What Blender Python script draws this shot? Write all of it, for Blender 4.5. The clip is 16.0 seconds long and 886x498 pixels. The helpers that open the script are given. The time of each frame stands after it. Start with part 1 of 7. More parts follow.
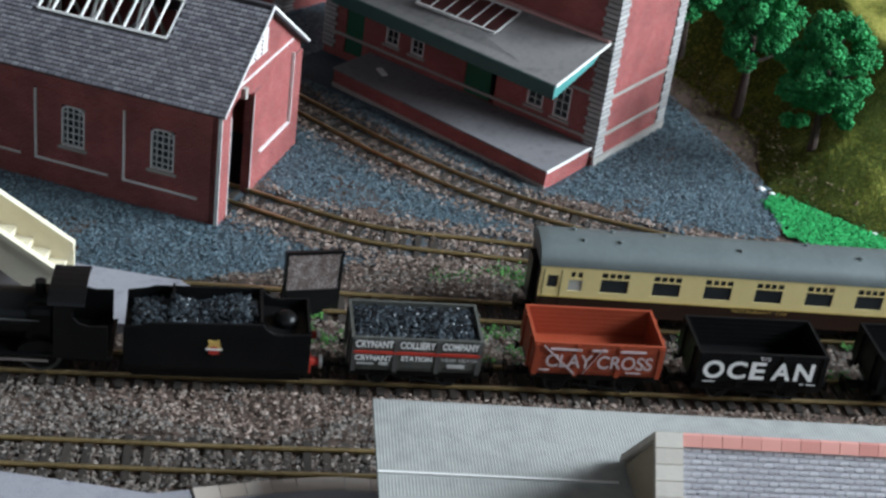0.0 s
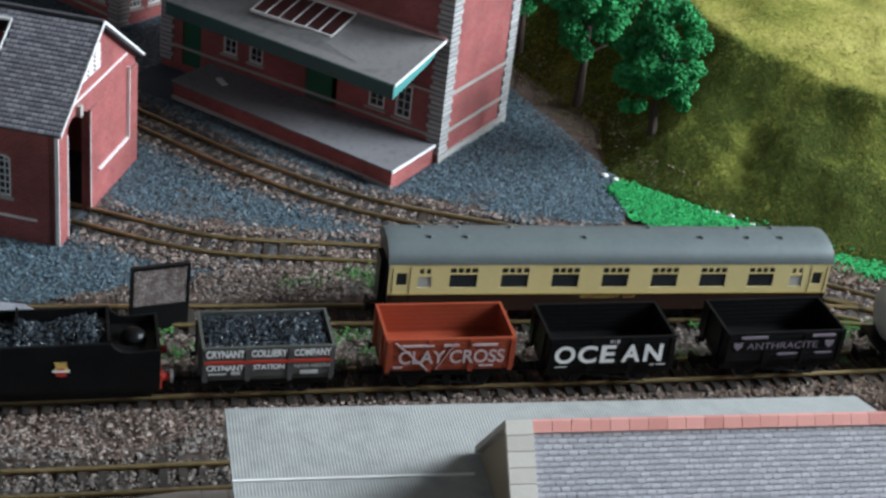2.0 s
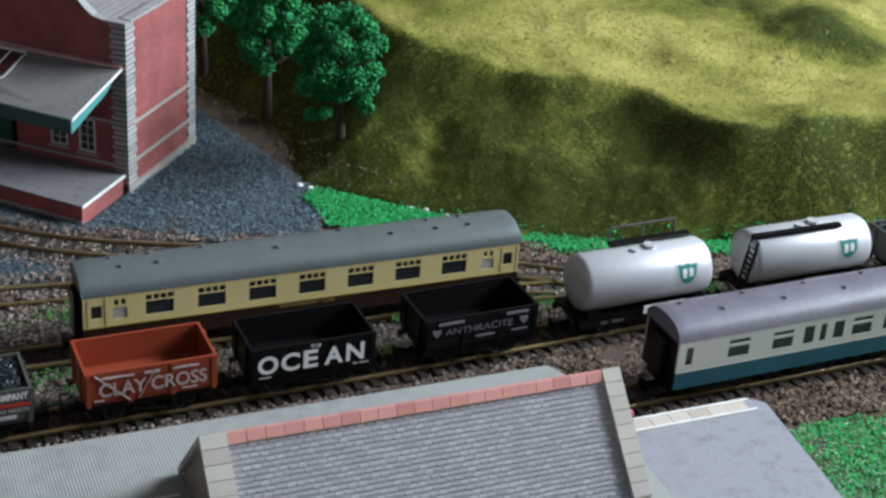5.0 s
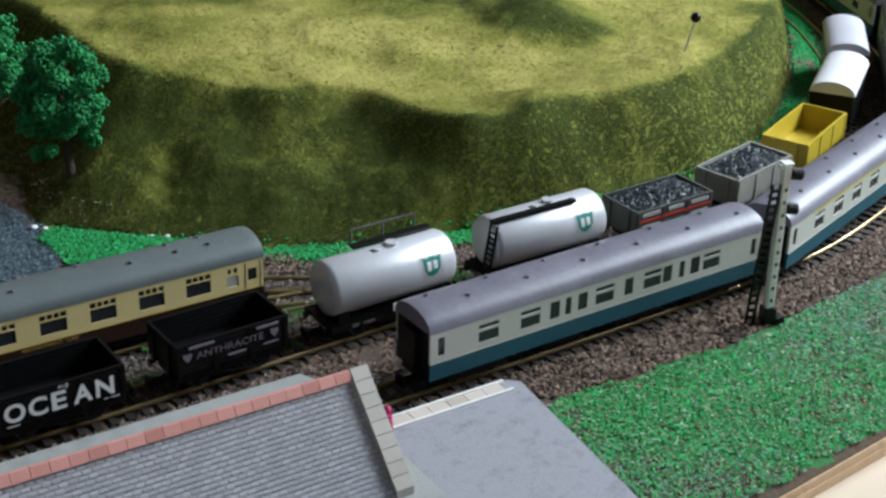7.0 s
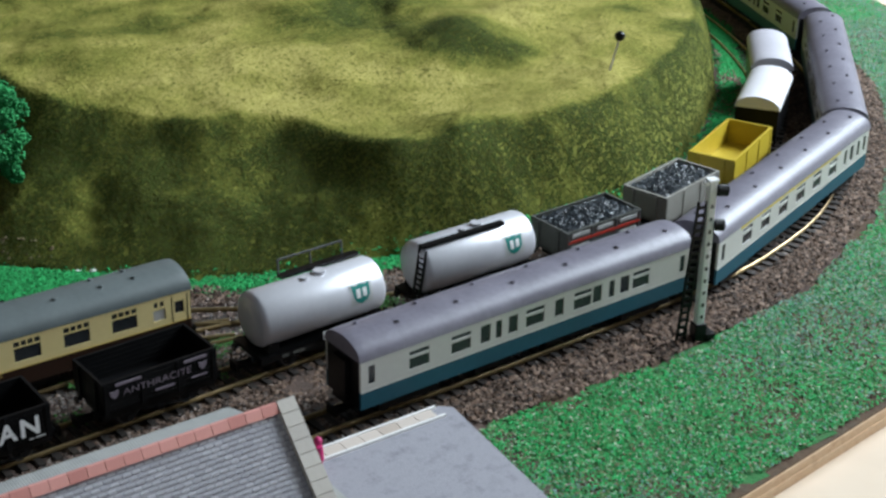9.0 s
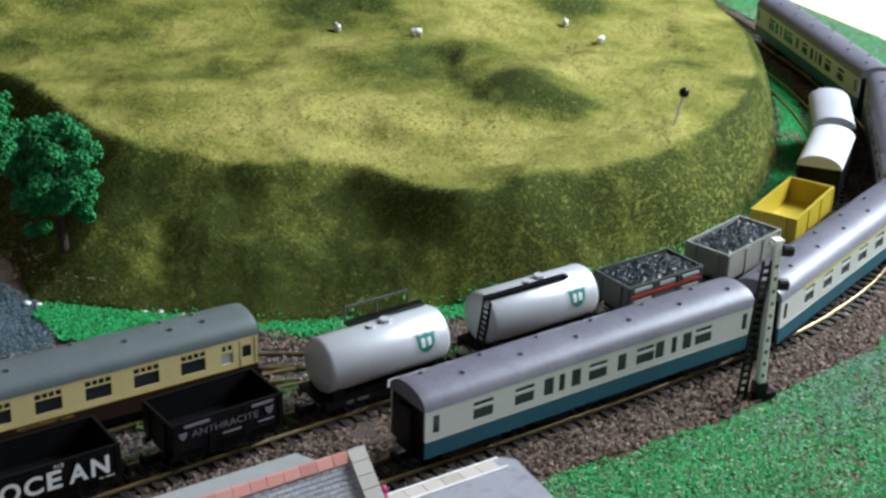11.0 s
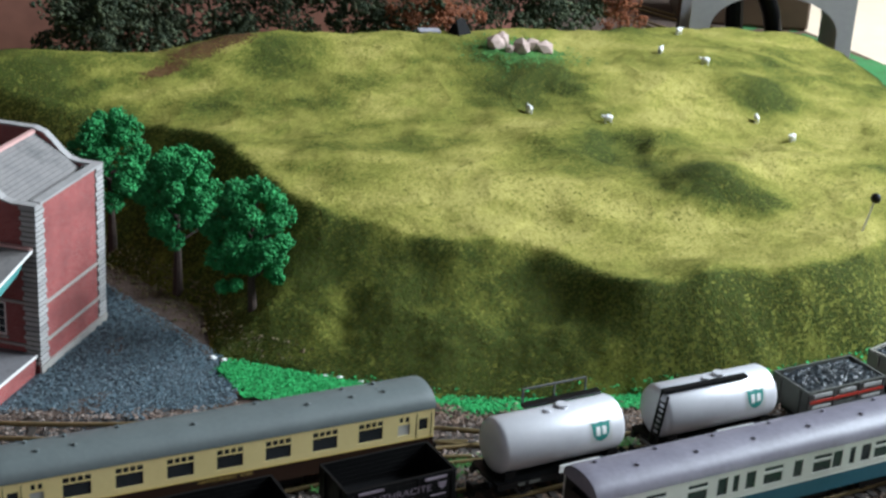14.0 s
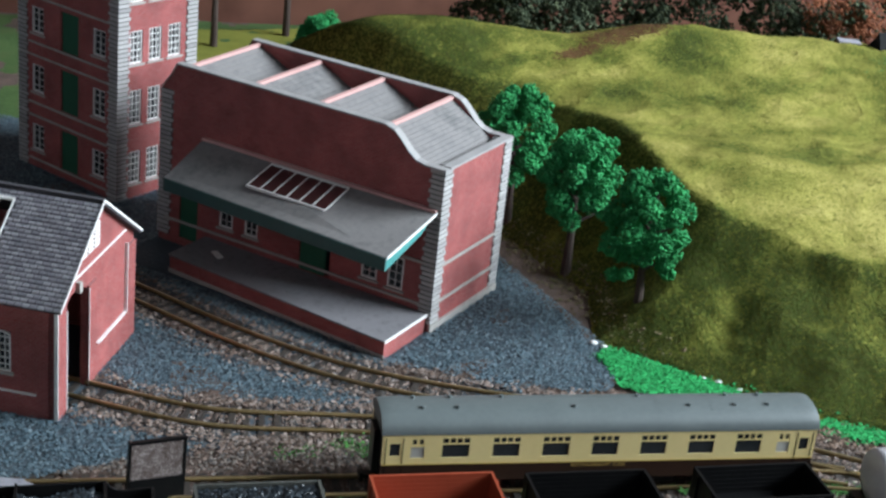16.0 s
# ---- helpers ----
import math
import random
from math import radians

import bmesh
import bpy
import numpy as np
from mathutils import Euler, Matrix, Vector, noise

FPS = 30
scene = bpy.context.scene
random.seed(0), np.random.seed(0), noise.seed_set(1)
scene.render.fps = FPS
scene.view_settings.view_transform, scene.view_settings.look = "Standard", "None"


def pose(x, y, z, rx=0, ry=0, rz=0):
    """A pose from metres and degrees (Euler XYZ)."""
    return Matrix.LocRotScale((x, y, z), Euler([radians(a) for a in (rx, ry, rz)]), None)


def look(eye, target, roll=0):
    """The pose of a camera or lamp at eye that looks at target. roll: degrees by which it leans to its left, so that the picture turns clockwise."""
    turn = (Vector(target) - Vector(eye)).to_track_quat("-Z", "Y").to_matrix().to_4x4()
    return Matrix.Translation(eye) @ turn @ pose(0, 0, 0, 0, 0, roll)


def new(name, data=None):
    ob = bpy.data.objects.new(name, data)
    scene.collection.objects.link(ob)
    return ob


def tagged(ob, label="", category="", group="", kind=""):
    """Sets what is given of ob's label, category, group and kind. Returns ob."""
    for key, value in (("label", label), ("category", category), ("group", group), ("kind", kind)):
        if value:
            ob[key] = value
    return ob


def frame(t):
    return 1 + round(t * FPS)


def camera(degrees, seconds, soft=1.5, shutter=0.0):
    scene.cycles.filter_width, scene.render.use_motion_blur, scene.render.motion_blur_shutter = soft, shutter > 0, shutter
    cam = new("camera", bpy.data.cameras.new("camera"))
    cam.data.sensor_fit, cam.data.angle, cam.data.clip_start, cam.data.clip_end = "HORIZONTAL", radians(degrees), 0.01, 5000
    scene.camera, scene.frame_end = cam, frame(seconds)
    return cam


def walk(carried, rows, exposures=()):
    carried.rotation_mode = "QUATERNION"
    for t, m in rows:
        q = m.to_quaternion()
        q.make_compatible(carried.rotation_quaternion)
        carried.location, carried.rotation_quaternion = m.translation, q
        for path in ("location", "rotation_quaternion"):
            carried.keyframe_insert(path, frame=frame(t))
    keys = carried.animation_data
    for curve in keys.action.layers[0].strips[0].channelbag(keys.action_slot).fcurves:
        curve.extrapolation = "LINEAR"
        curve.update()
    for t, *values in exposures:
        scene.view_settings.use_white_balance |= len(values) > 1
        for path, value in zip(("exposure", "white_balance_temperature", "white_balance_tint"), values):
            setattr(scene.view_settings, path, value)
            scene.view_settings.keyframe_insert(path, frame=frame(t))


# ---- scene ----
cam = camera(31.97, 16.0, soft=2.7)

# seconds, eye, Euler angles in degrees
PATH = [
    (0.0, -0.1490, -0.3630, 0.2359, 59.72, -7.01, -4.42),
    (0.5, -0.1469, -0.3641, 0.2363, 59.96, -6.82, -5.97),
    (1.0, -0.1457, -0.3642, 0.2361, 60.18, -6.59, -7.53),
    (1.5, -0.1432, -0.3657, 0.2368, 60.41, -6.25, -9.24),
    (2.0, -0.1430, -0.3649, 0.2359, 60.60, -6.11, -10.56),
    (2.5, -0.1414, -0.3655, 0.2365, 60.71, -5.96, -11.39),
    (3.0, -0.1410, -0.3660, 0.2360, 60.87, -5.85, -12.03),
    (3.5, -0.1413, -0.3658, 0.2356, 60.91, -5.87, -12.22),
    (4.0, -0.1361, -0.3695, 0.2377, 61.16, -5.29, -14.30),
    (4.5, -0.1331, -0.3735, 0.2383, 61.73, -4.75, -18.03),
    (5.0, -0.1282, -0.3746, 0.2372, 62.28, -4.02, -22.17),
    (5.2, -0.1271, -0.3754, 0.2370, 62.44, -3.67, -23.59),
    (7.3, -0.1166, -0.3799, 0.2338, 63.60, -1.18, -34.17),
    (7.5, -0.1147, -0.3796, 0.2335, 63.61, -1.06, -34.98),
    (8.0, -0.1151, -0.3798, 0.2332, 63.73, -0.92, -35.56),
    (8.5, -0.1148, -0.3796, 0.2336, 63.78, -0.95, -35.53),
    (9.0, -0.1151, -0.3796, 0.2344, 64.31, -0.83, -35.58),
    (9.2, -0.1158, -0.3802, 0.2351, 64.82, -0.93, -35.51),
    (11.3, -0.1240, -0.3779, 0.2414, 65.83, -1.97, -32.66),
    (11.5, -0.1246, -0.3768, 0.2428, 65.70, -2.34, -31.99),
    (12.0, -0.1255, -0.3778, 0.2437, 66.29, -2.45, -30.79),
    (12.5, -0.1264, -0.3773, 0.2436, 66.69, -2.62, -29.36),
    (13.0, -0.1281, -0.3773, 0.2448, 67.10, -2.99, -28.09),
    (13.5, -0.1286, -0.3786, 0.2450, 67.79, -2.95, -27.41),
    (14.0, -0.1318, -0.3778, 0.2450, 68.10, -3.32, -26.27),
    (14.5, -0.1340, -0.3768, 0.2446, 67.92, -3.79, -23.53),
    (15.0, -0.1376, -0.3748, 0.2438, 67.62, -4.34, -20.44),
    (15.5, -0.1407, -0.3729, 0.2442, 67.03, -5.12, -15.68),
    (16.0, -0.1450, -0.3720, 0.2440, 66.50, -5.69, -11.10),
]
# the camera darkens its picture a little as it swings to the bright corner
walk(cam, [(t, pose(*row)) for t, *row in PATH], [(0.0, 0.16), (3.5, 0.06), (5.2, -0.17), (7.3, -0.36), (9.2, -0.38), (11.3, -0.13), (13.0, 0.03), (14.5, -0.04), (15.2, 0.06), (16.0, 0.24)])

# ---------------------------------------------------------------- light
world = bpy.data.worlds.new("room_daylight")
scene.world = world
world.use_nodes = True
sky = world.node_tree.nodes.new("ShaderNodeTexSky")
sky.sky_type, sky.sun_disc = "NISHITA", False
sky.sun_elevation, sky.sun_rotation = radians(35), radians(95)
world.node_tree.links.new(sky.outputs[0], world.node_tree.nodes["Background"].inputs[0])
world.node_tree.nodes["Background"].inputs[1].default_value = 0.1

# daylight through the big window at the right, and a fill lamp added behind the camera
def area_lamp(name, eye, target, width, height, power, colour):
    lamp = bpy.data.lights.new(name, "AREA")
    lamp.shape, lamp.size, lamp.size_y, lamp.energy, lamp.color = "RECTANGLE", width, height, power, colour
    ob = new(name, lamp)
    ob.matrix_world = look(eye, target)
    return ob

area_lamp("window_daylight", (1.24, -0.16, 0.80), (0.1, 0.0, 0.05), 0.90, 0.60, 58, (0.775, 0.90, 1.0))
area_lamp("small_window_daylight", (-0.6, -1.56, 1.0), (0.1, 0.1, 0.0), 0.8, 0.8, 1.2, (0.775, 0.90, 1.0))
scene.view_settings.exposure = 0.0

# ---------------------------------------------------------------- materials
def material(name, colours, scale=60.0, rough=0.8, metal=0.0, bump=0.2, fine=0.35, spread=0.5, by="noise", bump_scale=None, ior=1.45):
    """Colours blended by noise at two scales, or picked for each piece or grain, with fine relief."""
    mat = bpy.data.materials.new(name)
    mat.use_nodes = True
    nt = mat.node_tree
    n, link = nt.nodes, nt.links.new
    bsdf = n["Principled BSDF"]
    bsdf.inputs["Roughness"].default_value = rough
    bsdf.inputs["Metallic"].default_value = metal
    bsdf.inputs["IOR"].default_value = ior
    co = n.new("ShaderNodeTexCoord").outputs["Object"]
    big = n.new("ShaderNodeTexNoise")
    big.inputs["Scale"].default_value, big.inputs["Detail"].default_value = scale, 3.0
    small = n.new("ShaderNodeTexNoise")
    small.inputs["Scale"].default_value, small.inputs["Detail"].default_value = scale * 9, 2.0
    link(co, big.inputs["Vector"]), link(co, small.inputs["Vector"])
    ramp = n.new("ShaderNodeValToRGB")
    while len(ramp.color_ramp.elements) < len(colours):
        ramp.color_ramp.elements.new(0.5)
    for i, c in enumerate(colours):
        el = ramp.color_ramp.elements[i]
        el.position = 0.5 + spread * (i / max(1, len(colours) - 1) - 0.5) if by == "noise" else i / max(1, len(colours))
        el.color = (*c, 1)
    if by == "noise":
        mix = n.new("ShaderNodeMix")
        mix.inputs[0].default_value = fine
        link(big.outputs["Fac"], mix.inputs[2]), link(small.outputs["Fac"], mix.inputs[3])
        link(mix.outputs[0], ramp.inputs[0])
    elif by == "island":
        link(n.new("ShaderNodeNewGeometry").outputs["Random Per Island"], ramp.inputs[0])
    else:
        link(n.new("ShaderNodeObjectInfo").outputs["Random"], ramp.inputs[0])
    link(ramp.outputs[0], bsdf.inputs["Base Color"])
    if bump:
        bn = n.new("ShaderNodeBump")
        bn.inputs["Strength"].default_value, bn.inputs["Distance"].default_value = bump, 0.0006
        if bump_scale:
            rel = n.new("ShaderNodeTexNoise")
            rel.inputs["Scale"].default_value = bump_scale
            link(co, rel.inputs["Vector"]), link(rel.outputs["Fac"], bn.inputs["Height"])
        else:
            link(small.outputs["Fac"], bn.inputs["Height"])
        link(bn.outputs[0], bsdf.inputs["Normal"])
    return mat


def printed_bricks(name, brick_a, brick_b, mortar, width, height, joint=0.00012, rough=0.75):
    """Card printed with fine brickwork: courses run level on any upright face."""
    mat = bpy.data.materials.new(name)
    mat.use_nodes = True
    nt = mat.node_tree
    n, link = nt.nodes, nt.links.new
    bsdf = n["Principled BSDF"]
    bsdf.inputs["Roughness"].default_value = rough
    co = n.new("ShaderNodeTexCoord").outputs["Object"]
    sep = n.new("ShaderNodeSeparateXYZ")
    link(co, sep.inputs[0])
    add = n.new("ShaderNodeMath")
    link(sep.outputs[0], add.inputs[0]), link(sep.outputs[1], add.inputs[1])
    comb = n.new("ShaderNodeCombineXYZ")
    link(add.outputs[0], comb.inputs[0]), link(sep.outputs[2], comb.inputs[1])
    tex = n.new("ShaderNodeTexBrick")
    tex.inputs["Scale"].default_value = 1.0
    tex.inputs["Color1"].default_value, tex.inputs["Color2"].default_value = (*brick_a, 1), (*brick_b, 1)
    tex.inputs["Mortar"].default_value = (*mortar, 1)
    tex.inputs["Mortar Size"].default_value = joint
    tex.inputs["Brick Width"].default_value, tex.inputs["Row Height"].default_value = width, height
    link(comb.outputs[0], tex.inputs["Vector"])
    cloud = n.new("ShaderNodeTexNoise")
    cloud.inputs["Scale"].default_value, cloud.inputs["Detail"].default_value = 90, 4
    link(co, cloud.inputs["Vector"])
    ramp = n.new("ShaderNodeValToRGB")
    ramp.color_ramp.elements[0].position, ramp.color_ramp.elements[0].color = 0.3, (0.72, 0.72, 0.72, 1)
    ramp.color_ramp.elements[1].position, ramp.color_ramp.elements[1].color = 0.7, (1.15, 1.12, 1.12, 1)
    link(cloud.outputs["Fac"], ramp.inputs[0])
    mul = n.new("ShaderNodeMix")
    mul.data_type, mul.blend_type = "RGBA", "MULTIPLY"
    mul.inputs[0].default_value = 1.0
    link(tex.outputs["Color"], mul.inputs[6]), link(ramp.outputs[0], mul.inputs[7])
    link(mul.outputs[2], bsdf.inputs["Base Color"])
    return mat


M = {}
M["earth"] = material("brown_earth_scatter", [(0.05, 0.032, 0.018), (0.10, 0.06, 0.035), (0.07, 0.065, 0.05)], 45, 0.95, bump=0.8)
M["ballast_stone"] = material("brown_ballast_grain", [(0.077, 0.050, 0.036), (0.180, 0.121, 0.094), (0.261, 0.183, 0.149), (0.122, 0.081, 0.062), (0.099, 0.092, 0.088), (0.351, 0.272, 0.231)], by="island", rough=0.85, bump=0)
M["ballast_red"] = material("warm_brown_ballast_grain", [(0.075, 0.045, 0.030), (0.15, 0.092, 0.062), (0.21, 0.132, 0.090), (0.11, 0.068, 0.047), (0.28, 0.19, 0.14), (0.05, 0.034, 0.026)], by="island", rough=0.85, bump=0)
M["ballast_dark"] = material("dirty_grey_brown_ballast_grain", [(0.06, 0.048, 0.042), (0.14, 0.112, 0.096), (0.21, 0.17, 0.145), (0.09, 0.086, 0.084), (0.27, 0.225, 0.195)], by="island", rough=0.85, bump=0)
M["chip"] = material("blue_grey_chipping", [(0.060, 0.098, 0.124), (0.085, 0.130, 0.158), (0.112, 0.165, 0.195), (0.075, 0.116, 0.144), (0.19, 0.25, 0.275), (0.066, 0.104, 0.13)], by="island", rough=0.42, bump=0)
M["gravel_base"] = material("blue_grey_gravel_base", [(0.03, 0.04, 0.05), (0.07, 0.09, 0.105)], 60, 0.9, bump=0.5)
M["ballast_base"] = material("ballast_base", [(0.05, 0.035, 0.028), (0.14, 0.09, 0.07)], 120, 0.95, bump=0.6)
M["turf"] = material("green_scatter", [(0.03, 0.09, 0.025), (0.03, 0.17, 0.045), (0.08, 0.10, 0.05)], 70, 0.95, bump=0.6)
M["turf_grain"] = material("green_scatter_grain", [(0.014, 0.234, 0.054), (0.019, 0.325, 0.074), (0.024, 0.416, 0.102), (0.016, 0.273, 0.060), (0.022, 0.351, 0.084), (0.120, 0.130, 0.054), (0.018, 0.299, 0.066), (0.017, 0.338, 0.096), (0.36, 0.38, 0.28), (0.019, 0.30, 0.07), (0.20, 0.13, 0.08), (0.016, 0.28, 0.065)], by="island", rough=0.9, bump=0)
M["bare_grain"] = material("mixed_brown_and_teal_scatter_grain", [(0.228, 0.131, 0.084), (0.030, 0.275, 0.108), (0.312, 0.288, 0.228), (0.048, 0.250, 0.156), (0.168, 0.100, 0.060), (0.036, 0.312, 0.096), (0.144, 0.237, 0.204)], by="island", rough=0.9, bump=0)
M["bright_turf"] = material("bright_green_scatter_grain", [(0.005, 0.139, 0.032), (0.010, 0.246, 0.056), (0.016, 0.312, 0.080)], by="island", rough=0.9, bump=0)
M["rear_turf"] = material("dark_green_rear_turf", [(0.025, 0.05, 0.012), (0.05, 0.10, 0.022), (0.07, 0.085, 0.025)], 60, 0.95, bump=0.6)
M["moss"] = material("mid_green_turf_grain", [(0.03, 0.12, 0.025), (0.05, 0.17, 0.035), (0.07, 0.21, 0.045)], by="island", rough=0.9, bump=0)
M["wood"] = material("sawn_plywood_edge", [(0.36, 0.20, 0.11), (0.62, 0.44, 0.28), (0.48, 0.30, 0.18)], 40, 0.65, bump=0.15)
M["table_wood"] = material("pale_cream_table_wood", [(0.62, 0.48, 0.35), (0.72, 0.58, 0.44)], 9, 0.6, bump=0.1)
M["rail_side"] = material("rusty_brass_rail", [(0.16, 0.105, 0.04), (0.33, 0.23, 0.10)], 90, 0.45, 0.35, bump=0.1)
M["rail_top"] = material("polished_rail_head", [(0.50, 0.38, 0.20), (0.72, 0.56, 0.33)], 90, 0.3, 0.9, bump=0)
M["sleeper"] = material("dark_sleeper_plastic", [(0.018, 0.014, 0.012), (0.045, 0.035, 0.028), (0.03, 0.024, 0.02)], by="object", rough=0.7, bump=0.2)
M["hill"] = material("flock_grass_mat", [(0.13, 0.14, 0.026), (0.19, 0.195, 0.038), (0.25, 0.245, 0.05)], 14, 0.95, bump=0.5, fine=0.4, spread=0.42, ior=1.25)
# the two darkest flocks also hold the shade of the slopes
M["flock_dark"] = material("dark_green_flock_with_shade", [(0.039, 0.057, 0.009), (0.049, 0.069, 0.011), (0.060, 0.081, 0.014), (0.057, 0.062, 0.012)], by="island", rough=0.95, bump=0, ior=1.25)
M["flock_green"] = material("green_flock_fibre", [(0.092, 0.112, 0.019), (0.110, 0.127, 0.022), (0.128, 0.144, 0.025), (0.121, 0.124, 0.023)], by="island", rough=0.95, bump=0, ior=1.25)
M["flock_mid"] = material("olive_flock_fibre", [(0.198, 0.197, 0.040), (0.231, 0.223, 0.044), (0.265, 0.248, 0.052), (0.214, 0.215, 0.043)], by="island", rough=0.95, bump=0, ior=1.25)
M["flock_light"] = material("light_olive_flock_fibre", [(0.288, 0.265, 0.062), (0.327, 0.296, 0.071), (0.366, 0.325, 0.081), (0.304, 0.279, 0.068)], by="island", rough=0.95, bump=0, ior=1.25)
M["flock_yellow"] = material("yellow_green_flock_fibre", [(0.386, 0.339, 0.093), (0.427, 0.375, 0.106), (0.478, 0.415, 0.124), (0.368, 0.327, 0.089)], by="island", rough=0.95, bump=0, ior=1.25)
M["flock_brown"] = material("brown_heather_fibre", [(0.095, 0.040, 0.017), (0.15, 0.066, 0.028), (0.075, 0.042, 0.016), (0.12, 0.075, 0.026)], by="island", rough=0.9, bump=0, ior=1.25)
M["brick"] = printed_bricks("printed_red_brick_card", (0.27, 0.042, 0.037), (0.35, 0.072, 0.066), (0.32, 0.145, 0.14), 0.0022, 0.0008)
M["white_card"] = material("raw_white_card_edge", [(0.68, 0.66, 0.64), (0.82, 0.80, 0.78)], 200, 0.8, bump=0.1)
M["slate"] = material("printed_grey_slate", [(0.20, 0.192, 0.222), (0.30, 0.287, 0.32), (0.245, 0.23, 0.26), (0.38, 0.365, 0.40)], by="island", rough=0.7, bump=0)
M["pale_slate"] = material("printed_pale_grey_slate", [(0.385, 0.375, 0.41), (0.43, 0.42, 0.455), (0.405, 0.395, 0.43), (0.50, 0.49, 0.525)], by="island", rough=0.7, bump=0)
M["slate_joint"] = material("dark_slate_joint", [(0.045, 0.043, 0.05), (0.075, 0.07, 0.08)], 100, 0.8)
M["pale_joint"] = material("printed_slate_joint", [(0.29, 0.28, 0.31), (0.36, 0.35, 0.38)], 100, 0.8)
M["grey_card"] = material("grey_card_roof", [(0.13, 0.125, 0.125), (0.22, 0.205, 0.20), (0.17, 0.16, 0.16)], 45, 0.8, bump=0.15, spread=0.35)
M["paving"] = material("grey_speckled_paving_card", [(0.18, 0.175, 0.20), (0.31, 0.30, 0.33), (0.24, 0.235, 0.26)], 250, 0.8, bump=0.2)
M["dark_paving"] = material("gritty_paving_card_with_shade", [(0.09, 0.085, 0.09), (0.20, 0.19, 0.20), (0.13, 0.125, 0.13)], 350, 0.8, bump=0.3)
M["stone_card"] = material("grey_stone_card", [(0.30, 0.28, 0.25), (0.46, 0.43, 0.40)], 160, 0.8, bump=0.2)
M["coping"] = material("dull_grey_coping_card", [(0.26, 0.25, 0.245), (0.38, 0.36, 0.355)], 140, 0.8, bump=0.2)
M["quoin_joint"] = material("dark_quoin_joint", [(0.07, 0.066, 0.066), (0.11, 0.105, 0.105)], 140, 0.8)
M["quoin"] = material("printed_grey_quoin", [(0.30, 0.29, 0.285), (0.46, 0.44, 0.43), (0.38, 0.365, 0.355)], by="object", rough=0.8, bump=0.15)
M["pink_ridge"] = material("pink_ridge_tile", [(0.50, 0.20, 0.17), (0.62, 0.28, 0.24)], by="object", rough=0.7, bump=0.15)
M["pink_card"] = material("pink_printed_card_edge", [(0.55, 0.30, 0.28), (0.66, 0.40, 0.37)], 90, 0.75, bump=0.1)
M["green_paint"] = material("dull_teal_green_card", [(0.030, 0.075, 0.070), (0.045, 0.105, 0.098)], 90, 0.7, bump=0.1)
M["teal_light"] = material("teal_valance_card", [(0.05, 0.22, 0.21), (0.08, 0.30, 0.28)], 90, 0.7, bump=0.1)
M["green_door"] = material("dark_green_door_card", [(0.012, 0.085, 0.045), (0.022, 0.12, 0.065)], 90, 0.7, bump=0.1)
# for dark parts, and as a stand-in for unlit insides behind openings
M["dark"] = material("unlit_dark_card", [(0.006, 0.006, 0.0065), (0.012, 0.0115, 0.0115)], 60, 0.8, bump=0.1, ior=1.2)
M["black"] = material("satin_black_plastic", [(0.003, 0.003, 0.0034), (0.007, 0.0068, 0.0068)], 120, 0.34, bump=0.12, ior=1.3)
M["black_body"] = material("worn_black_wagon_plastic", [(0.0045, 0.0045, 0.005), (0.010, 0.0098, 0.0098)], 120, 0.36, bump=0.15, ior=1.2)
M["glass"] = material("dark_window_glazing", [(0.02, 0.022, 0.025), (0.045, 0.047, 0.05)], 60, 0.12, bump=0)
M["cream"] = material("cream_coach_paint", [(0.74, 0.58, 0.26), (0.82, 0.66, 0.32)], 60, 0.4, bump=0.05)
M["choc"] = material("chocolate_coach_paint", [(0.022, 0.009, 0.006), (0.038, 0.017, 0.010)], 60, 0.4, bump=0.05)
M["coach_roof"] = material("mid_grey_coach_roof", [(0.095, 0.112, 0.112), (0.13, 0.15, 0.148)], 70, 0.5, bump=0.1)
M["silver_roof"] = material("silver_grey_coach_roof", [(0.135, 0.124, 0.155), (0.230, 0.216, 0.257)], 60, 0.40, bump=0.08)
M["red_oxide"] = material("red_oxide_wagon_plastic", [(0.25, 0.042, 0.018), (0.34, 0.065, 0.03)], 90, 0.42, bump=0.12)
M["grey_wagon"] = material("grey_wagon_plastic", [(0.050, 0.052, 0.046), (0.090, 0.090, 0.080)], 110, 0.5, bump=0.12)
M["grey_letter"] = material("grimy_white_lettering", [(0.36, 0.35, 0.34), (0.48, 0.47, 0.46)], 300, 0.6, bump=0)
M["yellow"] = material("dull_yellow_wagon_plastic", [(0.46, 0.33, 0.02), (0.58, 0.43, 0.045)], 90, 0.45, bump=0.1)
M["white_roof"] = material("white_van_roof", [(0.68, 0.66, 0.68), (0.80, 0.78, 0.80)], 60, 0.4, bump=0.05)
M["silver"] = material("silver_tank_paint", [(0.55, 0.54, 0.57), (0.66, 0.65, 0.68)], 70, 0.36, 0.25, bump=0.05)
# the bluish lighter tones put the lumps' glint into their colour
M["coal"] = material("glossy_coal_lump", [(0.010, 0.013, 0.016), (0.024, 0.030, 0.036), (0.06, 0.074, 0.086), (0.015, 0.019, 0.023)], by="island", rough=0.3, bump=0)
M["white"] = material("white_lettering", [(0.72, 0.71, 0.70), (0.84, 0.83, 0.82)], 300, 0.6, bump=0)
M["pale_letter"] = material("faded_pink_white_lettering", [(0.40, 0.31, 0.31), (0.50, 0.40, 0.40)], 300, 0.6, bump=0)
M["dull_letter"] = material("dull_purple_grey_lettering", [(0.15, 0.12, 0.15), (0.22, 0.18, 0.21)], 300, 0.6, bump=0)
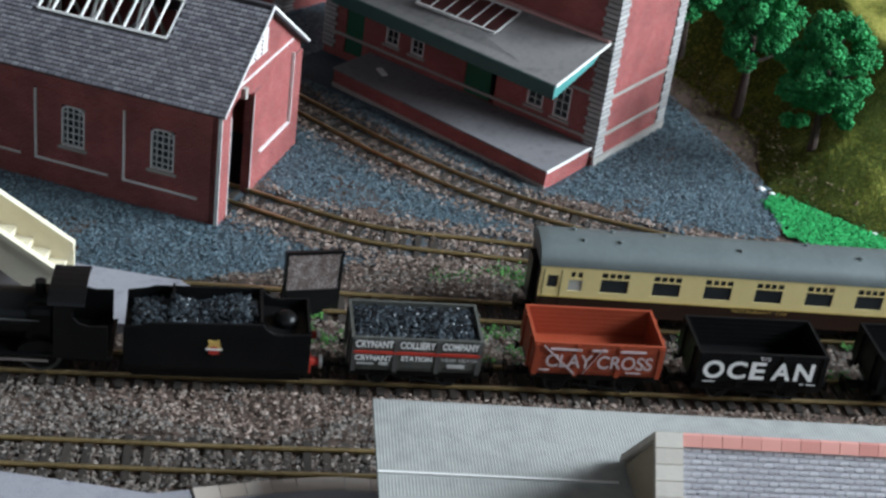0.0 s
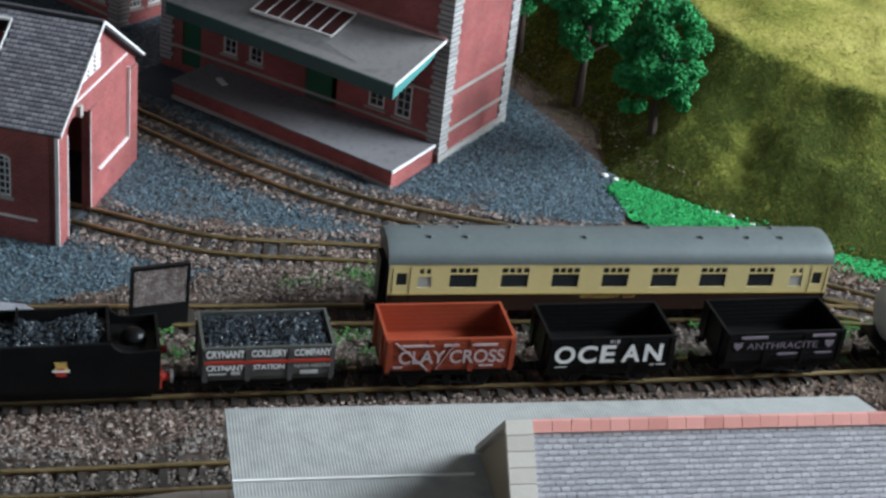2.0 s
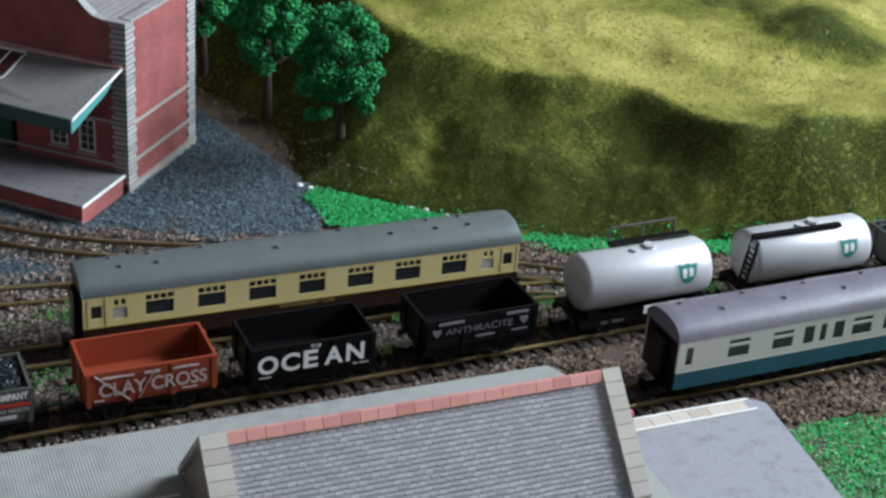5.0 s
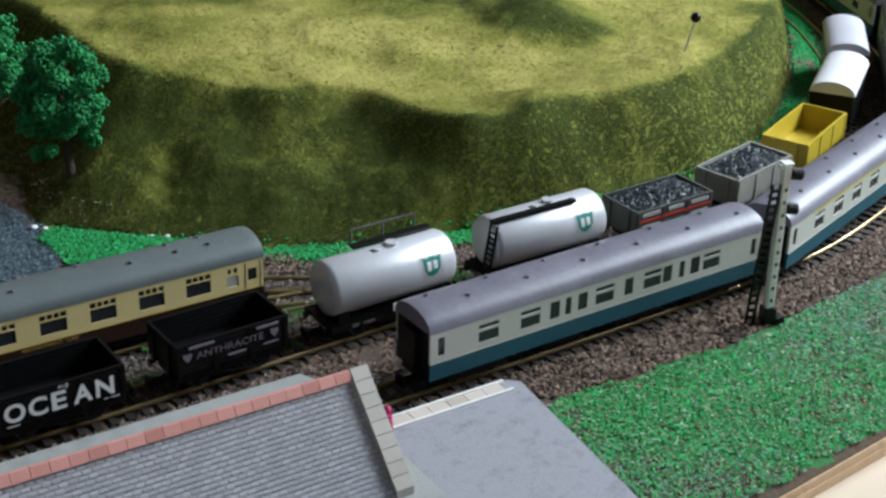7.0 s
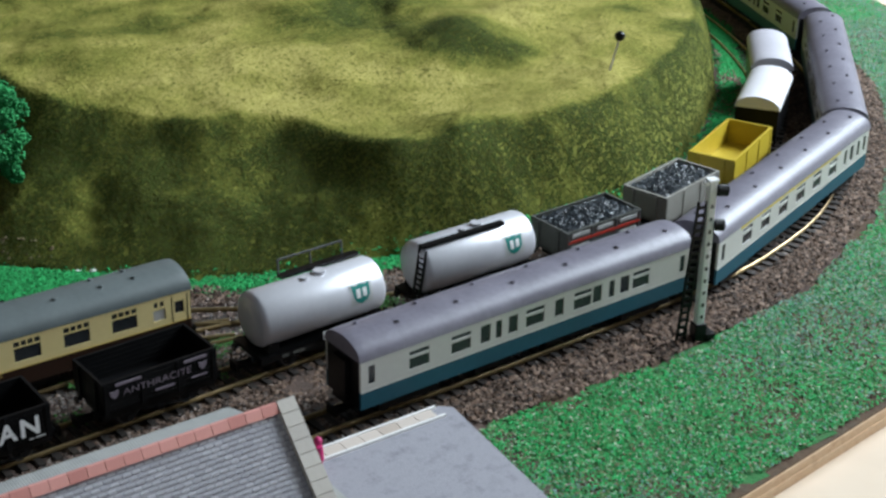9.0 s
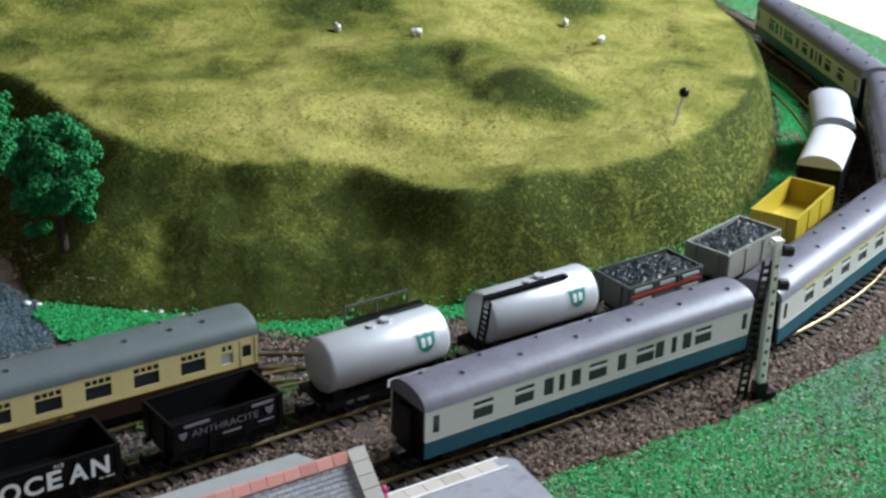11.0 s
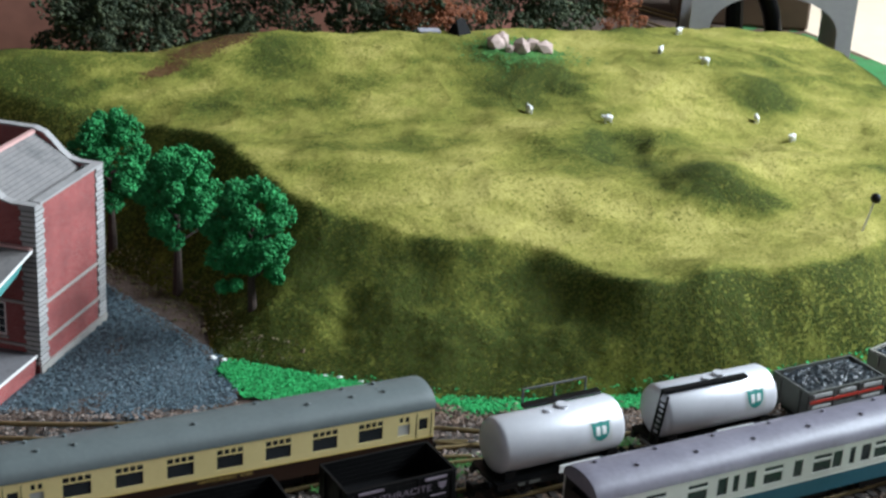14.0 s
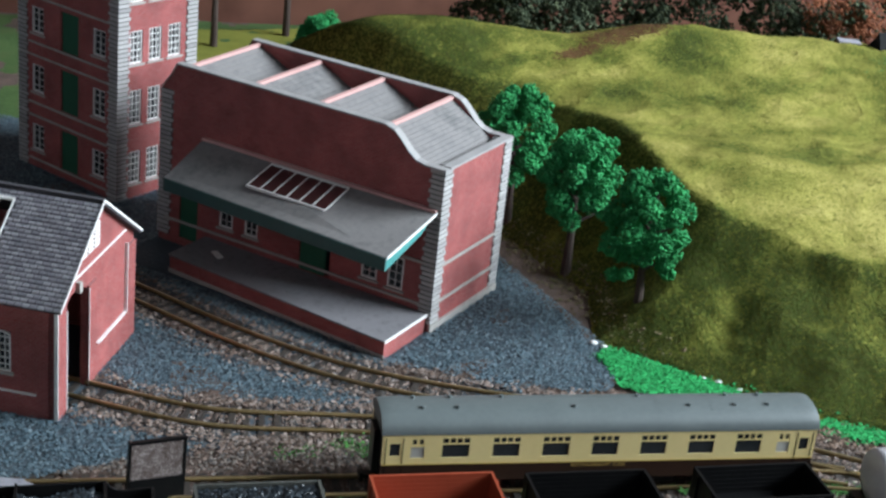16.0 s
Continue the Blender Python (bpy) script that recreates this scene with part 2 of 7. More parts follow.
M["gold"] = material("gold_lettering", [(0.50, 0.32, 0.08), (0.60, 0.40, 0.12)], 300, 0.5, bump=0)
M["red"] = material("red_paint", [(0.40, 0.03, 0.02), (0.50, 0.05, 0.03)], 120, 0.5, bump=0)
M["shield"] = material("teal_green_shield", [(0.012, 0.20, 0.17), (0.02, 0.25, 0.21)], 120, 0.5, bump=0)
M["steel"] = material("bright_steel", [(0.55, 0.54, 0.53), (0.68, 0.67, 0.66)], 120, 0.3, 0.8, bump=0)
M["trunk"] = material("dark_brown_bark", [(0.035, 0.022, 0.017), (0.075, 0.05, 0.04)], 180, 0.85, bump=0.5)
M["leaf"] = material("vivid_green_clump_foliage", [(0.009, 0.149, 0.040), (0.017, 0.235, 0.063), (0.036, 0.343, 0.101), (0.012, 0.189, 0.049)], by="island", rough=0.85, bump=0)
M["bush"] = material("dark_green_lichen_bush", [(0.022, 0.036, 0.018), (0.05, 0.066, 0.032), (0.085, 0.10, 0.05), (0.035, 0.05, 0.025)], by="island", rough=0.9, bump=0)
M["rust_bush"] = material("rust_red_bush", [(0.20, 0.06, 0.025), (0.32, 0.11, 0.05)], by="island", rough=0.9, bump=0)
M["earth_grain"] = material("leaf_litter_grain", [(0.05, 0.035, 0.018), (0.09, 0.06, 0.03), (0.07, 0.075, 0.02), (0.13, 0.10, 0.05)], by="island", rough=0.95, bump=0)
M["mottled_brown"] = material("brown_board_with_reflection", [(0.035, 0.024, 0.02), (0.085, 0.06, 0.052), (0.36, 0.32, 0.31)], 260, 0.45, bump=0.3, fine=0.65, spread=0.36)
M["rock"] = material("pinkish_grey_rock", [(0.36, 0.25, 0.22), (0.50, 0.38, 0.34)], 160, 0.85, bump=0.5)
M["sheep"] = material("white_sheep_plastic", [(0.66, 0.65, 0.63), (0.8, 0.79, 0.77)], 200, 0.7, bump=0.1)
M["portal"] = material("grey_painted_portal_card", [(0.33, 0.32, 0.34), (0.42, 0.41, 0.43)], 30, 0.8, bump=0.1)
M["backboard"] = material("red_brown_wood_backboard", [(0.09, 0.032, 0.022), (0.17, 0.066, 0.045), (0.22, 0.09, 0.062)], 9, 0.6, bump=0.1)
# grey of the unseen ceiling and walls, set low to limit bounced light
M["dim_wall"] = material("unseen_dim_wall", [(0.20, 0.205, 0.21), (0.25, 0.255, 0.26)], 4, 0.9, bump=0.05)
M["plaster"] = material("cream_wall_plaster", [(0.40, 0.29, 0.20), (0.47, 0.35, 0.25)], 4, 0.9, bump=0.05)
M["carpet"] = material("dark_red_floor_covering", [(0.14, 0.022, 0.013), (0.20, 0.036, 0.022)], 12, 0.9, bump=0.2)

# ---------------------------------------------------------------- mesh helpers
class Solid:
    """Vertices and faces gathered piece by piece."""

    def __init__(self):
        self.v, self.f = [], []

    def add(self, verts, faces):
        k = len(self.v)
        self.v += [tuple(p) for p in verts]
        self.f += [tuple(i + k for i in face) for face in faces]
        return self

    def box(self, x0, x1, y0, y1, z0, z1):
        vs = [(x, y, z) for z in (z0, z1) for x, y in ((x0, y0), (x1, y0), (x1, y1), (x0, y1))]
        return self.add(vs, [(3, 2, 1, 0), (4, 5, 6, 7), (0, 1, 5, 4), (1, 2, 6, 5), (2, 3, 7, 6), (3, 0, 4, 7)])

    def prism(self, outline, a, b, axis="x"):
        """An outline (counter-clockwise pairs) drawn along an axis from a to b: pairs are (y, z), (x, z) or (x, y)."""
        def at(p, s):
            return {"x": (s, p[0], p[1]), "y": (p[0], s, p[1]), "z": (p[0], p[1], s)}[axis]
        n = len(outline)
        vs = [at(p, a) for p in outline] + [at(p, b) for p in outline]
        return self.add(vs, [tuple(range(n)), tuple(range(2 * n - 1, n - 1, -1))] + [(i, i + n, (i + 1) % n + n, (i + 1) % n) for i in range(n)])

    def tube(self, p, q, r, n=8, r2=None):
        p, q = Vector(p), Vector(q)
        turn = (q - p).to_track_quat("Z", "Y")
        r2 = r if r2 is None else r2
        ring = [turn @ Vector((math.cos(2 * math.pi * i / n), math.sin(2 * math.pi * i / n), 0)) for i in range(n)]
        return self.add([p + c * r for c in ring] + [q + c * r2 for c in ring],
                        [tuple(range(n - 1, -1, -1)), tuple(range(n, 2 * n))] + [(i, (i + 1) % n, (i + 1) % n + n, i + n) for i in range(n)])

    def ball(self, c, r, n=10, m=6, squash=(1, 1, 1)):
        vs = [(c[0], c[1], c[2] - r * squash[2])]
        for j in range(1, m):
            a = math.pi * (j / m - 0.5)
            vs += [(c[0] + r * squash[0] * math.cos(a) * math.cos(2 * math.pi * i / n), c[1] + r * squash[1] * math.cos(a) * math.sin(2 * math.pi * i / n),
                    c[2] + r * squash[2] * math.sin(a)) for i in range(n)]
        vs.append((c[0], c[1], c[2] + r * squash[2]))
        fs = [(0, 1 + (i + 1) % n, 1 + i) for i in range(n)]
        for j in range(m - 2):
            fs += [(1 + j * n + i, 1 + j * n + (i + 1) % n, 1 + (j + 1) * n + (i + 1) % n, 1 + (j + 1) * n + i) for i in range(n)]
        k = 1 + (m - 2) * n
        fs += [(k + i, k + (i + 1) % n, len(vs) - 1) for i in range(n)]
        return self.add(vs, fs)

    def panel(self, axis, a, b, us, vs, holes):
        """One slab between a and b along an axis, with rectangular holes (u0, u1, v0, v1) cut through it."""
        us = sorted(set(us) | {h for q in holes for h in q[:2]})
        vs = sorted(set(vs) | {h for q in holes for h in q[2:]})
        put = (lambda u, v, s: (s, u, v)) if axis == "x" else (lambda u, v, s: (u, s, v))
        full = {(i, j) for i in range(len(us) - 1) for j in range(len(vs) - 1)
                if not any(q[0] - 1e-9 <= us[i] and us[i + 1] <= q[1] + 1e-9 and q[2] - 1e-9 <= vs[j] and vs[j + 1] <= q[3] + 1e-9 for q in holes)}
        k = {}

        def at(i, j, s):
            key = (i, j, s)
            if key not in k:
                k[key] = len(self.v)
                self.v.append(put(us[i], vs[j], (a, b)[s]))
            return k[key]
        for i, j in full:
            for s in (0, 1):
                self.f.append((at(i, j, s), at(i + 1, j, s), at(i + 1, j + 1, s), at(i, j + 1, s)))
            for di, dj, p, q in ((-1, 0, (i, j), (i, j + 1)), (1, 0, (i + 1, j), (i + 1, j + 1)), (0, -1, (i, j), (i + 1, j)), (0, 1, (i, j + 1), (i + 1, j + 1))):
                if (i + di, j + dj) not in full:
                    self.f.append((at(*p, 0), at(*q, 0), at(*q, 1), at(*p, 1)))
        return self

    def mesh(self, name, mat, smooth=False):
        me = bpy.data.meshes.new(name)
        me.from_pydata(self.v, [], self.f)
        bm = bmesh.new()
        bm.from_mesh(me)
        bmesh.ops.recalc_face_normals(bm, faces=bm.faces)
        bm.to_mesh(me)
        bm.free()
        me.materials.append(M[mat])
        if smooth:
            me.polygons.foreach_set("use_smooth", [True] * len(me.polygons))
            me.set_sharp_from_angle(angle=radians(48))
        return me


def solid(*boxes):
    s = Solid()
    for b in boxes:
        s.box(*b)
    return s


def part(name, s, mat, parent=None, label="", bevel=0.0, smooth=False, kind=""):
    """One mesh object under a thing or a part."""
    ob = new(name, s if isinstance(s, bpy.types.Mesh) else s.mesh(name, mat, smooth))
    if parent:
        ob.parent = parent
    if bevel:
        mod = ob.modifiers.new("worn_edges", "BEVEL")
        mod.width, mod.segments, mod.limit_method = bevel, 2, "ANGLE"
        mod.harden_normals = False
    return tagged(ob, label, kind=kind)


def thing(name, m, label, category, group="", kind=""):
    ob = new(name)
    ob.empty_display_size = 0.01
    ob.matrix_world = m
    return tagged(ob, label, category, group, kind)


def lettering(name, text, width, height, mat, parent, m, depth=0.00012, label="", bold=0.0):
    cu = bpy.data.curves.new(name, "FONT")
    cu.body, cu.align_x, cu.align_y, cu.extrude, cu.size, cu.offset = text, "CENTER", "CENTER", 0.0, 1.0, bold
    tmp = new(name, cu)
    bpy.context.view_layer.update()
    me = bpy.data.meshes.new_from_object(tmp)
    bpy.data.objects.remove(tmp)
    me.materials.clear()
    me.materials.append(M[mat])
    xs = [v.co for v in me.vertices]
    lo, hi = Vector(map(min, zip(*xs))), Vector(map(max, zip(*xs)))
    for v in me.vertices:
        v.co = Vector(((v.co.x - (lo.x + hi.x) / 2) / (hi.x - lo.x) * width, (v.co.y - (lo.y + hi.y) / 2) / (hi.y - lo.y) * height, depth))
    ob = new(name, me)
    ob.parent = parent
    ob.matrix_local = m
    return tagged(ob, label)


def from_arrays(name, verts, faces, mat):
    """A large mesh from numpy arrays of vertices and triangles."""
    me = bpy.data.meshes.new(name)
    me.vertices.add(len(verts))
    me.vertices.foreach_set("co", np.ascontiguousarray(verts, np.float32).ravel())
    me.loops.add(faces.size)
    me.loops.foreach_set("vertex_index", np.ascontiguousarray(faces, np.int32).ravel())
    me.polygons.add(len(faces))
    me.polygons.foreach_set("loop_start", np.arange(0, faces.size, 3, dtype=np.int32))
    me.polygons.foreach_set("loop_total", np.full(len(faces), 3, np.int32))
    me.update(calc_edges=True)
    me.materials.append(M[mat])
    return me


def inside(poly, x, y):
    """Which points lie in a polygon."""
    hit = np.zeros(len(x), bool)
    for (x0, y0), (x1, y1) in zip(poly, poly[1:] + poly[:1]):
        cross = ((y0 > y) != (y1 > y)) & (x < (x1 - x0) * (y - y0) / (y1 - y0 + 1e-12) + x0)
        hit ^= cross
    return hit


def edge_distance(poly, x, y):
    best = np.full(np.shape(x), 9.0)
    for (x0, y0), (x1, y1) in zip(poly, poly[1:] + poly[:1]):
        dx, dy = x1 - x0, y1 - y0
        t = np.clip(((x - x0) * dx + (y - y0) * dy) / (dx * dx + dy * dy), 0, 1)
        best = np.minimum(best, np.hypot(x - x0 - t * dx, y - y0 - t * dy))
    return best


OCTA = np.array([(1, 0, 0), (0, 1, 0), (-1, 0, 0), (0, -1, 0), (0, 0, 1), (0, 0, -1)], float)
OCTA_F = np.array([(0, 1, 4), (1, 2, 4), (2, 3, 4), (3, 0, 4), (1, 0, 5), (2, 1, 5), (3, 2, 5), (0, 3, 5)])


def grains(name, xy, z, size, mat, label, category, rng, flat=0.7):
    """Loose grains at the places given, as one sheet of stuff."""
    n = len(xy)
    r = size[0] + (size[1] - size[0]) * rng.random((n, 1, 1)) ** 1.5
    shape = OCTA[None] * (0.65 + 0.7 * rng.random((n, 6, 1))) + 0.36 * rng.standard_normal((n, 6, 3))
    a = rng.random(n) * 6.28
    c, s = np.cos(a)[:, None], np.sin(a)[:, None]
    shape = np.stack([shape[..., 0] * c - shape[..., 1] * s, shape[..., 0] * s + shape[..., 1] * c, shape[..., 2] * flat], -1) * r
    shape[..., 0] += xy[:, :1]
    shape[..., 1] += xy[:, 1:2]
    shape[..., 2] += np.reshape(z, (-1, 1))
    faces = (OCTA_F[None, :4] + 6 * np.arange(n)[:, None, None]).reshape(-1, 3)
    ob = new(name, from_arrays(name, shape.reshape(-1, 3), faces, mat))
    return tagged(ob, label, category, kind="stuff")


def smooth_line(points, step=0.004):
    """A Catmull-Rom line through the points, sampled at even steps: places and headings."""
    p = np.array(points, float)
    p = np.vstack([2 * p[0] - p[1], p, 2 * p[-1] - p[-2]])
    out = []
    for i in range(1, len(p) - 2):
        for t in np.linspace(0, 1, 24, endpoint=False):
            out.append(0.5 * (2 * p[i] + (p[i + 1] - p[i - 1]) * t + (2 * p[i - 1] - 5 * p[i] + 4 * p[i + 1] - p[i + 2]) * t ** 2
                              + (3 * p[i] - p[i - 1] - 3 * p[i + 1] + p[i + 2]) * t ** 3))
    out = np.array(out + [p[-2]])
    d = np.concatenate([[0], np.cumsum(np.linalg.norm(np.diff(out, axis=0), axis=1))])
    s = np.arange(0, d[-1], step)
    q = np.stack([np.interp(s, d, out[:, k]) for k in (0, 1)], 1)
    h = np.gradient(q, axis=0)
    return q, np.arctan2(h[:, 1], h[:, 0])


def fbm(x, y, scale, seed):
    """Smooth isotropic noise of four octaves, about -1 to 1."""
    table = np.random.default_rng(seed).random((128, 128)) * 2 - 1
    out, amp = 0, 1.0
    k = scale / 6.0
    for o in range(4):
        u, v = x * k + 17.3 * o + 40, y * k + 9.1 * o + 40
        i, j = np.floor(u).astype(int), np.floor(v).astype(int)
        a, b = u - i, v - j
        a, b = a * a * (3 - 2 * a), b * b * (3 - 2 * b)
        i0, j0, i1, j1 = i % 128, j % 128, (i + 1) % 128, (j + 1) % 128
        out = out + amp * ((table[i0, j0] * (1 - a) + table[i1, j0] * a) * (1 - b) + (table[i0, j1] * (1 - a) + table[i1, j1] * a) * b)
        amp, k = amp * 0.5, k * 2.03
    return out

# ---------------------------------------------------------------- the room
room = thing("room", pose(0, 0, 0), "plain cream plastered room with a window in one wall", "room", kind="structure")
X0, X1, Y0, Y1, Z0, Z1 = -1.7, 1.3, -1.6, 1.6, -0.8, 1.6
tagged(part("floor", solid((X0, X1, Y0, Y1, Z0 - 0.1, Z0)), "carpet"), "dark red floor covering", "floor", kind="structure")
# surfaces in dim_wall are unseen, added to close the room with little bounce
tagged(part("ceiling", solid((X0, X1, Y0, Y1, Z1, Z1 + 0.1)), "dim_wall"), "dim grey unseen ceiling", "ceiling", kind="structure")
tagged(part("wall_north", solid((X0, X1, Y1, Y1 + 0.1, Z0, Z1)), "plaster"), "room wall, cream plastered where it shows", "wall", kind="structure")
tagged(part("wall_south", solid((X0, -1.0, Y0 - 0.1, Y0, Z0, Z1), (-0.2, X1, Y0 - 0.1, Y0, Z0, Z1), (-1.0, -0.2, Y0 - 0.1, Y0, Z0, 0.6), (-1.0, -0.2, Y0 - 0.1, Y0, 1.4, Z1)), "dim_wall"),
       "dim grey unseen wall with an opening round the fill lamp", "wall", kind="structure")
tagged(part("wall_west", solid((X0 - 0.1, X0, Y0, Y1, Z0, Z1)), "dim_wall"), "room wall, cream plastered where it shows", "wall", kind="structure")
tagged(part("wall_east", solid((X1, X1 + 0.1, Y0, -0.68, Z0, Z1), (X1, X1 + 0.1, 0.36, Y1, Z0, Z1), (X1, X1 + 0.1, -0.68, 0.36, Z0, 0.44), (X1, X1 + 0.1, -0.68, 0.36, 1.16, Z1)), "dim_wall"),
       "dim grey unseen wall with a wide window opening", "wall", kind="structure")
bpy.data.objects.remove(room)

# ---------------------------------------------------------------- baseboard and ground
G = -0.002  # ground level; rail tops are at 0
BOARD = [(-0.9, -0.19), (0.08, -0.158), (0.40, -0.118), (0.49, 0.0), (0.545, 0.13), (0.57, 0.30), (0.60, 0.75), (-0.9, 0.75)]
board = thing("baseboard", pose(0, 0, 0), "plywood baseboard with a sawn layered edge", "baseboard", kind="structure")
for i, (a, b) in enumerate(((-0.0032, -0.0030), (-0.0049, -0.0032), (-0.0066, -0.0049), (-0.0083, -0.0066), (-0.0100, -0.0083))):
    grow = 0.0003 * (i % 2)
    part("ply", Solid().prism([(x + grow * (1 if x > 0 else -1), y + grow * (1 if y > 0.4 else -1)) for x, y in BOARD], a, b, "z"), "wood", board)
tagged(part("tabletop", solid((-0.9, 0.75, -0.62, 0.7, -0.0300, -0.0100)), "table_wood", bevel=0.002), "pale wooden table top under the baseboard", "table")



def sheet(name, poly, z, mat, label, category, seed, step=0.004, ragged=0.004):
    """A thin uneven sheet inside a polygon with a ragged edge."""
    xs, ys = [p[0] for p in poly], [p[1] for p in poly]
    nx, ny = int((max(xs) - min(xs)) / step) + 2, int((max(ys) - min(ys)) / step) + 2
    x, y = np.meshgrid(np.linspace(min(xs), max(xs), nx), np.linspace(min(ys), max(ys), ny), indexing="ij")
    wob = ragged * fbm(x, y, 260, seed)
    keep = inside(poly, (x + wob).ravel(), (y + wob[::-1]).ravel()).reshape(x.shape)
    zz = z + 0.00035 * fbm(x, y, 300, seed + 1)
    v = np.stack([x, y, zz], -1).reshape(-1, 3)
    idx = np.arange(nx * ny).reshape(nx, ny)
    ok = keep[:-1, :-1] & keep[1:, 1:]
    a, b, c, d = idx[:-1, :-1][ok], idx[1:, :-1][ok], idx[1:, 1:][ok], idx[:-1, 1:][ok]
    f = np.concatenate([np.stack([a, b, c], 1), np.stack([a, c, d], 1)])
    ob = new(name, from_arrays(name, v, f, mat))
    return tagged(ob, label, category, kind="structure")


TRACK_A = [(-0.85, -0.070), (-0.40, -0.067), (-0.20, -0.066), (-0.114, -0.0645), (0.074, -0.0577), (0.123, -0.0572), (0.174, -0.0558), (0.23, -0.0525), (0.268, -0.0455), (0.31, -0.030),
           (0.36, 0.003), (0.405, 0.045), (0.437, 0.092), (0.462, 0.145), (0.487, 0.215), (0.510, 0.30), (0.515, 0.40), (0.50, 0.52), (0.46, 0.62)]
TRACK_B = [(-0.85, -0.034), (-0.40, -0.030), (-0.20, -0.0285), (-0.10, -0.0255), (0.0, -0.0232), (0.05, -0.0212), (0.10, -0.0192), (0.16, -0.0178), (0.21, -0.0170), (0.25, -0.0130), (0.30, 0.0035),
           (0.345, 0.030), (0.385, 0.066), (0.412, 0.105), (0.436, 0.155), (0.459, 0.222), (0.480, 0.305), (0.485, 0.40), (0.47, 0.50), (0.43, 0.60)]
TRACK_C = [(-0.85, 0.012), (-0.40, 0.010), (-0.12, 0.0078), (0.0, 0.0080), (0.06, 0.0070), (0.10, 0.0010), (0.14, -0.0080), (0.18, -0.0150)]
TRACK_D = [(-0.30, 0.128), (-0.20, 0.089), (-0.1541, 0.0678), (-0.1125, 0.0485), (-0.063, 0.0425), (0.0, 0.0330), (0.05, 0.0180), (0.085, 0.0060)]
TRACK_E = [(-0.30, 0.310), (-0.20, 0.2050), (-0.1341, 0.1385), (-0.1058, 0.1090), (-0.0830, 0.0890), (-0.058, 0.0725), (-0.021, 0.0575), (0.03, 0.0420), (0.075, 0.0200), (0.105, 0.0020)]

LIE = [(-0.9, -0.2), (0.11, -0.2), (0.118, -0.083), (0.19, -0.083), (0.26, -0.075), (0.33, -0.045), (0.39, 0.0), (0.435, 0.045), (0.47, 0.10), (0.50, 0.2), (0.535, 0.32), (0.54, 0.76), (-0.9, 0.76)]
tagged(part("ground", Solid().prism(BOARD, -0.0030, G - 0.0006, "z"), "earth"), "brown scenic earth over the baseboard", "ground", kind="structure")
sheet("ballast_bed", LIE, G - 0.0003, "ballast_base", "brown glued ballast bed between the tracks", "ballast", 3)
YARD = [(-0.9, 0.014), (-0.205, 0.011), (-0.165, 0.016), (-0.128, 0.028), (-0.10, 0.036), (-0.06, 0.050), (-0.02, 0.060), (0.024, 0.064), (0.034, 0.088), (0.022, 0.135), (0.006, 0.19), (-0.03, 0.25), (-0.2, 0.33), (-0.9, 0.33)]
sheet("yard_gravel_bed", YARD, G, "gravel_base", "blue-grey fine gravel yard round the sheds", "gravel", 5)
sheet("rear_turf_bed", [(-0.9, 0.30), (-0.20, 0.29), (-0.06, 0.24), (0.0, 0.24), (0.02, 0.499), (-0.9, 0.499)], G - 0.0001, "rear_turf", "dark green turf behind the warehouse", "grass", 9)
LAWN = [(0.102, -0.1545), (0.1085, -0.086), (0.119, -0.082), (0.19, -0.084), (0.262, -0.074), (0.33, -0.044), (0.392, 0.002), (0.437, 0.047), (0.472, 0.102), (0.502, 0.2), (0.530, 0.32), (0.54, 0.74), (0.598, 0.74), (0.569, 0.3), (0.5442, 0.13), (0.4893, 0.0), (0.4000, -0.1176)]
sheet("lawn_bed", LAWN, G - 0.0005, "turf", "green scattered turf along the outer track", "grass", 7)

# ---------------------------------------------------------------- hill
FOOT = [(0.028, 0.100), (0.060, 0.073), (0.090, 0.046), (0.120, 0.030), (0.156, 0.020), (0.204, 0.010), (0.260, 0.014), (0.311, 0.036), (0.364, 0.075), (0.408, 0.122), (0.440, 0.170), (0.462, 0.25), (0.465, 0.36),
        (0.43, 0.46), (0.30, 0.50), (0.0, 0.50), (-0.17, 0.47), (-0.14, 0.37), (-0.065, 0.285), (0.005, 0.215), (0.038, 0.14)]


# the rim where the level top breaks into the slopes
RIM = [(-0.02, 0.285), (0.012, 0.258), (0.032, 0.250), (0.0464, 0.237), (0.0625, 0.211), (0.0668, 0.188), (0.0706, 0.162), (0.0760, 0.142), (0.0850, 0.127), (0.0967, 0.120), (0.1068, 0.107), (0.117, 0.0965),
       (0.1345, 0.092), (0.1505, 0.083), (0.158, 0.067), (0.1615, 0.052), (0.170, 0.042), (0.190, 0.0415), (0.2115, 0.0437), (0.2235, 0.0375), (0.248, 0.0345), (0.270, 0.0405), (0.2914, 0.0490),
       (0.3206, 0.0605), (0.352, 0.083), (0.384, 0.114), (0.412, 0.158), (0.432, 0.215), (0.440, 0.29), (0.430, 0.38), (0.38, 0.44), (0.25, 0.46), (0.0, 0.46), (-0.12, 0.44), (-0.09, 0.36)]
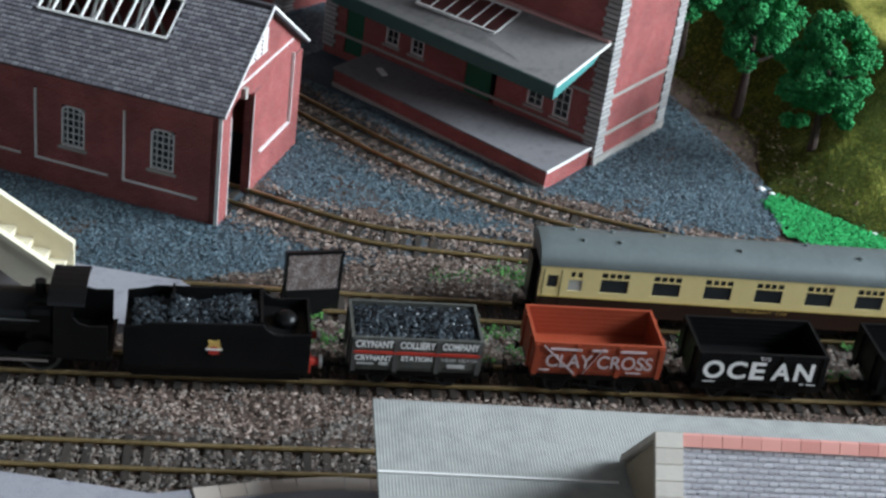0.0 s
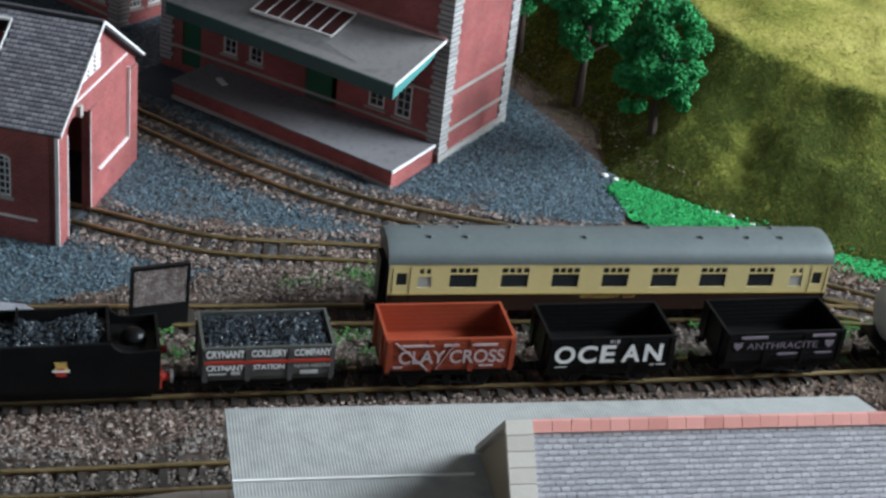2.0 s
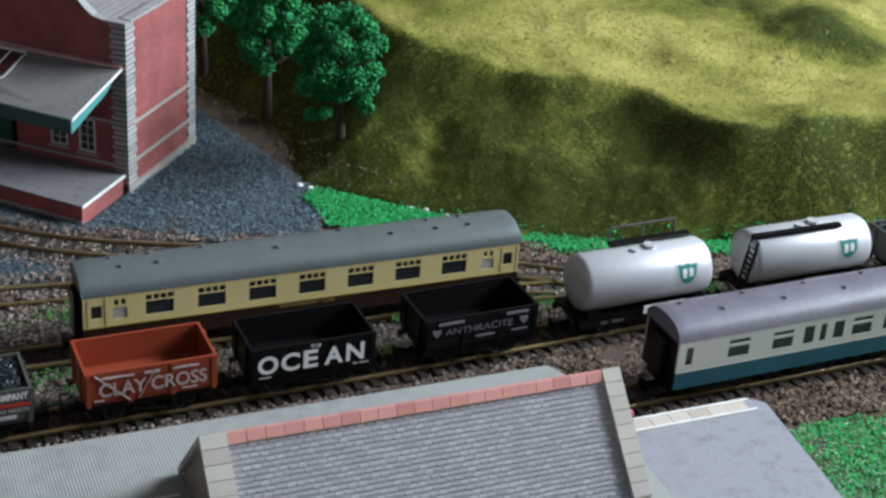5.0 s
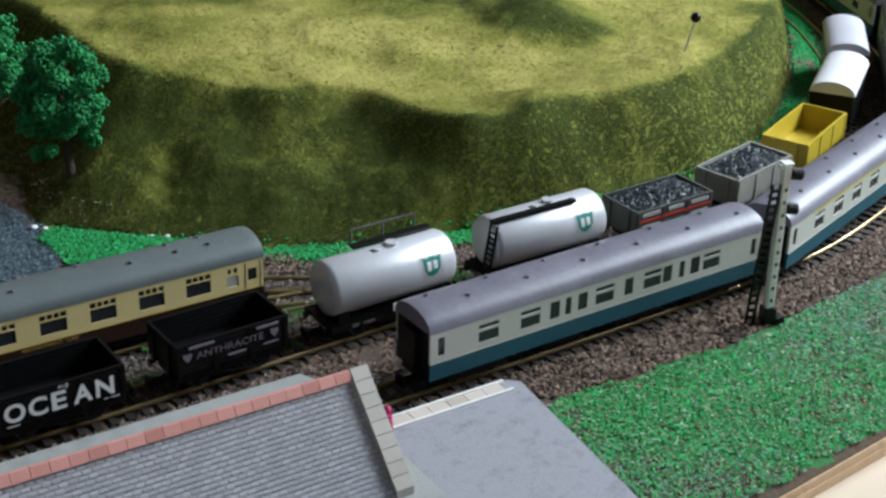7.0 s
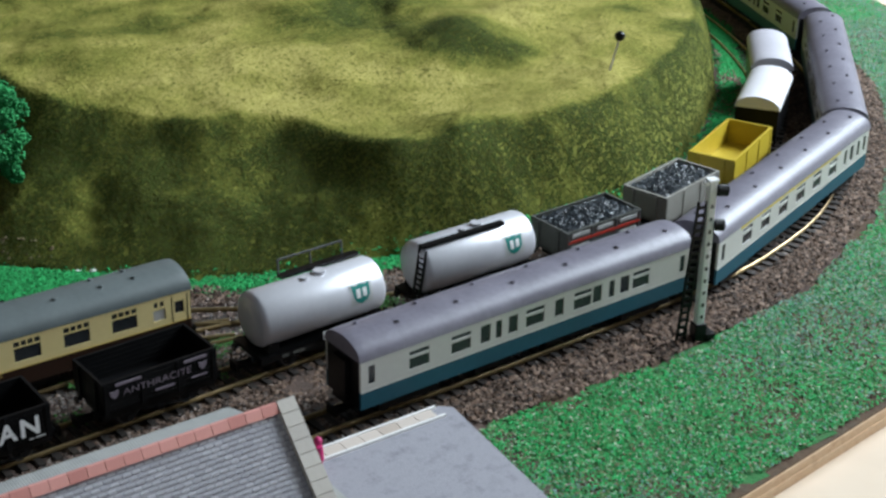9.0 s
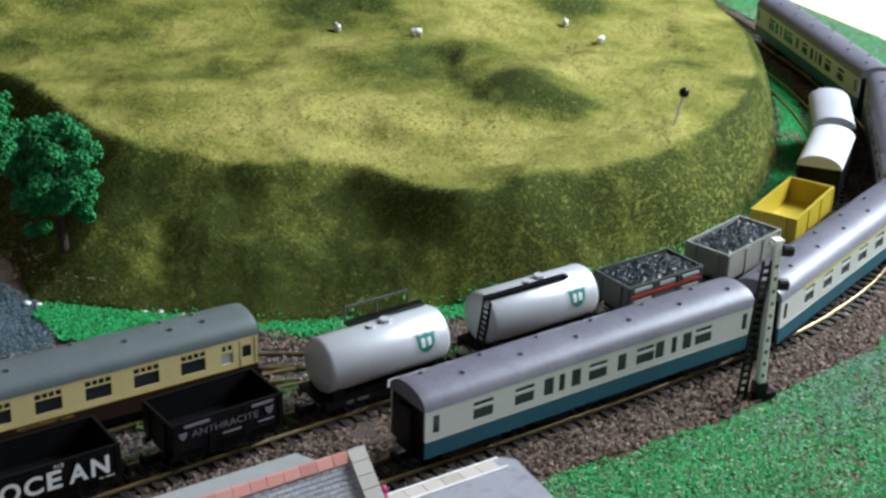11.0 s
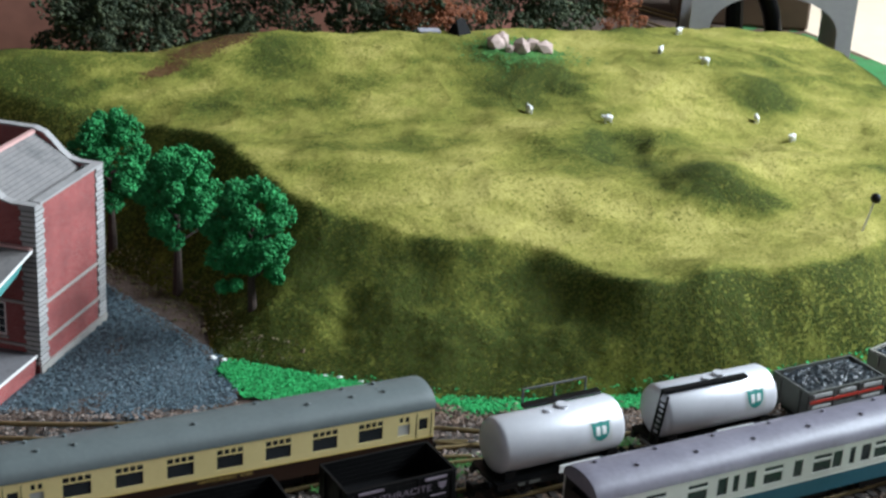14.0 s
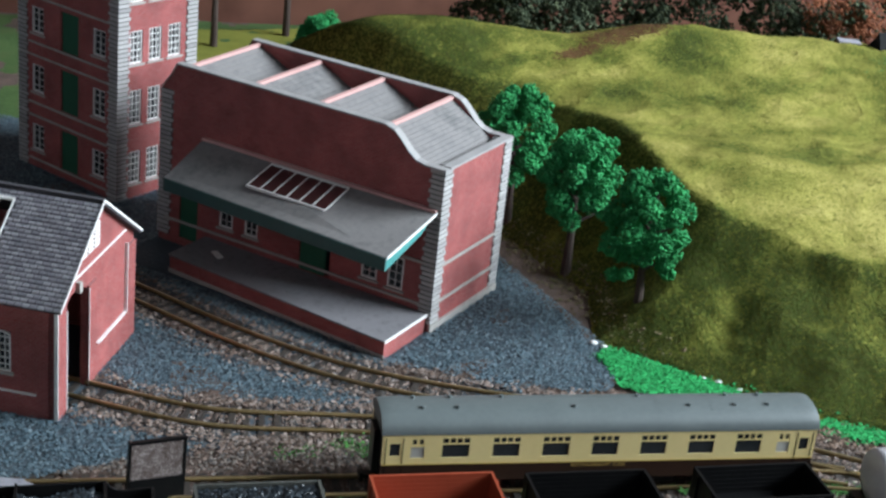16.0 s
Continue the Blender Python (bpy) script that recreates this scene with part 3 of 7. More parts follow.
SWELLS = ((0.248, 0.108, 0.015, 0.0085), (0.225, 0.125, 0.020, -0.0035), (-0.015, 0.318, 0.038, 0.020), (0.105, 0.325, 0.045, 0.012), (0.205, 0.315, 0.04, 0.005), (0.241, 0.266, 0.022, 0.004),
          (0.234, 0.156, 0.012, -0.0045), (0.216, 0.178, 0.013, 0.0030), (0.286, 0.154, 0.012, -0.0030), (0.266, 0.150, 0.010, -0.0025), (0.292, 0.217, 0.020, 0.0035), (0.338, 0.205, 0.014, 0.0045),
          (0.345, 0.180, 0.012, -0.0030), (0.290, 0.128, 0.012, 0.0020), (0.350, 0.245, 0.025, 0.005), (0.146, 0.195, 0.022, -0.0030), (0.105, 0.172, 0.018, 0.0025), (0.150, 0.150, 0.020, 0.0020), (0.062, 0.345, 0.022, -0.012))


def hill_shape(x, y):
    """Height of the cloth-draped hill: a rolling top, a rim, and slopes with a terrace towards the yard end."""
    shape = np.shape(x)
    x, y = np.ravel(x), np.ravel(y)
    rim = [tuple(p) for p in smooth_line(RIM + RIM[:1], 0.010)[0]]
    df = edge_distance(FOOT, x, y) * np.where(inside(FOOT, x, y), 1, -1) + 0.002 * fbm(x, y, 90, 11)
    dr = np.where(inside(rim, x, y), 0, edge_distance(rim, x, y)) + 0.0
    t = np.clip(df / np.maximum(df + dr, 1e-5), 0, 1)
    terrace = np.clip((0.185 - x) / 0.04, 0, 1) * np.clip((x - 0.070) / 0.04, 0, 1) * np.clip((0.15 - y) / 0.03, 0, 1)
    flank = np.clip((0.125 - x) / 0.045, 0, 1)
    round_ = np.sin(t * math.pi / 2) ** 0.9
    step = t + 0.07 * np.sin(2 * math.pi * t)
    rise = terrace * step + (1 - terrace) * (flank * t + (1 - flank) * round_)
    top = 0.0325 + 0.085 * np.clip(y - 0.06, 0, 0.23) + 0.0036 * fbm(x, y, 75, 13) + 0.0008 * fbm(x, y, 190, 16) - 0.42 * np.clip(y - 0.30, 0, 0.12)
    top = top - 0.06 * np.clip(x - 0.32, 0, 0.2) - 0.10 * np.clip(0.06 - x, 0, 0.2)
    for cx, cy, r, a in SWELLS:
        top = top + a * np.exp(-((x - cx) ** 2 + (y - cy) ** 2) / (2 * r * r))
    # shallow wrinkles of the cloth run down towards the outer curve
    fold = 1 - abs(fbm(x + 0.6 * y, (y - 0.6 * x) * 2.1, 120, 19))
    top = top + 0.0014 * np.clip(fold, 0, 1) ** 5
    band = 4 * t * (1 - t)
    h = rise * top + band * (0.0012 * fbm(x, y, 150, 17) + 0.0009 * fbm(x, y, 330, 18)) + np.clip(t * 4, 0, 1) * (0.0005 * fbm(x, y, 400, 14) + 0.00022 * fbm(x, y, 1400, 15))
    return np.where(df > 0, np.maximum(h, 0), -0.002).reshape(shape)


HX, HY = np.linspace(-0.19, 0.49, 681), np.linspace(-0.01, 0.53, 541)
HGRID = hill_shape(*np.meshgrid(HX, HY, indexing="ij"))
# the cloth lies in soft curves over the rim
soft = HGRID
for axis in (0, 1, 0, 1):
    soft = sum(np.roll(soft, k, axis) for k in range(-3, 4)) / 7
mask = np.clip((HGRID - 0.010) / 0.012, 0, 1)
HGRID = HGRID + mask * (soft + 0.35 * (HGRID - soft) - HGRID)


def hill_height(x, y):
    """Height of the hill above the ground, read from its grid of millimetres."""
    u, v = np.clip((x - HX[0]) / 0.001, 0, len(HX) - 1.001), np.clip((y - HY[0]) / 0.001, 0, len(HY) - 1.001)
    i, j = u.astype(int), v.astype(int)
    a, b = u - i, v - j
    return (HGRID[i, j] * (1 - a) + HGRID[i + 1, j] * a) * (1 - b) + (HGRID[i, j + 1] * (1 - a) + HGRID[i + 1, j + 1] * a) * b


hx, hy = np.meshgrid(np.linspace(-0.17, 0.475, 431), np.linspace(0.0, 0.51, 341), indexing="ij")
hz = hill_height(hx, hy)
idx = np.arange(hx.size).reshape(hx.shape)
ok = (hz[:-1, :-1] > -0.001) | (hz[1:, 1:] > -0.001) | (hz[1:, :-1] > -0.001) | (hz[:-1, 1:] > -0.001)
a, b, c, d = idx[:-1, :-1][ok], idx[1:, :-1][ok], idx[1:, 1:][ok], idx[:-1, 1:][ok]
hill_mesh = from_arrays("hill", np.stack([hx, hy, G + hz], -1).reshape(-1, 3), np.concatenate([np.stack([a, b, c], 1), np.stack([a, c, d], 1)]), "hill")
hill_mesh.polygons.foreach_set("use_smooth", [True] * len(hill_mesh.polygons))
tagged(new("hill", hill_mesh), "grassy hill covered in yellow-green flock mat", "hill", kind="structure")

# ---------------------------------------------------------------- tracks
RAIL = 0.0049


def track(name, points, label, seed, gap=0.0048, lift=0.0):
    """Two rails on single sleepers along a line."""
    t = thing(name, pose(0, 0, lift), label, "railway track", kind="structure")
    q, h = smooth_line(points, 0.003)
    nx, ny = -np.sin(h), np.cos(h)
    for side in (-1, 1):
        for nm, w, z0, z1, mat in (("rail", 0.00036, -0.0014, -0.00012, "rail_side"), ("rail_head", 0.00034, -0.00012, 0.0, "rail_top")):
            cx, cy = q[:, 0] + side * RAIL * nx, q[:, 1] + side * RAIL * ny
            corners = [(-w, z0), (w, z0), (w, z1), (-w, z1)]
            v = np.concatenate([np.stack([cx + o * nx, cy + o * ny, np.full(len(cx), z)], 1) for o, z in corners])
            n = len(cx)
            i = np.arange(n - 1)
            f = []
            for k in range(4):
                a, b = k * n + i, ((k + 1) % 4) * n + i
                f += [np.stack([a, a + 1, b + 1], 1), np.stack([a, b + 1, b], 1)]
            ob = new(nm, from_arrays(nm, v, np.concatenate(f), mat))
            ob.parent = t
    return t, (q, h)


SLEEPER = solid((-0.0010, 0.0010, -0.0090, 0.0090, -0.0024, -0.0013)).add([(-0.0006, -0.0090, -0.0012)], []).mesh("sleeper", "sleeper")
LINES = {}
for name, pts, label in (("track_A", TRACK_A, "outer running line of brass-brown rails on dark sleepers"), ("track_B", TRACK_B, "inner running line carrying the goods wagons"),
                         ("track_C", TRACK_C, "siding in which the restaurant coach stands"), ("track_D", TRACK_D, "curved siding into the brick engine shed"),
                         ("track_E", TRACK_E, "curved siding beside the goods shed platform")):
    LINES[name] = track(name, pts, label, 1)

# ---------------------------------------------------------------- buildings
def frame_at(origin, along, z=G):
    """A local frame: x along a wall, y to its left."""
    return pose(origin[0], origin[1], z, 0, 0, math.degrees(math.atan2(along[1], along[0])))


def window(parent, m, w, h, cols, rows, arched=False, sill=True, bar=0.0003):
    """A white window in the local plane of x (across) and z (up), facing -y: frame, glazing and sill."""
    win = new("window")
    win.parent = parent
    win.matrix_local = m
    win.empty_display_size = 0.005
    top = h - (w * 0.22 if arched else 0)
    fr = Solid()
    t = 0.0006
    fr.box(-w / 2, -w / 2 + t, -0.0004, 0.0004, 0, top)
    fr.box(w / 2 - t, w / 2, -0.0004, 0.0004, 0, top)
    fr.box(-w / 2 + t, w / 2 - t, -0.0004, 0.0004, 0, t)
    for i in range(1, cols):
        x = -w / 2 + w * i / cols
        rise = (h - top) * math.sqrt(max(0, 1 - (2 * x / w) ** 2)) if arched else 0
        fr.box(x - bar / 2, x + bar / 2, -0.0003, 0.0003, t, top + rise)
    for j in range(1, rows):
        z = h * j / rows
        if z < top:
            fr.box(-w / 2 + t, w / 2 - t, -0.00025, 0.00025, z - bar / 2, z + bar / 2)
    if arched:
        pts = [(w / 2 * math.cos(a), top + (h - top) * math.sin(a)) for a in np.linspace(0, math.pi, 9)]
        inner = [((w / 2 - t) * math.cos(a), top + (h - top - t) * math.sin(a)) for a in np.linspace(0, math.pi, 9)]
        for k in range(8):
            fr.prism([pts[k], pts[k + 1], inner[k + 1], inner[k]], -0.0004, 0.0004, "y")
        outline = [(-w / 2, 0.0001), (w / 2, 0.0001)] + pts
    else:
        fr.box(-w / 2 + t, w / 2 - t, -0.0004, 0.0004, h - t, h)
        outline = [(-w / 2, 0.0001), (w / 2, 0.0001), (w / 2, h), (-w / 2, h)]
    part("window_frame", fr, "white_card", win)
    part("pane", Solid().prism(outline, 0.00045, 0.0007, "y"), "glass", win)
    if sill:
        part("window_sill", solid((-w / 2 - 0.0009, w / 2 + 0.0009, -0.0012, 0.0006, -0.0009, -0.0001)), "stone_card", win)
    return win


def slates(name, parent, m, length, run, tile, course, mat="slate", seed=1, keep=None, lift=0.00028, gap=0.00026, side=0.00012):
    """Overlapping roof slates on a local plane: x along the eave, y up the slope."""
    r = np.random.default_rng(seed)
    vs, fs = [], []
    rows = int(run / course)
    for j in range(rows):
        off = (j % 2) * tile / 2
        x = -off
        while x < length:
            a, b = max(0, x + side), min(length, x + tile - side)
            x += tile
            if b - a < 0.0004 or (keep and not keep((a + b) / 2, (j + 0.5) * course)):
                continue
            y0, y1 = j * course + r.normal(0, 0.00004), (j + 1) * course - gap
            z0, z1 = lift + r.random() * 0.00006, 0.00012
            k = len(vs)
            vs += [(a, y0, z0), (b, y0, z0), (b, y1, z1), (a, y1, z1), (a, y0, 0), (b, y0, 0)]
            fs += [(k, k + 1, k + 2), (k, k + 2, k + 3), (k + 4, k + 5, k + 1), (k + 4, k + 1, k)]
    ob = new(name, from_arrays(name, np.array(vs), np.array(fs), mat))
    ob.parent = parent
    ob.matrix_local = m
    return tagged(ob, kind="stuff")


def quoins(parent, x, y, z0, z1, sx, sy, h=0.0018):
    """Alternating long and short corner stones round an upright edge; sx, sy point into the walls."""
    n = int((z1 - z0) / h)
    h = (z1 - z0) / n
    shapes = []
    for long_x in (0.0056, 0.0048):
        a, b = (long_x, 0.0104 - long_x)
        s = Solid()
        s.box(min(-sx * 0.0005, sx * a), max(-sx * 0.0005, sx * a), min(-sy * 0.0005, sy * b), max(-sy * 0.0005, sy * b), 0.00025, h - 0.00025)
        shapes.append(s.mesh("quoin", "quoin"))
    part("quoin_backing", solid((min(-sx * 0.0002, sx * 0.0051), max(-sx * 0.0002, sx * 0.0051), min(-sy * 0.0002, sy * 0.0051), max(-sy * 0.0002, sy * 0.0051), 0, z1 - z0)), "quoin_joint", parent).location = (x, y, z0)
    for i in range(n):
        ob = new("quoin", shapes[i % 2])
        ob.parent = parent
        ob.location = (x, y, z0 + i * h)


# ---- engine shed
def engine_shed():
    shed = thing("engine_shed", frame_at((-0.1575, 0.0478), (0.367, 0.93)), "red brick card engine shed with slate roof and open doorway", "engine shed")
    W, L, E, A = 0.064, 0.176, 0.0384, 0.0603
    long_wall, piers, edges = Solid(), Solid(), Solid()
    pitch, n = 0.0297, 6
    holes = [(0.0191 + i * pitch - 0.0039, 0.0191 + i * pitch + 0.0039, 0.0140, 0.0277) for i in range(n) if i < 5]
    long_wall.panel("x", 0.0009, 0.0030, (0.003, L), (0, E), holes)
    piers.panel("x", 0, 0.00085, (0, L), (0.0001, E), [(0.0068 + i * pitch, 0.0316 + i * pitch, 0.0079, 0.0322) for i in range(n - 1)])
    for i in range(n - 1):
        y0 = 0.0316 + i * pitch
        lo = 0.0068 if i == 0 else 0.0068 + i * pitch
        edges.box(-0.0001, 0.00086, y0 - 0.0003, y0 + 0.00012, 0.0078, 0.0312)
        edges.box(-0.0001, 0.00086, lo, y0, 0.0077, 0.0081)
    part("long_wall", long_wall, "brick", shed)
    part("panelled_face", piers, "brick", shed)
    part("card_edges", edges, "white_card", shed, "raw white card edge lines")
    for i in range(n - 1):
        window(shed, pose(0.0013, 0.0191 + i * pitch, 0.0140, 0, 0, -90), 0.0078, 0.0137, 4, 6, True)
    part("back_wall", solid((W - 0.002, W, 0.003, L, 0, E)), "brick", shed)
    part("rear_wall", solid((0.003, W - 0.002, L - 0.002, L, 0, E)), "brick", shed)
    # the gable end with its doorway and recessed panels
    end = Solid()
    end.prism([(0.0, 0.0), (0.0068, 0.0), (0.0068, 0.0345), (0.0120, 0.0372), (0.0195, 0.0372), (0.0242, 0.0345), (0.0242, 0.0), (W, 0.0), (W, E), (W / 2, A), (0.0, E)], 0.0009, 0.0029, "y")
    part("gable_wall", end, "brick", shed)
    part("door_pier", solid((0.0, 0.0068, 0.0, 0.00085, 0.0001, E - 0.0002)), "brick", shed)
    part("gable_face", Solid().panel("y", 0.0, 0.00085, (0.0242, W), (0.0001, 0.0352), [(0.0303, 0.0568, 0.0115, 0.0352)]), "brick", shed)
    e2 = solid((0.0066, 0.0070, -0.0002, 0.0001, 0, 0.0345), (0.0241, 0.0244, -0.0002, 0.0001, 0, 0.0345), (0.0320, 0.0568, -0.00015, 0.0009, 0.0113, 0.0117), (0.0566, 0.0570, -0.00015, 0.0009, 0.0117, 0.0365), (0.0100, 0.0560, 0.0003, 0.0009, 0.0413, 0.0417),
               (-0.0002, 0.0002, -0.0002, 0.0010, 0.0001, E - 0.0004))
    part("gable_card_edges", e2, "white_card", shed)
    part("keystone", solid((0.0155, 0.0175, -0.0006, 0.0012, 0.0365, 0.0400)), "stone_card", shed, "small pale keystone over the doorway")
    vent = Solid()
    for i in range(3):
        for j in range(2 + 2 * i):
            vent.box(0.0190 + i * 0.0050, 0.0230 + i * 0.0050, 0.0002, 0.0009, 0.0460 + j * 0.0014, 0.0468 + j * 0.0014)
    part("gable_vent", vent, "white_card", shed, "white louvred gable vent")
    part("interior_floor", solid((0.003, W - 0.002, 0.003, L - 0.002, 0.0001, 0.0003)), "gravel_base", shed)
    # roof: boards with a rooflight opening, slates, white verge
    slope = math.hypot(W / 2, A - E)
    ang = math.degrees(math.atan2(A - E, W / 2))
    for side in (0, 1):
        rm = pose(-0.0015, -0.0014, E - 0.0006, 0, 0, 90) @ pose(0, 0, 0, -ang, 0, 0) if side == 0 else pose(W + 0.0015, -0.0014, E - 0.0006, 0, 0, 90) @ pose(0, 0, 0, ang, 0, 0)
        run, length = slope + 0.0018, L + 0.003
        rf = new("roof_slope")
        rf.parent, rf.matrix_local, rf.empty_display_size = shed, rm, 0.005
        if side == 0:
            # x runs along the eave from the gable end, y points down the slope
            o0, o1, a, b = 0.0275, 0.0705, -0.0362, -0.0212
            wall = [(0, o0, -run, 0), (o1, length, -run, 0), (o0, o1, -run, a), (o0, o1, b, 0)]
            for x0, x1, y0, y1 in wall:
                part("roof_board", solid((x0, x1, y0, y1, -0.0008, 0)), "slate_joint", rf)
            sl = slates("slate_covering", rf, Matrix(), length, run, 0.0024, 0.00165, seed=3, keep=lambda x, y: not (o0 - 0.001 < x < o1 + 0.001 and -b - 0.0008 < y < -a + 0.0008))
            sl.matrix_local = Matrix.Diagonal((1, -1, 1, 1))
            for y0, y1 in ((a - 0.0004, a + 0.0004), (b - 0.0005, b + 0.0003)):
                part("rooflight_rail", solid((o0, o1, y0, y1, -0.0006, 0.0006)), "white_card", rf)
            for i in range(10):
                x = o0 + (o1 - o0) * i / 9
                part("rooflight_bar", solid((x - 0.00022, x + 0.00022, a, b, -0.0005, 0.0005)), "white_card", rf)
        else:
            part("roof_board", solid((0, length, 0, run, -0.0008, 0)), "slate_joint", rf)
            slates("slate_covering", rf, Matrix(), length, run, 0.0024, 0.00165, seed=4)
    verge = Solid()
    for s in (-1, 1):
        c = W / 2
        x1 = c + s * (W / 2 + 0.0016)
        verge.prism([(c, A + 0.0012), (c, A + 0.0003), (x1, E - 0.0009), (x1, E - 0.0001)][::s], -0.0018, -0.0014, "y")
    part("verge", verge, "white_card", shed, "white card verge edge")
    part("ridge", solid((W / 2 - 0.0008, W / 2 + 0.0008, -0.0013, L + 0.0016, A + 0.0006, A + 0.0013)), "slate_joint", shed)
    for y in (0.04, 0.055, 0.07):
        truss = new("roof_truss")
        truss.parent, truss.empty_display_size = shed, 0.005
        part("tie_beam", Solid().tube((0.004, y, 0.034), (W - 0.004, y, 0.034), 0.0007, 6), "white_card", truss)
        for x in (0.015, 0.031, 0.047):
            part("strut", Solid().tube((x, y, 0.034), (0.031, y, A - 0.003), 0.0006, 6), "white_card", truss)


engine_shed()


# ---- goods shed
def goods_shed():
    g = thing("goods_shed", frame_at((-0.0312, 0.1068), (0.66, 0.751)), "red brick card goods shed with sawtooth roof and canopied platform", "goods shed")
    W, L, LOW, TOP = 0.0492, 0.1235, 0.0615, 0.0720
    curve = [(0.0, LOW), (0.0085, LOW), (0.0120, LOW + 0.0008), (0.0150, LOW + 0.0030), (0.0185, LOW + 0.0066), (0.0215, LOW + 0.0092), (0.0255, TOP), (0.1165, TOP), (0.1190, LOW + 0.006), (L, LOW)]
    # front wall in the plane x = 0, drawn as strips so that openings pass through it
    openings = [(0.0131, 0.0195, 0.0125, 0.0250), (0.0240, 0.0306, 0.0130, 0.0250), (0.0441, 0.0578, 0.0074, 0.0240), (0.0768, 0.0828, 0.0135, 0.0250), (0.0884, 0.0946, 0.0135, 0.0250), (0.1050, 0.1137, 0.0030, 0.0235)]
    front = Solid()
    front.panel("x", 0.0006, 0.0030, (0.003, L), (0, 0.045), openings)
    part("front_wall", front, "brick", g)
    front = Solid()
    front.prism([(0.003, 0.045), (L, 0.045)] + [p for p in curve[::-1] if p[0] > 0.003] + [(0.003, LOW)], 0.0006, 0.0030, "x")
    part("parapet_wall", front, "brick", g)
    for i, (a, b, c, d) in enumerate(openings):
        if b - a > 0.0054 and c < 0.006 or i in (2, 5):
            part("door", solid((0.0012, 0.0020, a + (0.0026 if i == 2 else 0), b, c, d)), "green_door", g, "dark green boarded door")
            if i == 2:
                # near-black panel takes the place of the open doorway's shade
                part("door_recess", solid((0.0030, 0.0036, a - 0.001, b, c, d)), "dark", g, "dark panel standing in for the shaded doorway beside the door")
        else:
            window(g, pose(0.0010, (a + b) / 2, c, 0, 0, -90), b - a, d - c, 2, 4, bar=0.00014)
    part("string_course", solid((0.0, 0.0006, 0.004, L - 0.003, 0.0255, 0.0265), (0.0, 0.0006, 0.004, L - 0.003, 0.0095, 0.0104)), "stone_card", g, "pale stone string courses")
    part("back_wall", Solid().prism([(0.003, 0.0), (L, 0.0)] + [p for p in curve[::-1] if p[0] > 0.003] + [(0.003, LOW)], W - 0.0028, W - 0.0003, "x"), "brick", g)
    part("end_wall", solid((0.0006, W - 0.0003, 0.0006, 0.0029, 0, LOW)), "brick", g)
    part("far_end_wall", solid((0.0030, W - 0.0029, L - 0.003, L, 0, LOW)), "brick", g)
    part("end_string_course", solid((0.004, W - 0.004, 0.0, 0.0006, 0.0245, 0.0255), (0.004, W - 0.004, 0.0, 0.0006, 0.0105, 0.0115)), "stone_card", g, "pale string courses on the end wall")
    part("plinth", solid((-0.0001, W + 0.0001, -0.0002, 0.0006, 0, 0.0030)), "stone_card", g, "grey stone plinth")
    # copings follow the parapets
    cop = Solid()
    for x0, x1 in ((-0.0003, 0.0031), (W - 0.0031, W + 0.0003)):
        for (y0, z0), (y1, z1) in zip(curve, curve[1:]):
            cop.prism([(y0, z0), (y1, z1), (y1, z1 + 0.0006), (y0, z0 + 0.0006)], x0, x1, "x")
    cop.box(0.0031, W - 0.0031, -0.0003, 0.0031, LOW, LOW + 0.0009)
    cop.box(0.0031, W - 0.0031, L - 0.0031, L + 0.0003, LOW, LOW + 0.0009)
    part("coping", cop, "coping", g, "grey stone parapet coping")
    quoins(g, 0.0006, 0.0006, 0.0031, LOW, 1, 1)
    quoins(g, W - 0.0003, 0.0006, 0.0031, LOW, -1, 1)
    quoins(g, 0.0006, L, 0.0031, LOW, 1, -1)
    # sawtooth roof
    ridge_y = [0.0255, 0.0552, 0.0838, 0.1130]
    lo_y = [0.0036] + ridge_y[:-1]
    for a, b in zip(lo_y, ridge_y):
        z0, z1 = LOW - 0.0040, TOP - 0.0010
        bay = new("roof_bay")
        bay.parent, bay.empty_display_size = g, 0.005
        part("roof_slope", Solid().prism([(a, z0 - 0.001), (b, z0 - 0.001), (b, z1), (a, z0)], 0.0031, W - 0.0029, "x"), "grey_card", bay, "streaked grey card roof slope")
        part("ridge_cap", solid((0.0031, W - 0.0029, b - 0.0009, b + 0.0007, z1 - 0.0004, z1 + 0.0009)), "pink_card", bay, "pink ridge strip")
        for i in range(14):
            y = a + (b - a) * (i + 0.5) / 14
            part("roof_course", solid((0.0031, W - 0.0029, y - 0.0002, y + 0.0002, z0 + (z1 - z0) * (i + 0.5) / 14, z0 + (z1 - z0) * (i + 0.5) / 14 + 0.0002)), "grey_card", bay)
    # loading platform
    P = 0.0074
    def deck(xr, xl, ya, yb):
        """Plan of the platform, wider at its near end."""
        return [(0.0004, ya), (0.0004, yb), (xl, yb), (xr, ya)]
    part("platform_wall", Solid().prism(deck(-0.0276, -0.0207, 0.0020, 0.1005), 0.0, P - 0.0007, "z"), "brick", g)
    # grey card made darker to hold the canopy's shade
    part("platform_top", Solid().prism(deck(-0.0283, -0.0214, 0.0017, 0.1008), P - 0.0007, P, "z"), "dark_paving", g, "dark grey gritty platform surface, canopy shade in its tone")
    part("platform_edge", solid((-0.0283, 0.0, 0.0013, 0.0017, P - 0.0009, P + 0.0001)), "white_card", g)
    part("platform_footing", Solid().prism([(-0.0276, 0.0018), (-0.0207, 0.1007), (-0.0211, 0.1007), (-0.0280, 0.0018)], 0.0, 0.0016, "z"), "stone_card", g)
    # canopy
    z0 = 0.0463
    can = new("canopy")
    can.parent, can.empty_display_size = g, 0.005
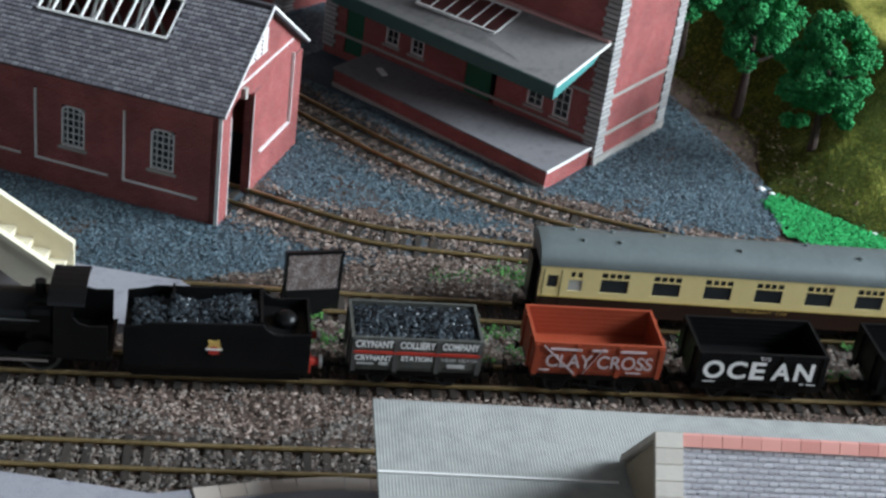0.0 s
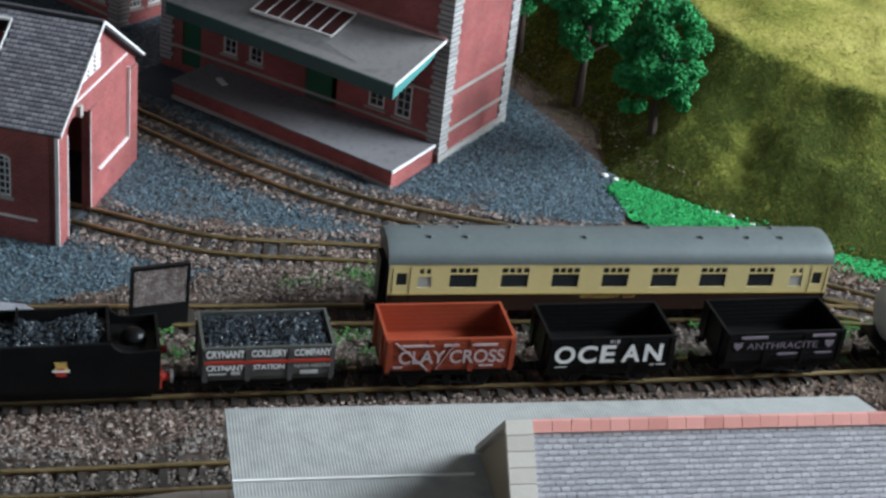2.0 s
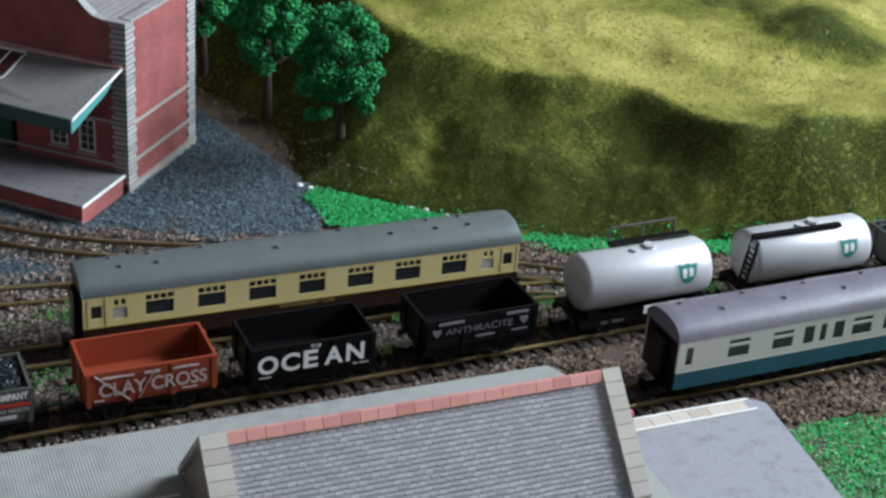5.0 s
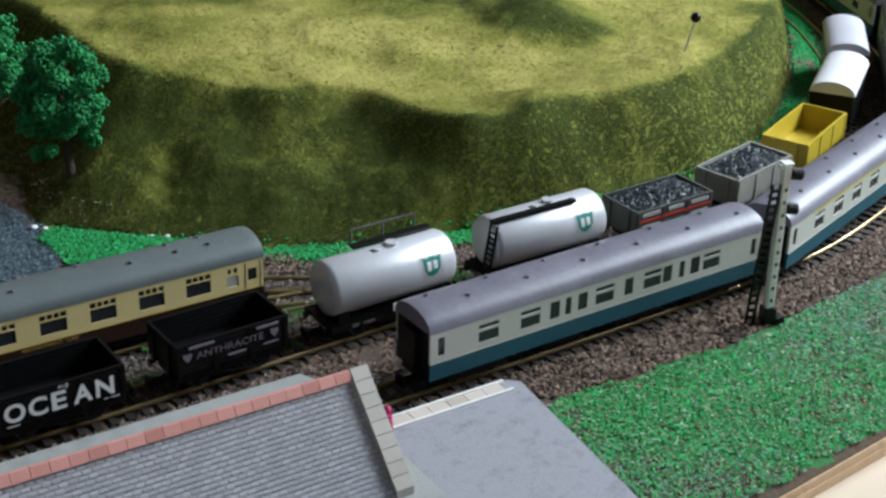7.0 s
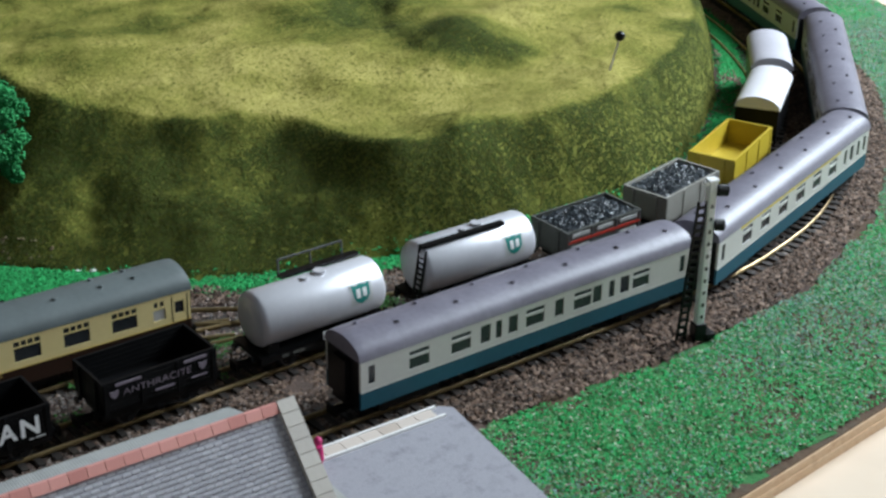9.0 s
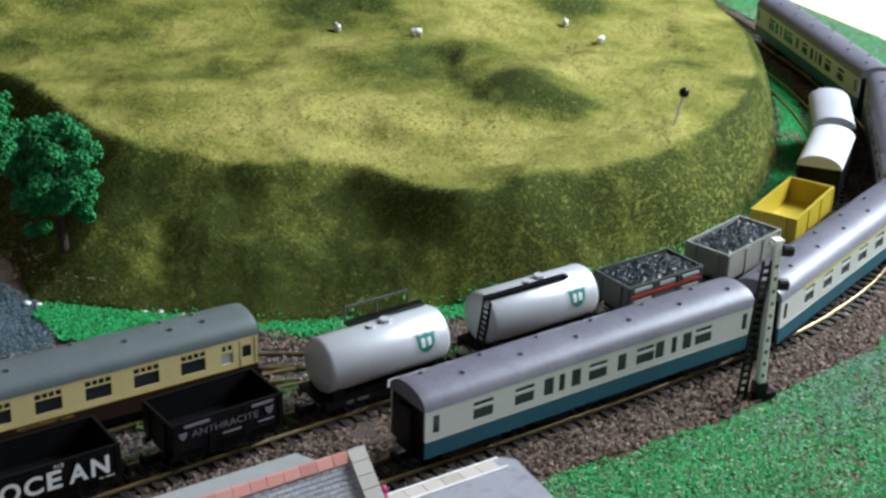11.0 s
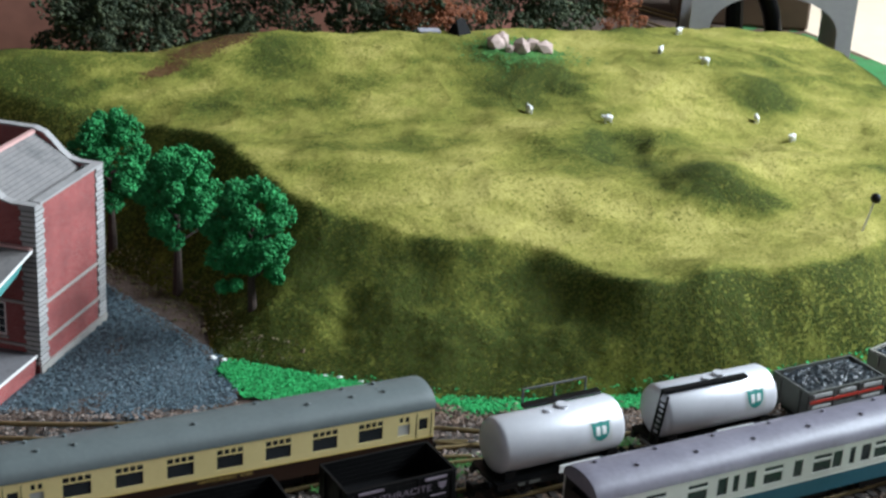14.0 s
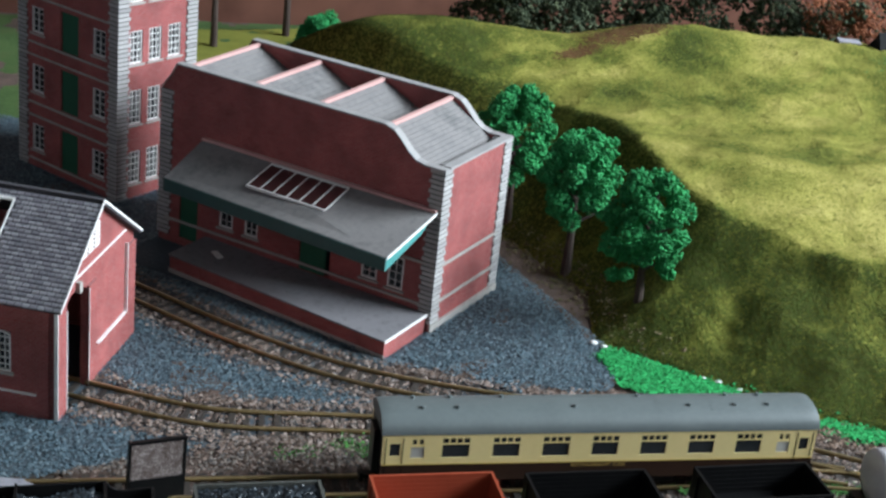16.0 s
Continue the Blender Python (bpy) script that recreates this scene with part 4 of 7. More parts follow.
    ya, yb = 0.0018, 0.1030
    near, far = (-0.0320, 0.0398), (-0.0222, 0.0374)  # the outer corners, across and up

    def lip(top, under, push=0.0):
        """A band along the slanting outer edge, between two heights below it."""
        v = [(x - o, y, z + h) for (x, z), y in ((near, ya), (far, yb)) for o in (push, push + 0.0005) for h in (under, top)]
        return Solid().add(v, [(0, 1, 3, 2), (4, 6, 7, 5), (0, 4, 5, 1), (2, 3, 7, 6), (1, 5, 7, 3), (0, 2, 6, 4)])
    v = [(0.0, ya, z0), (0.0, yb, z0), (far[0], yb, far[1]), (near[0], ya, near[1])]
    v += [(x, y, z - 0.0008) for x, y, z in v]
    part("canopy_board", Solid().add(v, [(0, 1, 2, 3), (7, 6, 5, 4), (0, 4, 5, 1), (1, 5, 6, 2), (2, 6, 7, 3), (3, 7, 4, 0)]), "grey_card", can, "flat grey card canopy roof")
    part("canopy_flashing", solid((-0.0012, 0.0004, ya, yb, z0 - 0.0002, z0 + 0.0008)), "pink_card", can)
    part("valance", lip(-0.0002, -0.0050), "green_paint", can, "dark teal valance")
    part("end_valance", Solid().prism([(near[0], near[1] - 0.0050), (near[0] * 0.30, z0 - 0.0052), (near[0] * 0.2, z0 - 0.0030), (near[0], near[1] - 0.0009)], ya, ya + 0.0005, "y"), "teal_light", can, "light teal end valance")
    part("canopy_card_edge", Solid().prism([(0.0, z0 + 0.0002), (0.0, z0 - 0.0008), (near[0], near[1] - 0.0008), (near[0], near[1] + 0.0002)], ya - 0.0004, ya, "y"), "white_card", can)
    # rooflight on the canopy
    def on(sl, lift=0.0):
        """A place on the canopy's slope, sl metres down it."""
        return (-0.967 * sl, z0 - 0.262 * sl + lift)
    frame_s, panes = Solid(), Solid()
    u0, u1, s0, s1 = 0.0365, 0.0700, 0.0030, 0.0180
    for i in range(7):
        y = u0 + (u1 - u0) * i / 6
        frame_s.prism([on(s0, 0.0001), on(s1, 0.0001), on(s1, 0.0007), on(s0, 0.0007)], y - 0.0002, y + 0.0002, "y")
    frame_s.prism([on(s0 - 0.0005, 0.0001), on(s0 + 0.0001, 0.0001), on(s0 + 0.0001, 0.0010), on(s0 - 0.0005, 0.0010)], u0, u1, "y")
    frame_s.prism([on(s1 - 0.0001, 0.0001), on(s1 + 0.0005, 0.0001), on(s1 + 0.0005, 0.0010), on(s1 - 0.0001, 0.0010)], u0, u1, "y")
    part("rooflight_frame", frame_s, "white_card", can, "pale rooflight frame")
    for i in range(6):
        a, b = u0 + (u1 - u0) * i / 6 + 0.0003, u0 + (u1 - u0) * (i + 1) / 6 - 0.0003
        part("pane", Solid().prism([on(s0, 0.0001), on(s1, 0.0001), on(s1, 0.0004), on(s0, 0.0004)], a, b, "y"), "maroon_pane", can, "dark red-brown rooflight pane")


M["maroon_pane"] = material("maroon_tinted_pane", [(0.05, 0.018, 0.018), (0.09, 0.03, 0.03)], 80, 0.3, bump=0)
goods_shed()
q = Matrix.Translation((-0.0312, 0.1068, G)) @ pose(0, 0, 0, 0, 0, math.degrees(math.atan2(0.751, 0.66)))
tagged(part("plank", solid((-0.0030, 0.0030, -0.0011, 0.0011, 0, 0.0005)), "white_card"), "short white plank lying on the goods platform", "plank").matrix_world = q @ pose(-0.0105, 0.0865, 0.0075, 0, 0, 60)


# ---- warehouse tower
def tower():
    t = thing("warehouse_tower", frame_at((-0.1397, 0.2229), (0.76, 0.65)), "tall red brick card warehouse with green loading doors", "warehouse")
    W, L, H = 0.041, 0.061, 0.108
    levels = [(0.0060, 0.0205), (0.0315, 0.0465), (0.0570, 0.0710), (0.0820, 0.0960)]
    fr, en = Solid(), Solid()
    fh, eh_ = [], []
    for lo, hi in levels:
        fh += [(0.0075, 0.0152, lo + 0.002, hi - 0.001), (0.0238, 0.0350, lo - 0.002, hi + 0.001), (0.0455, 0.0532, lo + 0.002, hi - 0.001)]
        eh_ += [(a, b, lo + 0.0005, hi) for a, b in ((0.0060, 0.0125), (0.0158, 0.0225), (0.0260, 0.0328))]
        for a, b in ((0.0075, 0.0152), (0.0455, 0.0532)):
            window(t, pose(0.0008, (a + b) / 2, lo + 0.002, 0, 0, -90), b - a, hi - lo - 0.003, 2, 4, bar=0.00015)
        part("loading_door", solid((0.0010, 0.0018, 0.0238, 0.0350, lo - 0.002, hi + 0.001)), "green_door", t, "dark green loading door")
        for a, b in ((0.0060, 0.0125), (0.0158, 0.0225), (0.0260, 0.0328)):
            window(t, pose((a + b) / 2, 0.0008, lo + 0.0005), b - a, hi - lo - 0.0005, 3, 5)
    fr.panel("x", 0.0, 0.0024, (0.0024, L), (0, H), fh)
    en.panel("y", 0.0, 0.0024, (0.0, W), (0, H), eh_)
    part("front_wall", fr, "brick", t)
    part("end_wall", en, "brick", t)
    part("back_wall", solid((W - 0.0024, W, 0.0024, L, 0, H)), "brick", t)
    part("far_wall", solid((0.0024, W - 0.0024, L - 0.0024, L, 0, H)), "brick", t)
    # dark sheets stand in for the shade inside the tower
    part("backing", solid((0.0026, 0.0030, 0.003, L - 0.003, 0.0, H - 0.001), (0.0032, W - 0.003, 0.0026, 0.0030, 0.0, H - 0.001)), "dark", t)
    for h in (0.0035, 0.0228, 0.0285, 0.0490, 0.0545, 0.0738):
        part("string_course", solid((-0.0005, 0.0, 0.006, L - 0.006, h, h + 0.0008)), "stone_card", t)
    part("roof", solid((0.0, W, 0.0, L, H, H + 0.002)), "grey_card", t)
    quoins(t, 0.0, 0.0, 0.0, H, 1, 1)
    quoins(t, W, 0.0, 0.0, H, -1, 1)
    quoins(t, 0.0, L, 0.0, H, 1, -1)


tower()


# ---- station in the foreground: platform, flat canopy, slate-roofed building
PLAT = [(0.1035, -0.0776), (0.1066, -0.0805), (0.1005, -0.1330), (0.0995, -0.1420), (-0.30, -0.1800), (-0.30, -0.079), (-0.230, -0.0785), (-0.200, -0.0822), (-0.182, -0.0849), (-0.1657, -0.0876), (-0.149, -0.0836), (-0.130, -0.0797), (-0.115, -0.0792), (0.0, -0.0790)]
plat = thing("station_platform", pose(0, 0, 0), "grey paved station platform with pale edging slabs", "platform")
part("platform_body", Solid().prism(PLAT[::-1], G, 0.0052, "z"), "stone_card", plat)
part("platform_surface", Solid().prism([(x, y + (0.0002 if y > -0.1 else 0)) for x, y in PLAT[::-1]], 0.0052, 0.0060, "z"), "paving", plat, "grey speckled paving card")
eq, eh = smooth_line([(0.103, -0.0777), (0.0, -0.0791), (-0.115, -0.0793), (-0.130, -0.0799), (-0.149, -0.0838), (-0.1655, -0.0876)], 0.0060)
M["edge_slab"] = material("pale_pinkish_edging_slab", [(0.46, 0.38, 0.32), (0.56, 0.48, 0.42)], by="object", rough=0.8, bump=0.1)
slab = solid((-0.0029, 0.0029, -0.0002, 0.0042, 0, 0.0005)).mesh("edging_slab", "edge_slab")
for (x, y), h in zip(eq[1:-1], eh[1:-1]):
    if 0.045 < x or x < -0.112:
        ob = new("edging_slab", slab)
        ob.parent = plat
        ob.matrix_local = pose(x, y, 0.0060, 0, 0, math.degrees(h))
for off in (0.0002, -0.0048):
    seg = Solid()
    seg.box(0.046, 0.1020, -0.0781 + off - 0.0004, -0.0781 + off + 0.0004, 0.0060, 0.0068)
    part("edge_line", seg, "white_card", plat, "white painted edge line")

cano = thing("station_canopy", pose(0, 0, 0), "flat pale grey corrugated platform canopy", "canopy")
CX0, CX1, CY0, CY1, CZ = -0.1172, 0.0428, -0.1500, -0.0748, 0.0265
rib = Solid()
n = 215
top = []
for i in range(n * 4 + 1):
    x = CX0 + (CX1 - CX0) * i / (n * 4)
    top.append((x, CZ + 0.00003 * math.sin(2 * math.pi * i / 4)))
k = len(top)
cut = lambda x: CY1 if x < 0.0393 else CY1 - (x - 0.0393) * 2.2
rib.add([(x, cut(x), z) for x, z in top] + [(x, CY0, z) for x, z in top] + [(x, cut(x), CZ - 0.0011) for x, z in top] + [(x, CY0, CZ - 0.0011) for x, z in top],
        [(i, i + 1, k + i + 1, k + i) for i in range(k - 1)] + [(2 * k + i, 3 * k + i, 3 * k + i + 1, 2 * k + i + 1) for i in range(k - 1)]
        + [(i, 2 * k + i, 2 * k + i + 1, i + 1) for i in range(k - 1)] + [(k + i, k + i + 1, 3 * k + i + 1, 3 * k + i) for i in range(k - 1)]
        + [(0, k, 3 * k, 2 * k), (k - 1, 3 * k - 1, 4 * k - 1, 2 * k - 1)])
M["corrugated"] = material("pale_grey_corrugated_card", [(0.25, 0.255, 0.245), (0.34, 0.34, 0.325), (0.30, 0.305, 0.29)], 25, 0.75, bump=0.1, spread=0.35)
part("corrugated_sheet", rib, "corrugated", cano)
part("sheet_joint", solid((CX0, -0.064, -0.1019, -0.1013, CZ + 0.0001, CZ + 0.0005)), "white_card", cano, "pale joint line across the sheet")
for x in (-0.105, -0.06, -0.015, 0.03):
    part("canopy_post", Solid().tube((x, -0.088, 0.0060), (x, -0.088, CZ - 0.0012), 0.0008, 8), "stone_card", cano)


def station():
    st = thing("station_building", pose(0, 0, 0.006), "stone station building with slate roof and pink ridge tiles", "station building")
    x0, x1, yr, zr, yf, yn, ze = -0.0625, 0.0368, -0.1130, 0.0428, -0.0945, -0.1340, 0.0215
    c, c1 = 0.0058, 0.0046  # widths of the gable copings
    prof = [(yf, 0.0), (yf, ze - 0.001), (yr, zr - 0.001), (yn, ze - 0.001 - (yf - yr) * 0 - 0.0005), (yn, 0.0)]
    part("gable_wall", Solid().prism(prof[::-1], x0 + 0.0012, x0 + c - 0.0006, "x"), "tan_stone", st, "tan stone gable wall")
    part("gable_wall", Solid().prism(prof[::-1], x1 - c1 + 0.0006, x1 - 0.0012, "x"), "tan_stone", st, "tan stone gable wall")
    part("side_wall", solid((x0 + c - 0.0006, x1 - c1 + 0.0006, yn + 0.001, yn + 0.003, 0, ze - 0.002), (x0 + c - 0.0006, x1 - c1 + 0.0006, yf - 0.003, yf - 0.001, 0, ze - 0.002)), "tan_stone", st)
    for xa, xb in ((x0, x0 + c), (x1 - c1, x1)):
        cp = new("coping")
        cp.parent, cp.empty_display_size = st, 0.005
        n = 9
        for (ya, za), (yb, zb) in (((yr, zr), (yn - 0.0006, ze)), ((yr, zr), (yf + 0.0006, ze))):
            for i in range(n):
                p = [(ya + (yb - ya) * s, za + (zb - za) * s) for s in ((i + 0.03) / n, (i + 0.97) / n)]
                o = [(p[0][0], p[0][1] - 0.001), (p[1][0], p[1][1] - 0.001), (p[1][0], p[1][1] + 0.0011), (p[0][0], p[0][1] + 0.0011)]
                part("coping_stone", Solid().prism(o, xa, xb, "x"), "tan_coping", cp)
    run = math.hypot(yr - yn, zr - ze)
    for sgn, yb in ((1, yn), (-1, yf)):
        ang = math.degrees(math.atan2(zr - ze, abs(yr - yb)))
        rf = new("roof_slope")
        rf.parent, rf.empty_display_size = st, 0.005
        L = x1 - x0 - c - c1
        rf.matrix_local = pose(x0 + c if sgn > 0 else x1 - c1, yb, ze - 0.001, 0, 0, 0 if sgn > 0 else 180) @ pose(0, 0, 0, ang, 0, 0)
        rr = math.hypot(yr - yb, zr - ze)
        part("roof_board", solid((0, L, 0, rr, -0.0010, 0)), "pale_joint", rf)
        slates("slate_covering", rf, Matrix(), L, rr, 0.0022, 0.00125, mat="pale_slate", seed=8 + sgn, lift=0.00012, gap=0.00032, side=0.00018)
    tile = Solid().prism([(-0.0017, -0.0013), (0.0017, -0.0013), (0.0004, 0.0007), (-0.0004, 0.0007)], -0.00205, 0.00205, "x").mesh("ridge_tile", "pink_ridge")
    nt = round((x1 - x0 - c - c1) / 0.0043)
    for i in range(nt):
        ob = new("ridge_tile", tile)
        ob.parent = st
        ob.location = (x0 + c + (i + 0.5) * (x1 - x0 - c - c1) / nt, yr, zr)


M["tan_stone"] = material("tan_printed_stone_wall", [(0.24, 0.19, 0.13), (0.34, 0.28, 0.20)], 120, 0.8, bump=0.2)
M["tan_coping"] = material("pale_tan_coping_stone", [(0.38, 0.34, 0.30), (0.48, 0.44, 0.39), (0.43, 0.39, 0.35)], by="object", rough=0.8, bump=0.15)
station()
# tiny model figure by the platform edge, as one plain shape
fig = Solid().tube((0, 0, 0), (0, 0, 0.0045), 0.0010, 8, 0.0013).tube((0, 0, 0.0045), (0, 0, 0.0085), 0.0017, 8, 0.0013).ball((0, 0, 0.0100), 0.0012, 8, 6)
M["magenta"] = material("magenta_painted_plastic", [(0.40, 0.01, 0.10), (0.50, 0.02, 0.14)], 200, 0.5, bump=0)
tagged(part("platform_figurine", fig, "magenta", smooth=True), "tiny magenta plastic figurine standing on the platform", "figurine").matrix_world = pose(0.0582, -0.0872, 0.006)

# ---------------------------------------------------------------- rolling stock
def chord(name, x_at, length, z=0.0):
    """Pose of a vehicle whose middle stands on the track at x, its ends on the rails."""
    q, h = LINES[name][1]
    i = int(np.argmin(abs(q[:, 0] - x_at)))
    k = max(1, round(length * 0.36 / 0.003))
    a, b = q[max(0, i - k)], q[min(len(q) - 1, i + k)]
    m = (a + b) / 2
    return pose(m[0], m[1], z, 0, 0, math.degrees(math.atan2(b[1] - a[1], b[0] - a[0])))


def wheels(parent, xs, r=0.0030, mat="black"):
    for x in xs:
        ax = new("wheelset")
        ax.parent, ax.empty_display_size = parent, 0.003
        ax.location = (x, 0, r)
        part("axle", Solid().tube((0, -0.0055, 0), (0, 0.0055, 0), 0.0006, 6), "steel", ax)
        for s in (-1, 1):
            part("tyre", Solid().tube((0, s * 0.0042, 0), (0, s * 0.00555, 0), r, 18), "dark_iron", ax, "worn grey wheel tyre")
            part("wheel", Solid().tube((0, s * 0.0050, 0), (0, s * 0.0057, 0), r * 0.80, 16).tube((0, s * 0.0039, 0), (0, s * 0.0042, 0), r * 1.14, 16).tube((0, s * 0.0057, 0), (0, s * 0.0060, 0), r * 0.35, 8), mat, ax)


def underframe(parent, L, W, z, axles, drop=0.0012):
    """Solebars, axle guards, brake lever, buffers and couplers of a four-wheeled wagon."""
    for y in (-W / 2 + 0.0016, W / 2 - 0.0016):
        part("solebar", solid((-L / 2, L / 2, y - 0.0004, y + 0.0004, z - 0.0024, z)), "black", parent)
    part("centre_sill", solid((-L / 2, L / 2, -0.003, 0.003, z - 0.0012, z - 0.0001)), "black", parent)
    for x in axles:
        for s in (-1, 1):
            y = s * (W / 2 - 0.0016)
            g = Solid().prism([(x - 0.0030, z - 0.0022), (x - 0.0012, 0.0022), (x + 0.0012, 0.0022), (x + 0.0030, z - 0.0022)], y - 0.0004, y + 0.0004, "y")
            g.box(x - 0.0011, x + 0.0011, y - 0.0009 if s < 0 else y, y if s < 0 else y + 0.0009, 0.0022, 0.0042)
            g.box(x - 0.0026, x + 0.0026, y - 0.0006, y + 0.0006, 0.0046, 0.0052)
            part("axle_guard", g, "black", parent)
    lever = Solid().tube((axles[0] + 0.004, -W / 2 + 0.0008, 0.0045), (axles[1] + 0.001, -W / 2 + 0.0006, 0.0026), 0.00025, 5)
    lever.box(-0.001, 0.001, -W / 2 + 0.001, -W / 2 + 0.0016, 0.0022, z - 0.0022)
    part("brake_lever", lever, "black", parent)
    for s in (-1, 1):
        for y in (-0.0052, 0.0052):
            part("buffer", Solid().tube((s * L / 2, y, z - 0.0010), (s * (L / 2 + 0.0014), y, z - 0.0010), 0.0006, 6).tube((s * (L / 2 + 0.0014), y, z - 0.0010), (s * (L / 2 + 0.0018), y, z - 0.0010), 0.0012, 10), "black", parent)
        cp = Solid().box(min(s * (L / 2 - 0.004), s * (L / 2 + 0.0050)), max(s * (L / 2 - 0.004), s * (L / 2 + 0.0050)), -0.0012, 0.0012, 0.0018, 0.0030)
        cp.box(min(s * (L / 2 + 0.0042), s * (L / 2 + 0.0050)), max(s * (L / 2 + 0.0042), s * (L / 2 + 0.0050)), -0.0022, 0.0022, 0.0012, 0.0042)
        part("coupling", cp, "black", parent, "chunky black coupling hook")


def open_wagon(m, label, L, W, zt, mat, inner=None, planks=7, load=False, zf=0.0068, rim=0.0008, group="goods train wagons", door=True):
    """An open plank-sided wagon."""
    w = thing("open_wagon", m, label, "wagon", group)
    inner = inner or mat
    body = new("body")
    body.parent, body.empty_display_size = w, 0.005
    part("floor", solid((-L / 2, L / 2, -W / 2, W / 2, zf, zf + 0.0010)), inner, body)
    h = (zt - zf) / planks
    groove = min(0.00006, h * 0.1)

    def planked(sgn, edge):
        """Outline of a planked wall with shallow joints on both faces: across, up."""
        out, inn = [], []
        for i in range(planks):
            z0, z1 = zf + i * h, zf + (i + 1) * h
            out += [(edge, z0 + groove), (edge, z1 - groove)] + ([(edge - sgn * groove, z1)] if i < planks - 1 else [(edge, z1)])
            inn += [(edge - sgn * rim, z0 + groove), (edge - sgn * rim, z1 - groove)] + ([(edge - sgn * (rim - groove), z1)] if i < planks - 1 else [(edge - sgn * rim, z1)])
        return [(edge, zf)] + out + inn[::-1] + [(edge - sgn * rim, zf)]
    for s in (-1, 1):
        part("side", Solid().prism(planked(s, s * W / 2), -L / 2, L / 2, "x"), mat, body)
    for s in (-1, 1):
        part("end", Solid().prism(planked(s, s * (L / 2)), -W / 2 + rim, W / 2 - rim, "y"), mat, body)
        for y in (-W * 0.27, W * 0.27):
            part("end_post", solid((s * L / 2 - (0 if s > 0 else 0.0006), s * L / 2 + (0.0006 if s > 0 else 0), y - 0.0007, y + 0.0007, zf - 0.001, zt - 0.0006)), mat, body)
    for s in (-1, 1):
        for x in ([-L * 0.16, L * 0.16] if door else []) + [-L / 2 + 0.0009, L / 2 - 0.0009]:
            y = s * W / 2
            part("strapping", solid((x - 0.0006, x + 0.0006, min(y, y + s * 0.0003), max(y, y + s * 0.0003), zf - 0.0004, zt - 0.0004)), mat if mat != "grey_wagon" else "dark_iron", body)
    axles = (-L * 0.27, L * 0.27)
    underframe(w, L, W, zf, axles)
    wheels(w, axles)
    if load:
        r = np.random.default_rng(load)
        n = 2200
        xy = np.stack([(r.random(n) - 0.5) * (L - 2 * rim - 0.001), (r.random(n) - 0.5) * (W - 2 * rim - 0.001)], 1)
        z = zt - 0.0016 + 0.0013 * (1 - (2 * xy[:, 0] / L) ** 2) * (1 - (2 * xy[:, 1] / W) ** 2) + r.normal(0, 0.0003, n)
        coal = grains("coal_load", xy, z, (0.0003, 0.0008), "coal", "heaped glossy black coal lumps", "coal", r, 0.9)
        coal.matrix_world = m
        tagged(part("coal_bed", solid((-L / 2 + rim, L / 2 - rim, -W / 2 + rim, W / 2 - rim, zf + 0.0012, zt - 0.0018)), "dark", w), "dark bed under the coal")
    return w


M["dark_iron"] = material("dark_grey_strapping", [(0.05, 0.05, 0.048), (0.09, 0.088, 0.085)], 120, 0.5, bump=0.1)


def side_text(parent, text, x, z, width, height, mat, W, **kw):
    return lettering("lettering", text, width, height, mat, parent, pose(x, -W / 2 - 0.00035, z, 90, 0, 0), **kw)


def bars(parent, items, mat, W, label="", name="small_lettering", off=0.0004):
    for x, z, w, h in items:
        part(name, solid((x - w / 2, x + w / 2, -W / 2 - off, -W / 2 - off + 0.0003, z - h / 2, z + h / 2)), mat, parent, label)


WW = 0.0182
crynant = open_wagon(chord("track_B", -0.1020, 0.034), "grey coal wagon with white lettering and red band, full", 0.0343, WW, 0.0166, "grey_wagon", load=3)
side_text(crynant, "CRYNANT", -0.0112, 0.0150, 0.0098, 0.0023, "white", WW, bold=0.035)
side_text(crynant, "COLLIERY", 0.0, 0.0150, 0.0092, 0.0022, "white", WW, bold=0.035)
side_text(crynant, "COMPANY", 0.0112, 0.0150, 0.0096, 0.0022, "white", WW, bold=0.035)
side_text(crynant, "CRYNANT", -0.0112, 0.0108, 0.0096, 0.0017, "white", WW, bold=0.03)
side_text(crynant, "STATION", 0.0, 0.0109, 0.0080, 0.0015, "white", WW, bold=0.03)
side_text(crynant, "NEAR NEATH", 0.0112, 0.0109, 0.0094, 0.0011, "grey_letter", WW, bold=0.02)
bars(crynant, [(0.0, 0.0123, 0.0330, 0.0008)], "red", WW, "red painted band", "band", off=0.00035)
bars(crynant, [(-0.0132, 0.0088, 0.0045, 0.0003), (-0.0085, 0.0090, 0.0024, 0.0008), (0.0105, 0.0088, 0.0046, 0.0010)], "grey_letter", WW, "illegible white lettering")

clay = open_wagon(chord("track_B", -0.0553, 0.036), "red-brown open wagon with faded white lettering, empty", 0.0352, WW, 0.0176, "red_oxide", zf=0.0080)
side_text(clay, "CLAY", -0.0078, 0.0124, 0.0125, 0.0042, "pale_letter", WW, bold=0.02)
side_text(clay, "CROSS", 0.0072, 0.0124, 0.0150, 0.0042, "pale_letter", WW, bold=0.02)
scratch = Solid().prism([(-0.0152, 0.0168), (-0.0150, 0.0171), (-0.0058, 0.0084), (-0.0060, 0.0081)], -WW / 2 - 0.0005, -WW / 2 - 0.0002, "y").prism([(0.0008, 0.0166), (0.0011, 0.0167), (-0.0034, 0.0086), (-0.0037, 0.0085)], -WW / 2 - 0.0005, -WW / 2 - 0.0002, "y")
part("diagonal_strap", scratch, "pale_letter", clay, "thin pale diagonal straps")
